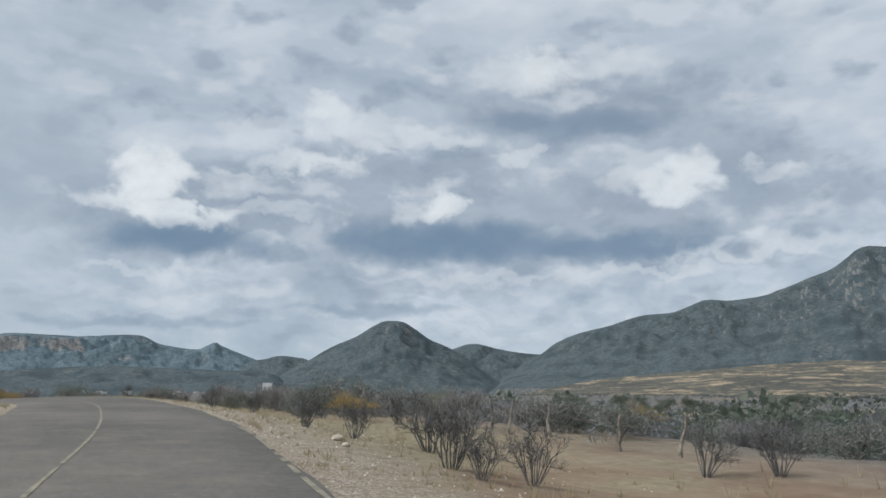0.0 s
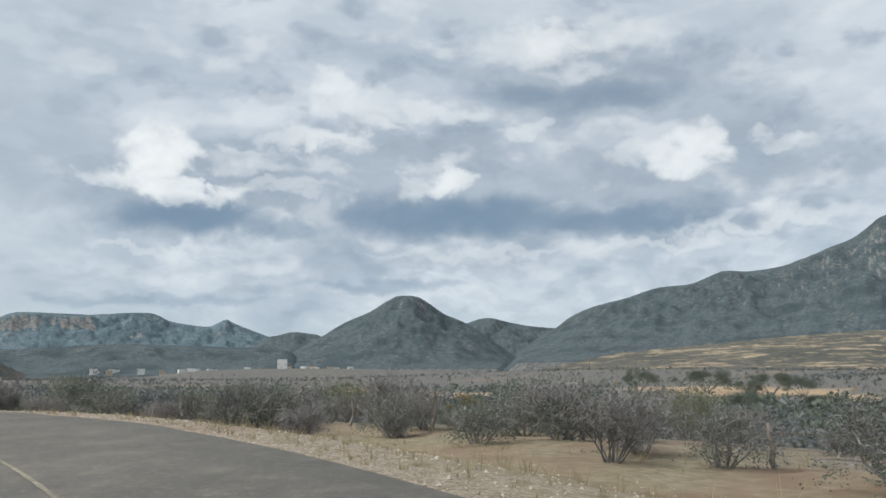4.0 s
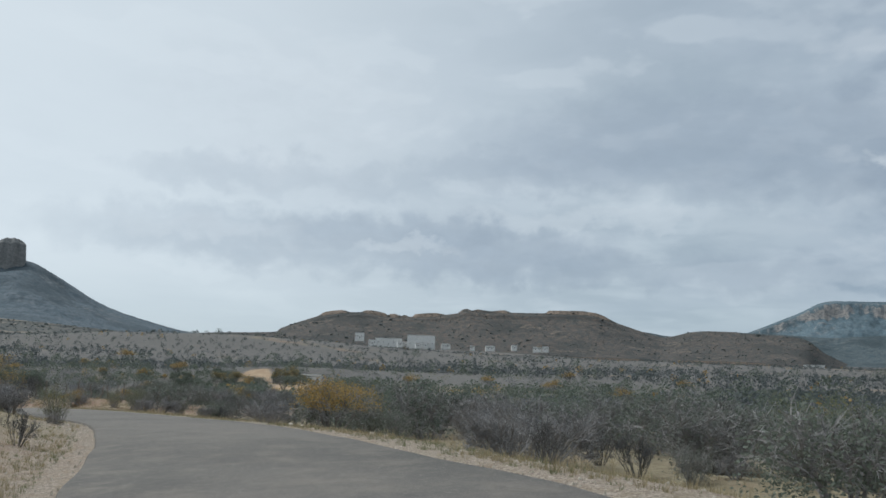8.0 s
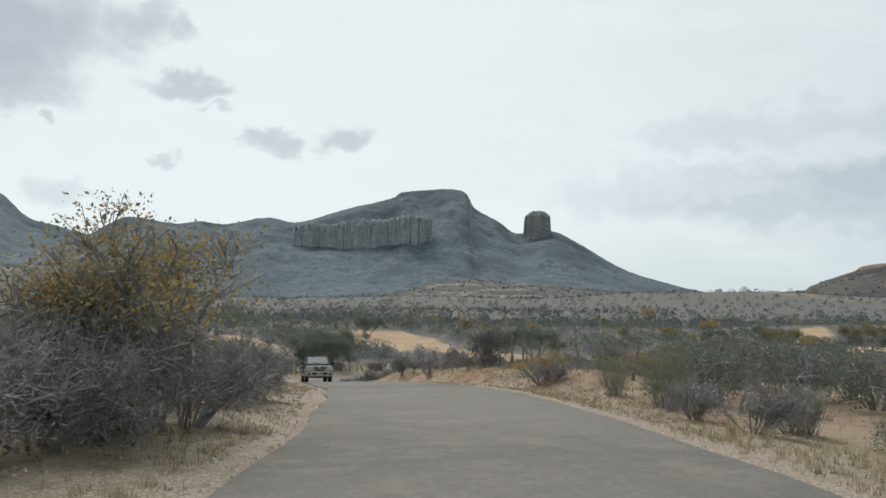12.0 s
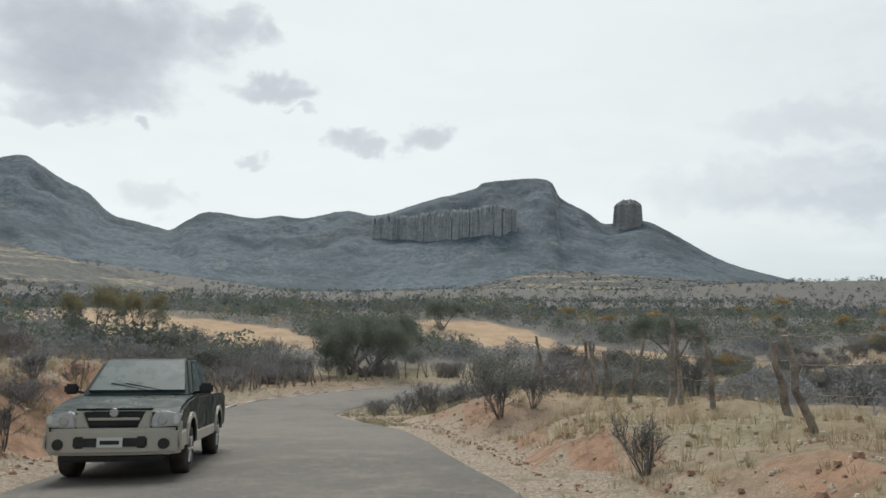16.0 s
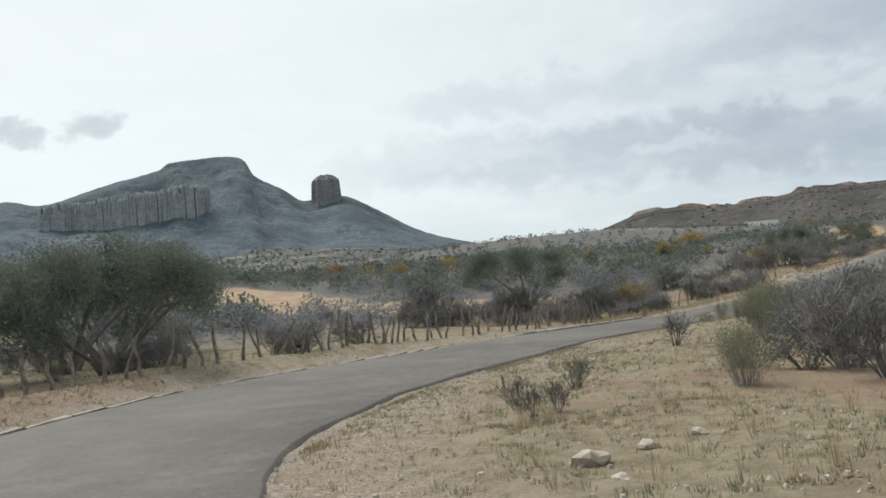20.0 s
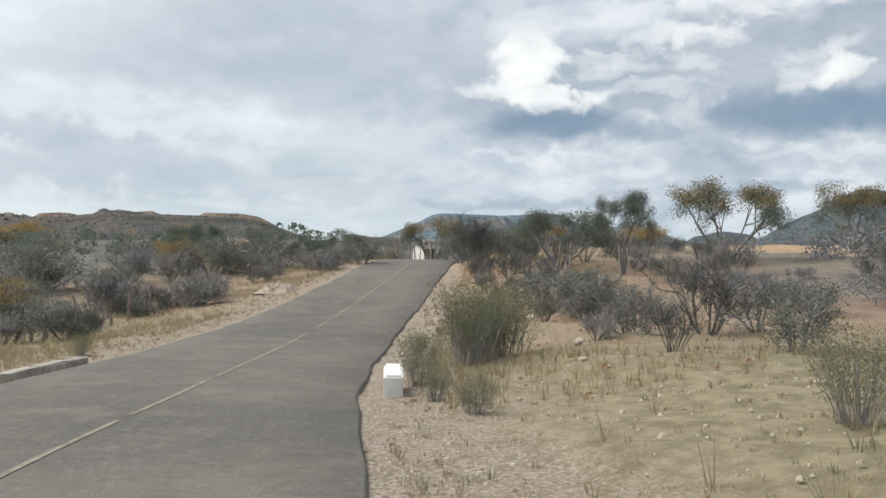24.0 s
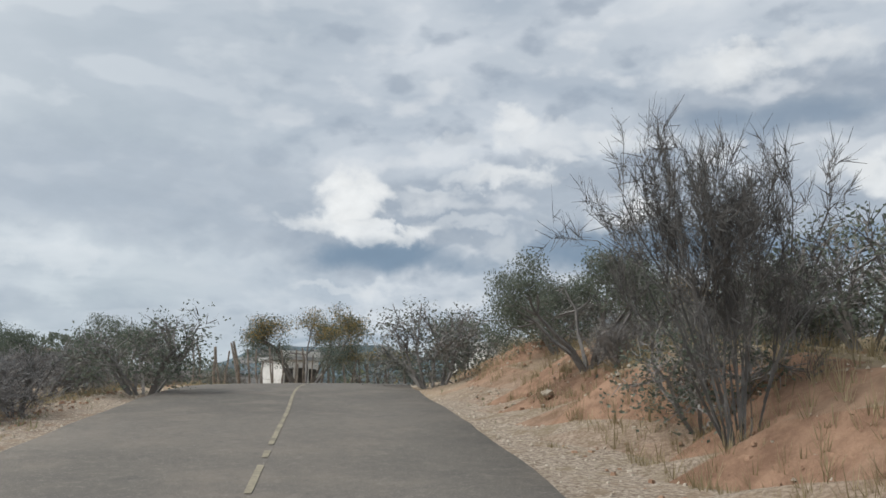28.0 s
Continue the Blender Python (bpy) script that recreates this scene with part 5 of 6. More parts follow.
for k in range(22):
    s = frng.uniform(220, 250)
    p = on_road(s, half_width(s) + frng.uniform(3.4, 7.5))
    stand(("grey", "brush")[k % 2], p.x, p.y, frng.uniform(0.9, 1.4), frng.uniform(1.0, 1.3))

# thick brush: behind the outer fence, on the bank and along the hillside curve
taken = 0
while taken < 256:
    lo, hi, side, near_, far_ = ((200, 238, 1, 5.5, 17), (264, 335, 1, 4.8, 17), (258, 322, -1, 4.6, 17), (92, 165, 1, 3.4, 13), (160, 202, 1, 3.6, 14), (30, 150, -1, 7.5, 24))[taken % 6]
    s = frng.uniform(lo, hi)
    out = frng.uniform(near_, far_)
    p = on_road(s, side * (half_width(s) + out))
    _, off, _, half = road_near(np.array([p.x]), np.array([p.y]))
    taken += 1
    if abs(off[0]) - half[0] < 3.2:
        continue
    stand("brush", p.x, p.y, frng.uniform(0.8, 1.7) * (0.6 if lo in (30, 258) else 1.0), frng.uniform(0.95, 1.3))


def clumps(rng, foot, wide, tall, sides=7):
    """Corners of ragged low domes, one for each foot."""
    n_ = len(foot)
    rings = []
    turn = rng.uniform(0, 6.28, n_)
    for f, w in ((-0.05, 0.9), (0.45, 1.0), (0.85, 0.6)):
        ring = []
        for k in range(sides):
            a = turn + 2 * math.pi * k / sides
            r = wide * w * rng.uniform(0.65, 1.25, n_)
            ring.append(np.stack([foot[:, 0] + np.cos(a) * r, foot[:, 1] + np.sin(a) * r, foot[:, 2] + tall * (f + (rng.uniform(-0.12, 0.12, n_) if f > 0 else 0))], -1))
        rings.append(ring)
    top = foot + np.stack([0 * tall, 0 * tall, tall * rng.uniform(0.85, 1.1, n_)], -1)
    verts = np.stack(rings[0] + rings[1] + rings[2] + [top], 1)
    faces = []
    for i in range(2):
        faces += [(i * sides + k, i * sides + (k + 1) % sides, (i + 1) * sides + (k + 1) % sides, (i + 1) * sides + k) for k in range(sides)]
    caps = [(2 * sides + k, 2 * sides + (k + 1) % sides, 3 * sides) for k in range(sides)]
    return verts, faces, caps


def clump_mesh(name, verts, faces, caps, mat):
    count, per = verts.shape[:2]
    base = (np.arange(count) * per)[:, None, None]
    quads, tris = (np.array(faces)[None] + base).reshape(-1, 4), (np.array(caps)[None] + base).reshape(-1, 3)
    data = bpy.data.meshes.new(name)
    loops = np.concatenate([quads.ravel(), tris.ravel()]).astype(np.int32)
    data.vertices.add(count * per), data.loops.add(len(loops)), data.polygons.add(len(quads) + len(tris))
    data.vertices.foreach_set("co", verts.astype(np.float32).ravel())
    data.loops.foreach_set("vertex_index", loops)
    data.polygons.foreach_set("loop_start", np.concatenate([np.arange(len(quads)) * 4, len(quads) * 4 + np.arange(len(tris)) * 3]).astype(np.int32))
    data.materials.append(mat)
    data.update(calc_edges=True)
    data.shade_smooth()
    return data


def far_scrub(name, count, mat, label, seed, tall, quads, inner, outer, share=None, clear=34, grain=0.105, slim=0.7):
    """Scrub too far off to count: loose leaf clumps in one mesh."""
    rng = np.random.RandomState(seed)
    pts = []
    while sum(len(p) for p in pts) < count:
        a, d = rng.uniform(0, 2 * math.pi, 4000), np.exp(rng.uniform(math.log(inner), math.log(outer), 4000))
        base = LINE[rng.randint(30, len(LINE) - 40, 4000), :2]
        p = base + np.stack([np.cos(a), np.sin(a)], -1) * d[:, None]
        _, off, _, half = road_near(p[:, 0], p[:, 1])
        keep = (np.abs(off) - half > clear) & (p[:, 0] < 30) & ((p[:, 1] > -25) | (p[:, 0] < -95))
        for fx, fy, a_, b_, turn in FIELDS:
            c, s_ = math.cos(radians(turn)), math.sin(radians(turn))
            u, v = (p[:, 0] - fx) * c + (p[:, 1] - fy) * s_, -(p[:, 0] - fx) * s_ + (p[:, 1] - fy) * c
            keep &= (u / a_) ** 2 + (v / b_) ** 2 > 1.0
        keep &= ~((p[:, 0] > -130) & (p[:, 1] > 12) & (p[:, 1] < 170) & (rng.rand(len(p)) < 0.5))
        keep &= fbm(p[:, 0] / 40, p[:, 1] / 40, 3, seed) > (-0.25 if share is None else share)
        pts.append(p[keep])
    p = np.concatenate(pts)[:count]
    z = heights(p[:, 0], p[:, 1])
    h = tall * np.clip(np.exp(rng.normal(0, 0.3, count)), 0.5, 1.55)
    full = h * rng.uniform(0.55, 0.95, count)
    n_, q = count, quads
    a, f = rng.uniform(0, 6.28, (n_, q)), rng.uniform(0.06, 1.02, (n_, q))
    reach = np.sqrt(rng.uniform(0.05, 1.15, (n_, q)))
    rad = full[:, None] * reach * np.sqrt(np.clip(1.08 - f ** 2, 0.06, 1))
    c = np.stack([p[:, 0, None] + np.cos(a) * rad, p[:, 1, None] + np.sin(a) * rad, z[:, None] + h[:, None] * f], -1).reshape(-1, 3)
    s = (np.repeat(h, q) * grain * rng.uniform(0.6, 1.4, n_ * q))[:, None]
    u = rng.normal(0, 1, (n_ * q, 3))
    u /= np.linalg.norm(u, axis=1, keepdims=True)
    w = np.cross(u, rng.normal(0, 1, (n_ * q, 3)))
    w /= np.linalg.norm(w, axis=1, keepdims=True) + 1e-9
    corners = np.stack([c - u * s, c + w * s * slim, c + u * s, c - w * s * slim], 1).reshape(-1, 3)
    return tagged(new(name, soup(name, corners, 4, mat)), label, "scrub", kind="stuff")


far_scrub("scrub", 3800, GREEN, "dark green scrub scattered over the dry plain", 101, 1.6, 90, 26, 130, clear=24, grain=0.085)
far_scrub("scrub", 4200, GREYLEAF, "grey leafless scrub scattered over the dry plain", 102, 1.3, 80, 22, 130, clear=20, grain=0.11, slim=0.28)
far_scrub("scrub", 150, YELLOW, "ochre yellow blossoming scrub on the dry plain", 103, 1.5, 60, 30, 120, grain=0.08)
far_scrub("scrub", 700, OLIVE, "olive green scrub on the dry plain", 104, 1.2, 44, 30, 120, grain=0.08)
far_scrub("low_brush", 2200, GREYLEAF, "low grey brush between the bushes", 107, 0.65, 70, 8, 70, clear=11, grain=0.13, slim=0.2)
far_scrub("scrub", 12000, SLOPE_BUSH, "dark green scrub far out on the plain", 111, 1.5, 16, 100, 1100, share=-0.6, clear=70, grain=0.2)
far_scrub("scrub", 12000, FAR_GREY, "grey scrub far out on the plain", 112, 1.2, 14, 100, 900, share=-0.6, clear=70, grain=0.2, slim=0.5)
far_scrub("scrub", 380, YELLOW, "ochre scrub far out on the plain", 113, 1.5, 18, 100, 900, clear=70, grain=0.17)
far_scrub("scrub_trees", 320, GREEN, "dark flat-crowned trees on the far plain", 105, 3.4, 150, 90, 520, grain=0.06, clear=70)


def slope_scrub(name, grid, count, mat, label, seed, size):
    """Bushes dotted over a mountain side, as small tufts in one mesh."""
    rng = np.random.RandomState(seed)
    rows, cols, _ = grid.shape
    i, j = rng.uniform(6.5, rows - 3, count), rng.uniform(0, cols - 1.01, count)
    i0, j0 = i.astype(int), j.astype(int)
    fi, fj = (i - i0)[:, None], (j - j0)[:, None]
    c = (grid[i0, j0] * (1 - fj) + grid[i0, j0 + 1] * fj) * (1 - fi) + (grid[i0 + 1, j0] * (1 - fj) + grid[i0 + 1, j0 + 1] * fj) * fi
    s = (size * np.exp(rng.normal(0, 0.35, count)))[:, None]
    s = s[:, 0]
    return tagged(new(name, clump_mesh(name, *clumps(rng, c, s * 1.5, s * 1.1, 6), mat)), label, "scrub", kind="stuff")


slope_scrub("mountain_scrub", mesa_v, 1500, SLOPE_BUSH, "dark bushes dotted over the mesa slope", 205, 0.8)
slope_scrub("mountain_scrub", pale_v, 4200, SLOPE_BUSH, "dark bushes on the pale foothill", 206, 0.36)

# ---- shapes for built things ----


def box(size, at=(0, 0, 0), bevel=0.0, segments=2, m=None):
    """A box with softened edges, its base middle at the place given."""
    bm = bmesh.new()
    bmesh.ops.create_cube(bm, size=1.0, matrix=Matrix.Translation((at[0], at[1], at[2] + size[2] / 2)) @ Matrix.Diagonal((*size, 1)))
    if bevel:
        bmesh.ops.bevel(bm, geom=bm.edges[:], offset=bevel, segments=segments, affect="EDGES")
    if m:
        bmesh.ops.transform(bm, matrix=m, verts=bm.verts)
    return bm


def rod(a, b, r0, r1, sides=8):
    """A tapered rod between two points."""
    a, b = Vector(a), Vector(b)
    bm = bmesh.new()
    bmesh.ops.create_cone(bm, cap_ends=True, segments=sides, radius1=r0, radius2=r1, depth=(b - a).length, matrix=Matrix.Translation((a + b) / 2) @ (b - a).to_track_quat("Z", "Y").to_matrix().to_4x4())
    return bm


def slab(points, thick, axis=1, bevel=0.0):
    """A plate from an outline in two axes, with thickness along the third (0 x, 1 y, 2 z), centred."""
    bm = bmesh.new()
    place3 = {0: lambda p, t: (t, p[0], p[1]), 1: lambda p, t: (p[0], t, p[1]), 2: lambda p, t: (p[0], p[1], t)}[axis]
    lower = [bm.verts.new(place3(p, -thick / 2)) for p in points]
    upper = [bm.verts.new(place3(p, thick / 2)) for p in points]
    bm.faces.new(lower), bm.faces.new(upper[::-1])
    for i in range(len(points)):
        j = (i + 1) % len(points)
        bm.faces.new((lower[i], upper[i], upper[j], lower[j]))
    bmesh.ops.recalc_face_normals(bm, faces=bm.faces)
    if bevel:
        bmesh.ops.bevel(bm, geom=bm.edges[:], offset=bevel, segments=2, affect="EDGES")
    return bm


def patch(corners, thick=0.012):
    """A thin pane through four corners."""
    c = [Vector(p) for p in corners]
    out = (c[1] - c[0]).cross(c[3] - c[0]).normalized() * thick
    bm = bmesh.new()
    v = [bm.verts.new(p) for p in c] + [bm.verts.new(p + out) for p in c]
    for f in ((3, 2, 1, 0), (4, 5, 6, 7), (0, 1, 5, 4), (1, 2, 6, 5), (2, 3, 7, 6), (3, 0, 4, 7)):
        bm.faces.new([v[i] for i in f])
    bmesh.ops.recalc_face_normals(bm, faces=bm.faces)
    return bm


def gloss(name, colour, rough=0.3, metal=0.0, dusty=0.07, spec=0.35, ior=1.5):
    """Painted or plated surface with a film of dust."""
    mat, n, shader = material(name, rough, metal, spec)
    at = n.add("ShaderNodeTexCoord").outputs["Object"]
    n.put(shader.inputs["Base Color"], n.mix(n.span(n.noise(at, 2.5), 0.3, 0.75, 0.0, dusty), colour, (0.30, 0.26, 0.21)))
    n.put(shader.inputs["Roughness"], n.span(n.noise(at, 4.0), 0.3, 0.7, rough, min(1.0, rough + 0.25)))
    shader.inputs["IOR"].default_value = ior
    return mat


# ---- the pickup on the far lane ----
CARGREEN = gloss("dark_green_paint", (0.014, 0.028, 0.027), 0.25, 0.0, 0.05, 0.3, 1.16)
SILVER = gloss("silver_beige_paint", (0.43, 0.40, 0.345), 0.4, 0.2)
GLASS = gloss("tinted_glass", (0.050, 0.080, 0.082), 0.16, 0.0, 0.05, 0.45, 1.3)
RUBBER = gloss("tyre_rubber", (0.022, 0.021, 0.020), 0.85, 0.0, 0.35)
ALLOY = gloss("wheel_alloy", (0.45, 0.44, 0.42), 0.35, 0.8, 0.2)
LAMPGLASS = gloss("lamp_glass", (0.47, 0.48, 0.48), 0.10, 0.2, 0.05)
BLACKTRIM = gloss("black_trim", (0.02, 0.02, 0.021), 0.6)
PLATE = gloss("plate_white", (0.62, 0.62, 0.58), 0.5)


def arch(x, r, base, steps=7):
    """Outline points of a wheel arch, from front to rear."""
    return [(x + r * math.cos(math.pi * k / steps), base + r * math.sin(math.pi * k / steps)) for k in range(steps + 1)]


def pickup():
    truck = thing("pickup_truck", "dark green pickup truck with silver bumper and lower flanks", "truck")
    front, rear, low = -0.88, -3.92, 0.40
    outline = [(-0.02, 0.44), (0.0, 0.72), (-0.05, 0.88), (-0.22, 0.97), (-0.7, 1.05), (-1.25, 1.10), (-3.1, 1.10), (-3.1, 1.08), (-5.0, 1.06), (-5.02, 0.50)] + arch(rear, 0.41, low)[::-1] + arch(front, 0.41, low)[::-1]
    part("body", slab(outline, 1.70, 1, 0.035), CARGREEN, truck, "dark green paint")
    cab = bmesh.new()
    ring = [(-1.22, 0.80, 1.08), (-1.22, -0.80, 1.08), (-3.08, -0.80, 1.08), (-3.08, 0.80, 1.08), (-1.98, 0.62, 1.66), (-1.98, -0.62, 1.66), (-2.92, -0.62, 1.67), (-2.92, 0.62, 1.67)]
    v = [cab.verts.new(p) for p in ring]
    for f in ((0, 1, 5, 4), (1, 2, 6, 5), (2, 3, 7, 6), (3, 0, 4, 7), (4, 5, 6, 7), (3, 2, 1, 0)):
        cab.faces.new([v[i] for i in f])
    bmesh.ops.recalc_face_normals(cab, faces=cab.faces)
    bmesh.ops.bevel(cab, geom=cab.edges[:], offset=0.05, segments=3, affect="EDGES")
    part("cab", cab, CARGREEN, truck)
    part("windscreen", patch([(-1.315, -0.68, 1.155), (-1.315, 0.68, 1.155), (-1.90, 0.565, 1.60), (-1.90, -0.565, 1.60)], 0.03), GLASS, truck, "tinted windscreen")
    for side in (1, -1):
        part("side_window", patch([(-1.52, side * 0.775, 1.16), (-2.28, side * 0.775, 1.16), (-2.28, side * 0.655, 1.58), (-2.02, side * 0.655, 1.58)], 0.02 * side), GLASS, truck)
        part("side_window", patch([(-2.34, side * 0.775, 1.16), (-2.95, side * 0.775, 1.16), (-2.86, side * 0.655, 1.58), (-2.34, side * 0.655, 1.58)], 0.02 * side), GLASS, truck)
        part("flank_cladding", slab([(0.03, 0.44), (0.03, 0.62), (-0.36, 0.66), (-0.44, 0.44)], 0.03, 1, 0.008), SILVER, truck).location.y = side * 0.86
        part("sill", box((1.95, 0.05, 0.16), (-2.38, side * 0.85, 0.42), 0.015), SILVER, truck)
        fender = bmesh.new()
        for x in (front, rear):
            pts = [Vector((x + 0.47 * math.cos(a), 0, low + 0.47 * math.sin(a))) for a in np.linspace(0.1, math.pi - 0.1, 10)]
            inner = [Vector((x + 0.40 * math.cos(a), 0, low + 0.40 * math.sin(a))) for a in np.linspace(0.1, math.pi - 0.1, 10)]
            vo, vi = [fender.verts.new(p + Vector((0, side * 0.885, 0))) for p in pts], [fender.verts.new(p + Vector((0, side * 0.885, 0))) for p in inner]
            bo = [fender.verts.new(p + Vector((0, side * 0.84, 0))) for p in pts]
            for k in range(9):
                fender.faces.new((vo[k], vo[k + 1], vi[k + 1], vi[k])), fender.faces.new((vo[k], bo[k], bo[k + 1], vo[k + 1]))
        part("fender_flare", fender, SILVER, truck)
        lamp = part("headlight", slab([(side * 0.47, 0.70), (side * 0.84, 0.72), (side * 0.85, 0.88), (side * 0.56, 0.92), (side * 0.49, 0.86)], 0.20, 0, 0.02), LAMPGLASS, truck, "clear glass headlight")
        lamp.location.x = -0.06
        part("reflector", rod((0.095, side * 0.62, 0.80), (0.112, side * 0.62, 0.80), 0.07, 0.055, 14), ALLOY, lamp, "round silver reflector")
        part("indicator", box((0.06, 0.07, 0.12), (0.09, side * 0.80, 0.745), 0.015), PLATE, lamp)
        part("fender_face", box((0.10, 0.07, 0.28), (-0.05, side * 0.83, 0.52), 0.02), SILVER, truck)
        mirror = part("wing_mirror", box((0.10, 0.20, 0.15), (-1.45, side * 0.97, 1.12), 0.03), BLACKTRIM, truck)
        part("mirror_arm", rod((-1.45, side * 0.78, 1.14), (-1.45, side * 0.92, 1.16), 0.02, 0.02), BLACKTRIM, mirror)
        part("fog_lamp", rod((0.06, side * 0.66, 0.50), (0.145, side * 0.66, 0.50), 0.075, 0.07, 16), BLACKTRIM, truck)
        part("door_handle", box((0.16, 0.03, 0.035), (-2.15, side * 0.86, 0.95), 0.01), BLACKTRIM, truck)
        part("tail_lamp", box((0.04, 0.12, 0.34), (-5.03, side * 0.76, 0.62), 0.01), gloss("red_lamp", (0.30, 0.02, 0.02), 0.2), truck)
        for x in (front, rear):
            wheel = part("wheel", rod((x, side * 0.62, 0.345), (x, side * 0.84, 0.345), 0.20, 0.20, 20), BLACKTRIM, truck)
            tyre = bmesh.new()
            shape = [(0.20, 0.62), (0.325, 0.625), (0.345, 0.66), (0.345, 0.81), (0.325, 0.85), (0.21, 0.855)]
            rings = [[tyre.verts.new((x + r * math.cos(a), side * w, 0.345 + r * math.sin(a))) for a in np.linspace(0, 2 * math.pi, 24, endpoint=False)] for r, w in shape]
            for p, q in zip(rings, rings[1:]):
                for k in range(24):
                    tyre.faces.new((p[k], p[(k + 1) % 24], q[(k + 1) % 24], q[k]))
            part("tyre", tyre, RUBBER, wheel, "black rubber tyre", True)
            rim = rod((x, side * 0.835, 0.345), (x, side * 0.86, 0.345), 0.055, 0.05, 12)
            for k in range(6):
                a = 2 * math.pi * k / 6
                spoke = rod((x + 0.04 * math.cos(a), side * 0.845, 0.345 + 0.04 * math.sin(a)), (x + 0.20 * math.cos(a), side * 0.85, 0.345 + 0.20 * math.sin(a)), 0.03, 0.022, 6)
                data = bpy.data.meshes.new("spoke")
                spoke.to_mesh(data)
                spoke.free()
                rim.from_mesh(data)
            part("rim", rim, ALLOY, wheel, "silver six-spoke rim")
    plan = [(-0.30, -0.87), (-0.02, -0.86), (0.10, -0.74), (0.17, -0.45), (0.19, 0.0), (0.17, 0.45), (0.10, 0.74), (-0.02, 0.86), (-0.30, 0.87)]
    bumper = part("bumper", slab(plan, 0.34, 2, 0.04), SILVER, truck, "silver beige front bumper with rounded corners")
    bumper.location.z = 0.53
    part("air_intake", box((0.04, 0.92, 0.15), (0.175, 0, -0.08), 0.02), BLACKTRIM, bumper)
    part("valance", box((0.20, 1.30, 0.10), (0.0, 0, -0.26), 0.03), BLACKTRIM, bumper, "black plastic valance under the bumper")
    plate = part("number_plate", box((0.015, 0.32, 0.13), (0.20, 0, -0.07), 0.004), PLATE, bumper, "pale number plate with plain dark bars")
    part("plate_bar", box((0.006, 0.24, 0.05), (0.209, 0, -0.03), 0.0), BLACKTRIM, plate)
    grille = part("grille", box((0.06, 0.80, 0.20), (-0.01, 0, 0.715), 0.02), BLACKTRIM, truck, "black grille between silver struts")
    for side in (1, -1):
        part("grille_strut", slab([(side * 0.30, 0.70), (side * 0.47, 0.70), (side * 0.47, 0.90), (side * 0.41, 0.93)], 0.10, 0, 0.015), SILVER, grille, "silver slanted strut")
    part("grille_bar", box((0.05, 0.66, 0.035), (0.025, 0, 0.80), 0.01), SILVER, grille, "silver cross bar")
    part("hood_lip", box((0.10, 0.98, 0.03), (-0.02, 0, 0.925), 0.012), CARGREEN, truck)
    part("badge", rod((0.0, 0, 0.90), (0.05, 0, 0.90), 0.06, 0.055, 16), ALLOY, truck)
    part("load_bed", box((1.78, 1.42, 0.05), (-4.05, 0, 0.99), 0.01), BLACKTRIM, truck, "dark open load bed")
    for side in (1, -1):
        part("bed_rail", box((1.84, 0.09, 0.08), (-4.05, side * 0.78, 1.0), 0.02), CARGREEN, truck)
        part("wiper", rod((-1.30, side * 0.1 + 0.25, 1.17), (-1.42, side * 0.1 - 0.30, 1.28), 0.012, 0.008, 6), BLACKTRIM, truck)
    part("tailgate", box((0.06, 1.55, 0.5), (-4.98, 0, 0.52), 0.02), CARGREEN, truck)
    part("antenna", rod((-1.2, -0.78, 1.1), (-1.45, -0.80, 1.75), 0.006, 0.003, 6), BLACKTRIM, truck)
    s0 = 181.2
    a, b = on_road(s0, 2.0), on_road(s0 + 5, 2.0)
    ahead = (a - b).normalized()
    side = Vector((0, 0, 1)).cross(ahead).normalized()
    top = ahead.cross(side)
    m = Matrix((ahead, side, top)).transposed().to_4x4()
    truck.matrix_basis = Matrix.Translation(a + Vector((0, 0, -0.012))) @ m
    return truck


pickup()

# ---- fences ----
WIRE = gloss("rusty_wire", (0.16, 0.12, 0.09), 0.6, 0.5)


def stake(rng, tall, crooked, thick):
    """A crooked wooden stake: a bent, tapered trunk of five rings."""
    bm = bmesh.new()
    rings, sides = 5, 6
    x = y = 0.0
    verts = []
    for i in range(rings):
        f = i / (rings - 1)
        r = thick * (1.15 - 0.4 * f) * rng.uniform(0.85, 1.15)
        verts.append([bm.verts.new((x + r * math.cos(2 * math.pi * k / sides), y + r * math.sin(2 * math.pi * k / sides), -0.1 + (tall + 0.1) * f)) for k in range(sides)])
        x, y = x + rng.uniform(-1, 1) * crooked, y + rng.uniform(-1, 1) * crooked
    for p, q in zip(verts, verts[1:]):
        for k in range(sides):
            bm.faces.new((p[k], p[(k + 1) % sides], q[(k + 1) % sides], q[k]))
    bm.faces.new(verts[-1])
    return bm


STAKES = []
rng = random.Random(5)
for k in range(12):
    data = bpy.data.meshes.new("post")
    bm = stake(rng, 1.0, 0.05 + 0.05 * rng.random(), 0.035 + 0.02 * rng.random())
    bm.to_mesh(data)
    bm.free()
    data.materials.append(POSTWOOD)
    STAKES.append(data)


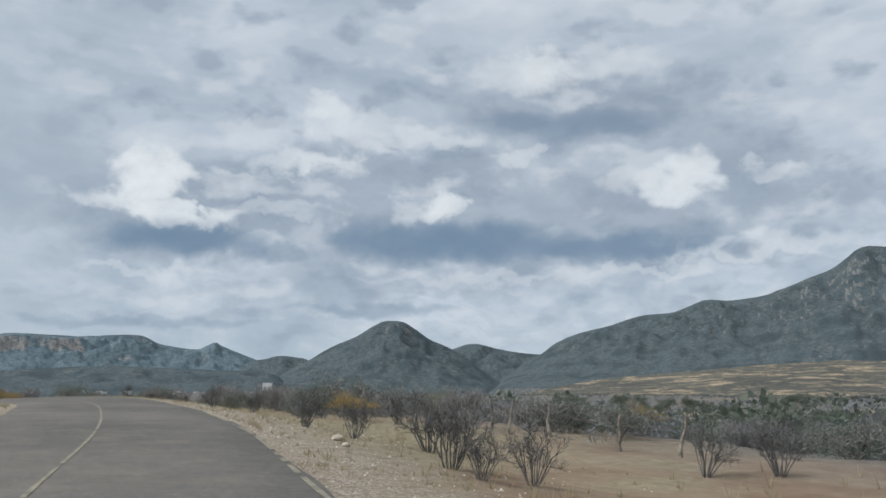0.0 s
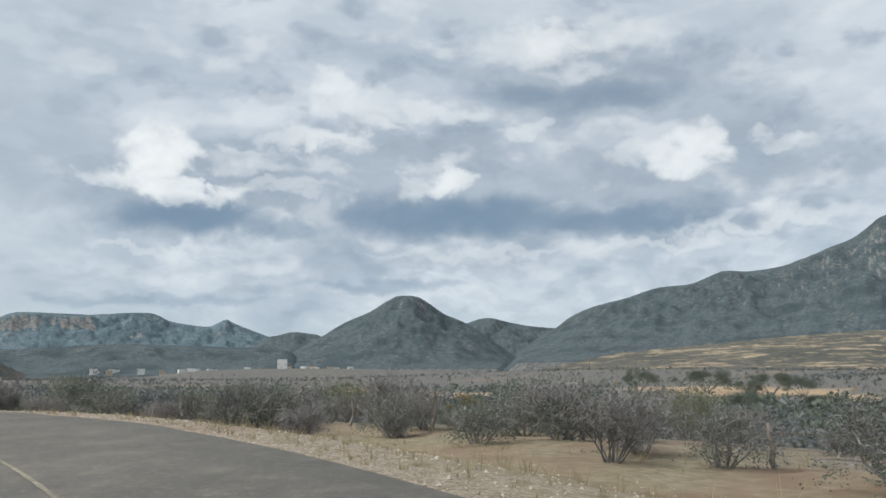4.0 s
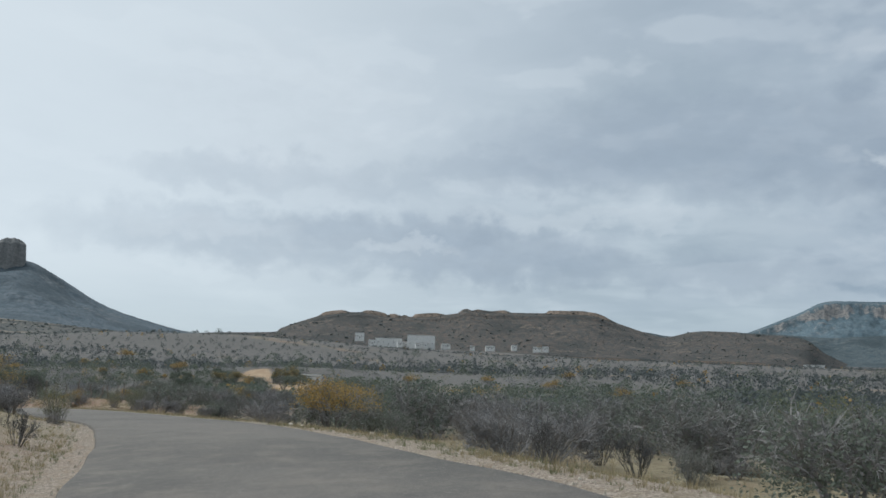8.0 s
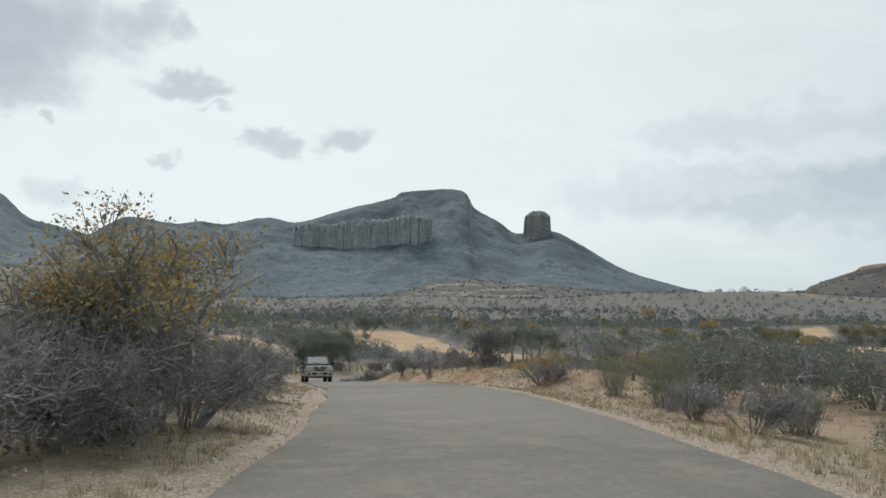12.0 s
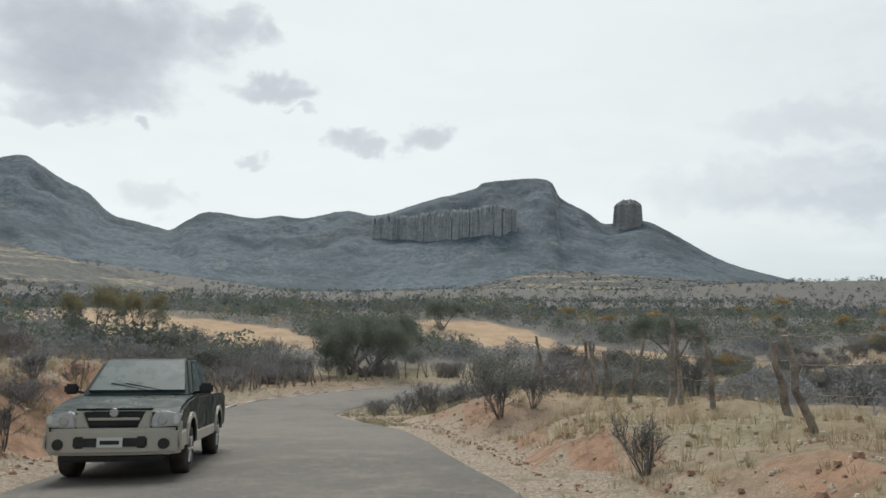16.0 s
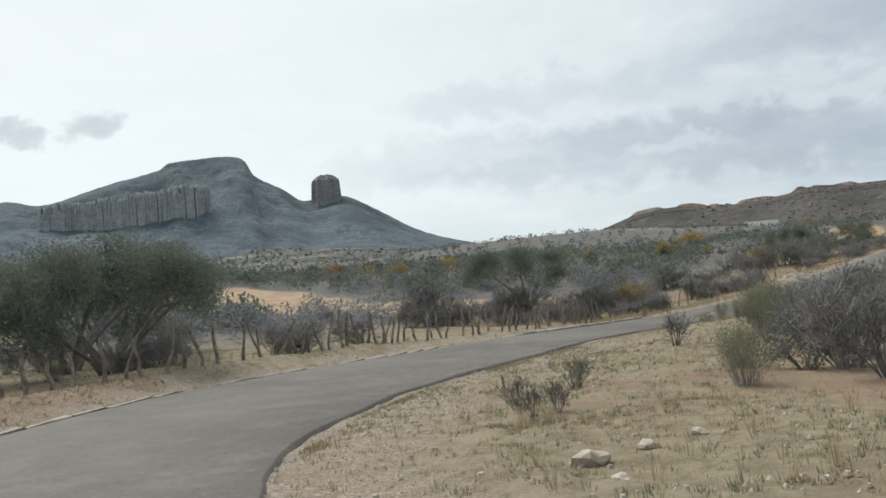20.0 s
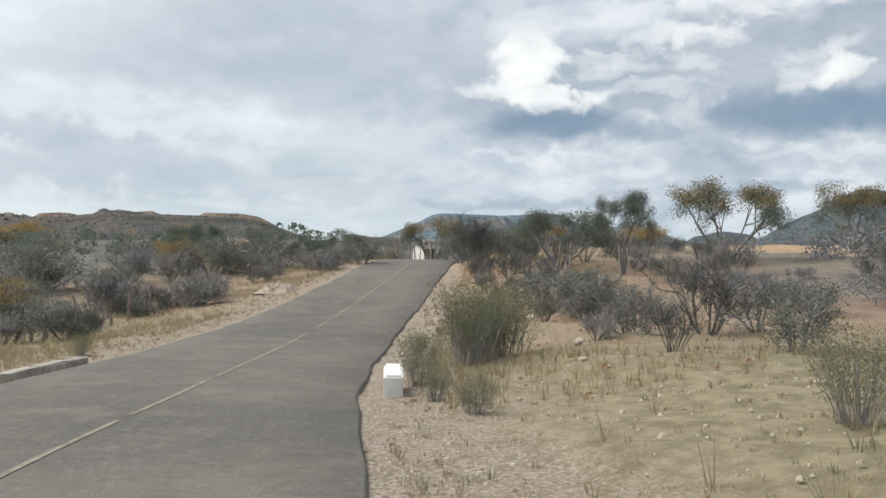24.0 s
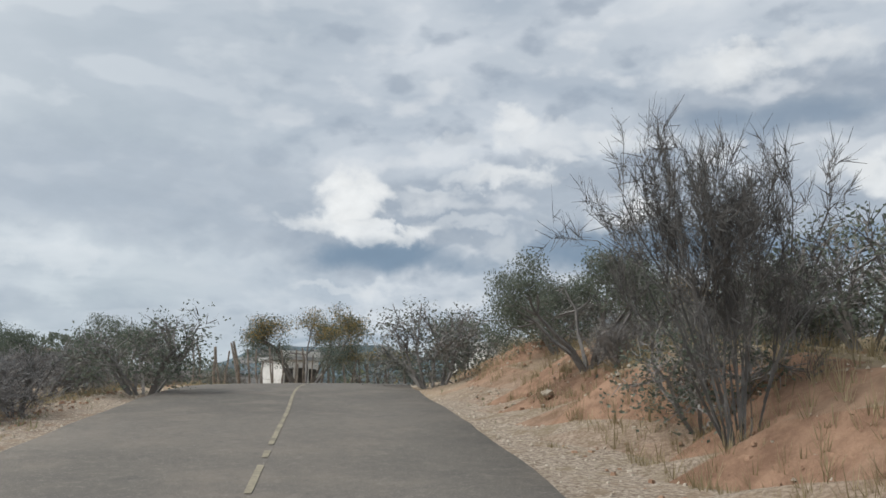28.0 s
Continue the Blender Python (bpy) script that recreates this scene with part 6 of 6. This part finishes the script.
def fence(label, s0, s1, off, gap, tall, wires, seed, lean=8.0, wander=0.3):
    """Rough stakes along the road with sagging wire between them."""
    rng = random.Random(seed)
    root = thing("fence", label, "fence")
    s, tops = s0, []
    while s < s1:
        p = on_road(s, (off(s) if callable(off) else off) + rng.uniform(-wander, wander))
        p.z = height(p.x, p.y)
        h = tall * rng.uniform(0.75, 1.2)
        ob = part_data("post", STAKES[rng.randrange(12)], root)
        ob.matrix_basis = Matrix.Translation(p) @ Matrix.Rotation(radians(rng.uniform(-lean, lean)), 4, "X") @ Matrix.Rotation(radians(rng.uniform(-lean, lean)), 4, "Y") @ Matrix.Rotation(rng.uniform(0, 6.3), 4, "Z") @ Matrix.Diagonal((1.25, 1.25, h, 1))
        tops.append((p, h))
        s += gap * rng.uniform(0.6, 1.5)
    for w in range(wires):
        bm = bmesh.new()
        level = tall * (0.35 + 0.28 * w)
        line = []
        for (p, _), (q, _) in zip(tops, tops[1:]):
            line += [p + Vector((0, 0, level)), (p + q) / 2 + Vector((0, 0, level - 0.03))]
        line.append(tops[-1][0] + Vector((0, 0, level)))
        rings = []
        for k, c in enumerate(line):
            along = (line[min(k + 1, len(line) - 1)] - line[max(k - 1, 0)]).normalized()
            across = along.cross(Vector((0, 0, 1))).normalized() * 0.006
            rise = across.cross(along)
            rings.append([bm.verts.new(c + d) for d in (across, rise, -across, -rise)])
        for a, b in zip(rings, rings[1:]):
            for k in range(4):
                bm.faces.new((a[k], a[(k + 1) % 4], b[(k + 1) % 4], b[k]))
        part("wire", bm, WIRE, root, "thin rusty wire")
    return root


fence("crooked grey stakes and wire along the field edge", 203, 268, lambda s: half_width(s) + 2.6, 0.62, 1.35, 2, 3, 17)
fence("leaning wooden posts with barbed wire behind the berm", 150, 200, lambda s: -half_width(s) - 5.0, 1.5, 1.5, 3, 4, 9)
fence("grey stakes standing in the scrub", 262, 300, lambda s: half_width(s) + 6.2, 1.0, 1.2, 2, 5, 12)
fence("close-set dark stakes at the bend", 325, 352, lambda s: half_width(s) + 3.0, 0.45, 1.9, 1, 6, 8)
fence("tall wooden posts on the roadside bank", 283, 312, lambda s: -half_width(s) - 6.6, 2.2, 1.5, 3, 7, 9)
fence("grey stakes in the brush above the road", 158, 200, lambda s: half_width(s) + 7.0, 1.6, 1.2, 2, 8, 12)
fence("low stakes along the dry verge", 20, 110, lambda s: -half_width(s) - 11.5, 2.6, 1.25, 2, 9, 10)

# ---- kerbs, gutter slabs and blocks ----


def kerb_run(label, s0, s1, off, long, size, mat, seed, chipped=0.15):
    """Weathered concrete pieces laid end to end along the road's edge."""
    rng = random.Random(seed)
    root = tagged(new("kerb"), label, "kerb", kind="structure")
    s = s0
    while s < s1:
        l = long * rng.uniform(0.7, 1.2)
        if rng.random() > chipped:
            o = (off(s) if callable(off) else off) + rng.uniform(-0.04, 0.04)
            a, b = on_road(s, o), on_road(s + l - 0.05, o)
            turn = math.atan2(b.y - a.y, b.x - a.x)
            bm = box((l - 0.05, size[0] * rng.uniform(0.85, 1.1), size[1] + 0.25), (0, 0, -0.25), 0.025)
            for v in bm.verts:
                v.co += Vector((rng.uniform(-0.02, 0.02), rng.uniform(-0.02, 0.02), rng.uniform(-0.015, 0.015)))
            ob = part("kerb_piece", bm, mat, root)
            ob.matrix_basis = Matrix.Translation((a + b) / 2) @ Matrix.Rotation(turn, 4, "Z") @ Matrix.Rotation(radians(rng.uniform(-3, 3)), 4, "X")
        s += l
    return root


kerb_run("pale worn concrete edging along the outer bend", 200, 256, lambda s: half_width(s) + 0.22, 1.5, (0.26, 0.025), CONCRETE, 2, 0.25)
kerb_run("broken concrete gutter slabs at the foot of the cut bank", 186, 204, lambda s: half_width(s) + 0.55, 2.4, (0.55, 0.09), CONCRETE, 3, 0.15)
kerb_run("pale concrete edging beside the lane", 257, 268, lambda s: half_width(s) + 0.35, 1.3, (0.28, 0.10), CONCRETE, 4, 0.1)


def marker_block():
    block = thing("concrete_block", "whitewashed concrete guide block at the road's edge", "block")
    bm = box((1.3, 0.32, 0.52), (0, 0, -0.12), 0.04)
    for v in bm.verts:
        if v.co.z > 0.3:
            v.co.z += 0.05 * v.co.x
    part("block_body", bm, WHITEWALL, block)
    p = on_road(264.5, -half_width(264.5) - 0.5)
    q = on_road(265.5, -half_width(265.5) - 0.5)
    block.matrix_basis = Matrix.Translation((p.x, p.y, height(p.x, p.y))) @ Matrix.Rotation(math.atan2(q.y - p.y, q.x - p.x), 4, "Z")


marker_block()

# ---- rocks, spoil heap, litter ----


def boulder_mesh(seed, sharp=0.35):
    bm = bmesh.new()
    bmesh.ops.create_icosphere(bm, subdivisions=2, radius=1.0)
    for v in bm.verts:
        n_ = noise.noise(v.co * 1.3 + Vector((seed * 7.3, 0, 0))) + 0.5 * noise.noise(v.co * 3.1 + Vector((0, seed * 3.1, 0)))
        v.co *= 1 + sharp * n_
        v.co.z *= 0.62
    data = bpy.data.meshes.new("rock")
    bm.to_mesh(data)
    bm.free()
    data.materials.append(STONE)
    return data


ROCKS = [boulder_mesh(k) for k in range(6)]
rng = random.Random(11)
for x, y, r in [(-178.5, -66.7, 0.38), (-179.3, -66.3, 0.25), (-177.8, -66.2, 0.2), (-180.2, -65.9, 0.22), (-220.0, -67.0, 0.34), (-217.5, -68.3, 0.2), (-254.8, -55.8, 0.24), (-254.2, -56.2, 0.15), (-227.7, -65.0, 0.26), (-227.1, -64.7, 0.28), (-223.0, -69.5, 0.16), (-235.1, -64.9, 0.2), (-231.4, -66.4, 0.18), (-164.7, -49.9, 0.22), (-163.9, -49.2, 0.14), (-113.0, 7.4, 0.28), (-111.6, 8.3, 0.2), (-106.0, 12.2, 0.22), (-104.8, 12.9, 0.18), (-65.5, 27.9, 0.3), (-15.2, 11.9, 0.32), (-13.9, 11.1, 0.2), (-121.8, -8.6, 0.16), (-119.0, -8.0, 0.2), (-192.4, -70.8, 0.3), (-197.0, -70.2, 0.24)]:
    ob = new("rock", ROCKS[rng.randrange(6)])
    r *= 0.45
    ob.matrix_basis = Matrix.Translation((x, y, height(x, y) + r * 0.25)) @ Matrix.Rotation(rng.uniform(0, 6.3), 4, "Z") @ Matrix.Diagonal((r * rng.uniform(0.9, 1.4), r, r, 1))
    tagged(ob, "pale weathered rock on the dry verge", "rock", "rocks on the verge")


SPOIL = varied("stony_spoil", (0.22, 0.17, 0.135), (0.43, 0.36, 0.29), 5.0, bump=0.8)


def heap():
    """A loose heap of stony soil at the roadside."""
    rows, cols = 44, 30
    verts = []
    for i in range(rows):
        for j in range(cols):
            u, v = i / (rows - 1) * 2 - 1, j / (cols - 1) * 2 - 1
            f = max(0.0, 1 - u * u) * max(0.0, 1 - v * v)
            z = 0.5 * f ** 0.9 * (1 + 0.7 * noise.noise((u * 2.5, v * 2.5, 1.0))) + (0.16 * noise.noise((u * 7, v * 5, 4.0)) + 0.1 * noise.noise((u * 17, v * 11, 7.0))) * min(1, f * 3)
            verts.append((u * 2.2, v * 0.95, z - 0.16))
    data = sheet("soil_mound", np.array(verts), rows, cols, SPOIL, smooth=False)
    ob = tagged(new("soil_mound", data), "heap of pale stony soil dumped at the roadside", "heap")
    p = on_road(294.2, half_width(294) + 1.9)
    q = on_road(296.2, half_width(296) + 1.9)
    ob.matrix_basis = Matrix.Translation((p.x, p.y, height(p.x, p.y))) @ Matrix.Rotation(math.atan2(q.y - p.y, q.x - p.x), 4, "Z")


heap()

# ---- loose stones and grass of the verges, past counting ----


def verge_points(count, seed, near, far_, s0=-20, s1=325):
    rng = np.random.RandomState(seed)
    s, side = rng.uniform(s0, s1, count), rng.choice([-1, 1], count)
    out = near + (far_ - near) * rng.uniform(0, 1, count) ** 1.6
    i = np.interp(s, ALONG, np.arange(len(ALONG)))
    col = [np.interp(i, np.arange(len(LINE)), c) for c in (*LINE.T, *LEFT.T)]
    off = side * (col[3] + out)
    x, y = col[0] + col[4] * off, col[1] + col[5] * off
    _, o, _, half = road_near(x, y)
    keep = np.abs(o) - half > near * 0.7
    x, y = x[keep], y[keep]
    return rng, x, y, heights(x, y)


def pebbles():
    rng, x, y, z = verge_points(26000, 41, 0.1, 7.0)
    n_ = len(x)
    c = np.stack([x, y, z], -1)
    r = np.minimum(0.018 * np.exp(rng.normal(0, 0.5, n_)), 0.04)
    a = rng.uniform(0, 6.28, n_)
    u, v = np.stack([np.cos(a), np.sin(a), 0 * a], -1), np.stack([-np.sin(a), np.cos(a), 0 * a], -1)
    w = np.array([0, 0, 1.0])
    r = r[:, None]
    top = c + w * r * 0.9 + u * r * 0.2
    ring = [c + u * r * 1.3 - w * r * 0.3, c + v * r - w * r * 0.3, c - u * r * 1.1 - w * r * 0.3, c - v * r * 0.9 - w * r * 0.3]
    tris = [np.stack([ring[k], ring[(k + 1) % 4], top], 1) for k in range(4)]
    tagged(new("gravel", soup("gravel", np.concatenate(tris).reshape(-1, 3), 3, STONE)), "loose pale stones along the verge", "gravel", kind="stuff")


def verge_grass(name, count, near, far_, tall, mat, label, seed, s0=-20, s1=325, blades=9):
    rng, x, y, z = verge_points(count, seed, near, far_, s0, s1)
    keep = fbm(x / 5, y / 5, 3, seed) > -0.12
    x, y, z = x[keep], y[keep], z[keep]
    n_ = len(x)
    base = np.repeat(np.stack([x, y, z], -1), blades, 0)
    a, r = rng.uniform(0, 6.28, n_ * blades), rng.uniform(0, 0.09, n_ * blades)
    h = np.repeat(tall * np.exp(rng.normal(0, 0.35, n_)), blades) * rng.uniform(0.5, 1.1, n_ * blades)
    foot = base + np.stack([np.cos(a) * r, np.sin(a) * r, 0 * a - 0.02], -1)
    lean = rng.uniform(0.1, 0.8, n_ * blades)
    tip = foot + np.stack([np.cos(a) * lean * h, np.sin(a) * lean * h, h], -1)
    side = np.stack([-np.sin(a), np.cos(a), 0 * a], -1) * 0.007
    tagged(new(name, soup(name, np.stack([foot - side, foot + side, tip], 1).reshape(-1, 3), 3, mat)), label, "grass", kind="stuff")


pebbles()


def clods(s0, s1, near, far_, count, seed, size):
    """Larger loose stones and lumps on the cut banks and the berm."""
    rng, x, y, z = verge_points(count, seed, near, far_, s0, s1)
    n_ = len(x)
    c = np.stack([x, y, z + 0.01], -1)
    r = np.minimum(size * np.exp(rng.normal(0, 0.5, n_)), 0.07)[:, None]
    a = rng.uniform(0, 6.28, n_)
    ring = [c + np.stack([np.cos(a + k * 1.257), np.sin(a + k * 1.257), 0 * a - 0.3], -1) * r * rng.uniform(0.7, 1.3, (n_, 1)) for k in range(5)]
    cap = [c + np.stack([np.cos(a + k * 1.257) * 0.6, np.sin(a + k * 1.257) * 0.6, 0 * a + 0.55], -1) * r * rng.uniform(0.8, 1.15, (n_, 1)) for k in range(5)]
    quads = [np.stack([ring[k], ring[(k + 1) % 5], cap[(k + 1) % 5], cap[k]], 1) for k in range(5)] + [np.stack([cap[0], cap[1], cap[2], cap[3]], 1), np.stack([cap[0], cap[3], cap[4], (cap[0] + cap[4]) / 2], 1)]
    tagged(new("rubble", soup("rubble", np.concatenate(quads).reshape(-1, 3), 4, STONE if seed % 2 else CLAY)), "loose lumps of soil and stone on the bank", "rubble", kind="stuff")


CLAY = varied("reddish_clay", (0.22, 0.13, 0.088), (0.38, 0.25, 0.17), 3.0)
clods(150, 206, 1.0, 6.0, 5200, 61, 0.02)
clods(150, 206, 0.8, 6.0, 5200, 62, 0.026)
clods(262, 322, 0.8, 6.5, 5200, 63, 0.02)
clods(262, 322, 0.8, 6.5, 4200, 64, 0.026)
clods(206, 262, 0.8, 8.0, 3600, 65, 0.018)
clods(20, 150, 0.6, 5.0, 3600, 67, 0.018)
verge_grass("verge_grass", 16000, 0.4, 9.0, 0.11, STRAW, "short dry grass on the verge", 51)
verge_grass("verge_grass", 4200, 2.5, 14.0, 0.36, STRAW, "knee-high dry grass among the bushes", 52)
verge_grass("verge_grass", 9000, 1.3, 9.0, 0.24, STRAW, "dry grass on the roadside bank", 54, 262, 325)
verge_grass("verge_grass", 4500, 1.6, 9.0, 0.2, STRAW, "dry grass on top of the berm", 55, 150, 204)
verge_grass("verge_grass", 9000, 0.4, 9.0, 0.07, STRAW, "cropped dry grass at the inner bend", 56, 198, 262)
verge_grass("verge_grass", 15000, 0.3, 7.0, 0.06, OLIVE, "cropped green grass at the inner bend", 57, 196, 246)
verge_grass("verge_grass", 5000, 0.8, 5.0, 0.14, STRAW, "dry grass on the low bank", 58, 92, 168)
verge_grass("verge_grass", 3600, 0.6, 4.5, 0.1, OLIVE, "greenish grass on the low bank", 59, 92, 168)
verge_grass("verge_grass", 2200, 0.5, 6.0, 0.12, OLIVE, "short green grass on the verge", 53)

# ---- houses ----
DARKHOLE = varied("dark_opening", (0.05, 0.045, 0.04), (0.10, 0.09, 0.08), 1.0, bump=0)
ROOFTILE = varied("faded_roof", (0.26, 0.16, 0.12), (0.38, 0.27, 0.21), 1.0)
ROOFGREY = varied("grey_sheet_roof", (0.34, 0.34, 0.34), (0.52, 0.52, 0.51), 0.6)
SANDWALL = varied("sand_wall", (0.42, 0.34, 0.26), (0.58, 0.50, 0.40), 0.5)


def house(label, x, y, size, turn=0.0, wall=None, roof=None, windows=2, lift=0.0, group=""):
    """A flat-roofed block house with parapet, door and windows on the side towards the road."""
    w, d, h = size
    root = thing("house", label, "house", group)
    part("wall", box((w, d, h), (0, 0, -1.0 if lift == 0 else -lift), 0.0), wall or WHITEWALL, root)
    top = h - (1.0 if lift == 0 else lift)
    lid = part("roof", box((w + 0.3, d + 0.3, 0.22), (0, 0, top + 0.005), 0.03), roof or ROOFGREY, root)
    part("parapet", box((w + 0.1, 0.2, 0.35), (0, -d / 2, top + 0.23), 0.02), wall or WHITEWALL, lid)
    for k in range(windows):
        cx = (k + 0.5) / windows * w - w / 2
        if k == windows // 2:
            part("door", box((min(1.1, w * 0.2), 0.12, min(2.1, top * 0.8)), (cx, -d / 2 - 0.02, 0.0), 0.01), DARKHOLE, root)
        else:
            pane = part("window", box((min(1.2, w * 0.2), 0.10, min(1.0, top * 0.4)), (cx, -d / 2 - 0.02, top * 0.38), 0.01), DARKHOLE, root)
            part("sill", box((min(1.4, w * 0.24), 0.2, 0.08), (cx, -d / 2 - 0.06, top * 0.36), 0.01), CONCRETE, pane)
    root.matrix_basis = Matrix.Translation((x, y, height(x, y))) @ Matrix.Rotation(radians(turn), 4, "Z")
    return root


def facing(x, y):
    """The turn that points a house's front at the road."""
    return math.degrees(math.atan2(y + 10, x + 130)) - 90


house("small whitewashed house behind the roadside trees", -293.0, -45.6, (2.6, 2.4, 3.2), facing(-293, -45.6), windows=3)
house("small white hut in the scrub", -281.0, -38.6, (3.6, 3.0, 3.4), facing(-281, -38.6), windows=2)
rng = random.Random(23)


def hamlet(label, cx, cy, z, spread, count, size, group):
    """A cluster of small pale houses on far slopes."""
    for _ in range(count):
        a = rng.uniform(-1, 1)
        to = Vector((cx + 130, cy)).normalized()
        p = Vector((cx, cy)) + Vector((-to.y, to.x)) * a * spread + to * rng.uniform(-0.15, 0.15) * spread
        w = size * rng.uniform(0.6, 1.3)
        ob = house(label, p.x, p.y, (w, w * 0.7, w * 0.5 + 4.0), facing(p.x, p.y) + rng.uniform(-20, 20), WHITEWALL if rng.random() < 0.7 else SANDWALL, ROOFGREY if rng.random() < 0.6 else ROOFTILE, 3, 4.0, group)
        ob.location.z = max(z, ob.location.z) + rng.uniform(-1, 1.5)


hamlet("small pale house of the village below the mesa", -1352, -110, 16, 150, 22, 9, "village below the mesa")
hamlet("small pale house on the valley floor", -1290, 380, -9, 90, 14, 9, "houses on the valley floor")
hamlet("small pale house of the far village", -1440, 830, 12, 240, 26, 10, "far village")
for x, y, z, w, h, note in ((-1355, -173, 12, 42, 20, "large white factory hall below the mesa"), (-1347, -222, 17, 40, 9, "low white factory hall below the mesa"), (-1348, -268, 25, 14, 8, "white building on the hillside"), (-1272, 376, -12, 26, 11, "white building on the valley floor"), (-1286, 846, 18, 16, 14, "pale building beside a water tank")):
    hall = house(note, x, y, (w, 18, h + 4.0), facing(x, y), WHITEWALL, ROOFGREY, 5, 4.0, "")
    hall.location.z = max(z, hall.location.z)


def utility_pole(x, y, tall):
    root = thing("utility_pole", "plain wooden utility pole with a crossarm", "pole", "utility poles")
    part("shaft", rod((0, 0, -0.3), (0, 0, tall), 0.16, 0.10, 8), POSTWOOD, root)
    arm = part("crossarm", box((1.8, 0.12, 0.14), (0, 0, tall - 0.6), 0.02), POSTWOOD, root)
    for k in (-0.75, 0, 0.75):
        part("insulator", rod((k, 0, tall - 0.46), (k, 0, tall - 0.28), 0.05, 0.03, 8), CONCRETE, arm)
    root.matrix_basis = Matrix.Translation((x, y, height(x, y))) @ Matrix.Rotation(radians(30), 4, "Z")


for x, y, tall in ((-330.7, 461.7, 12), (-290, 420, 11), (-380, 505, 12), (-250, 330, 10), (-430, 560, 12)):
    utility_pole(x, y, tall)
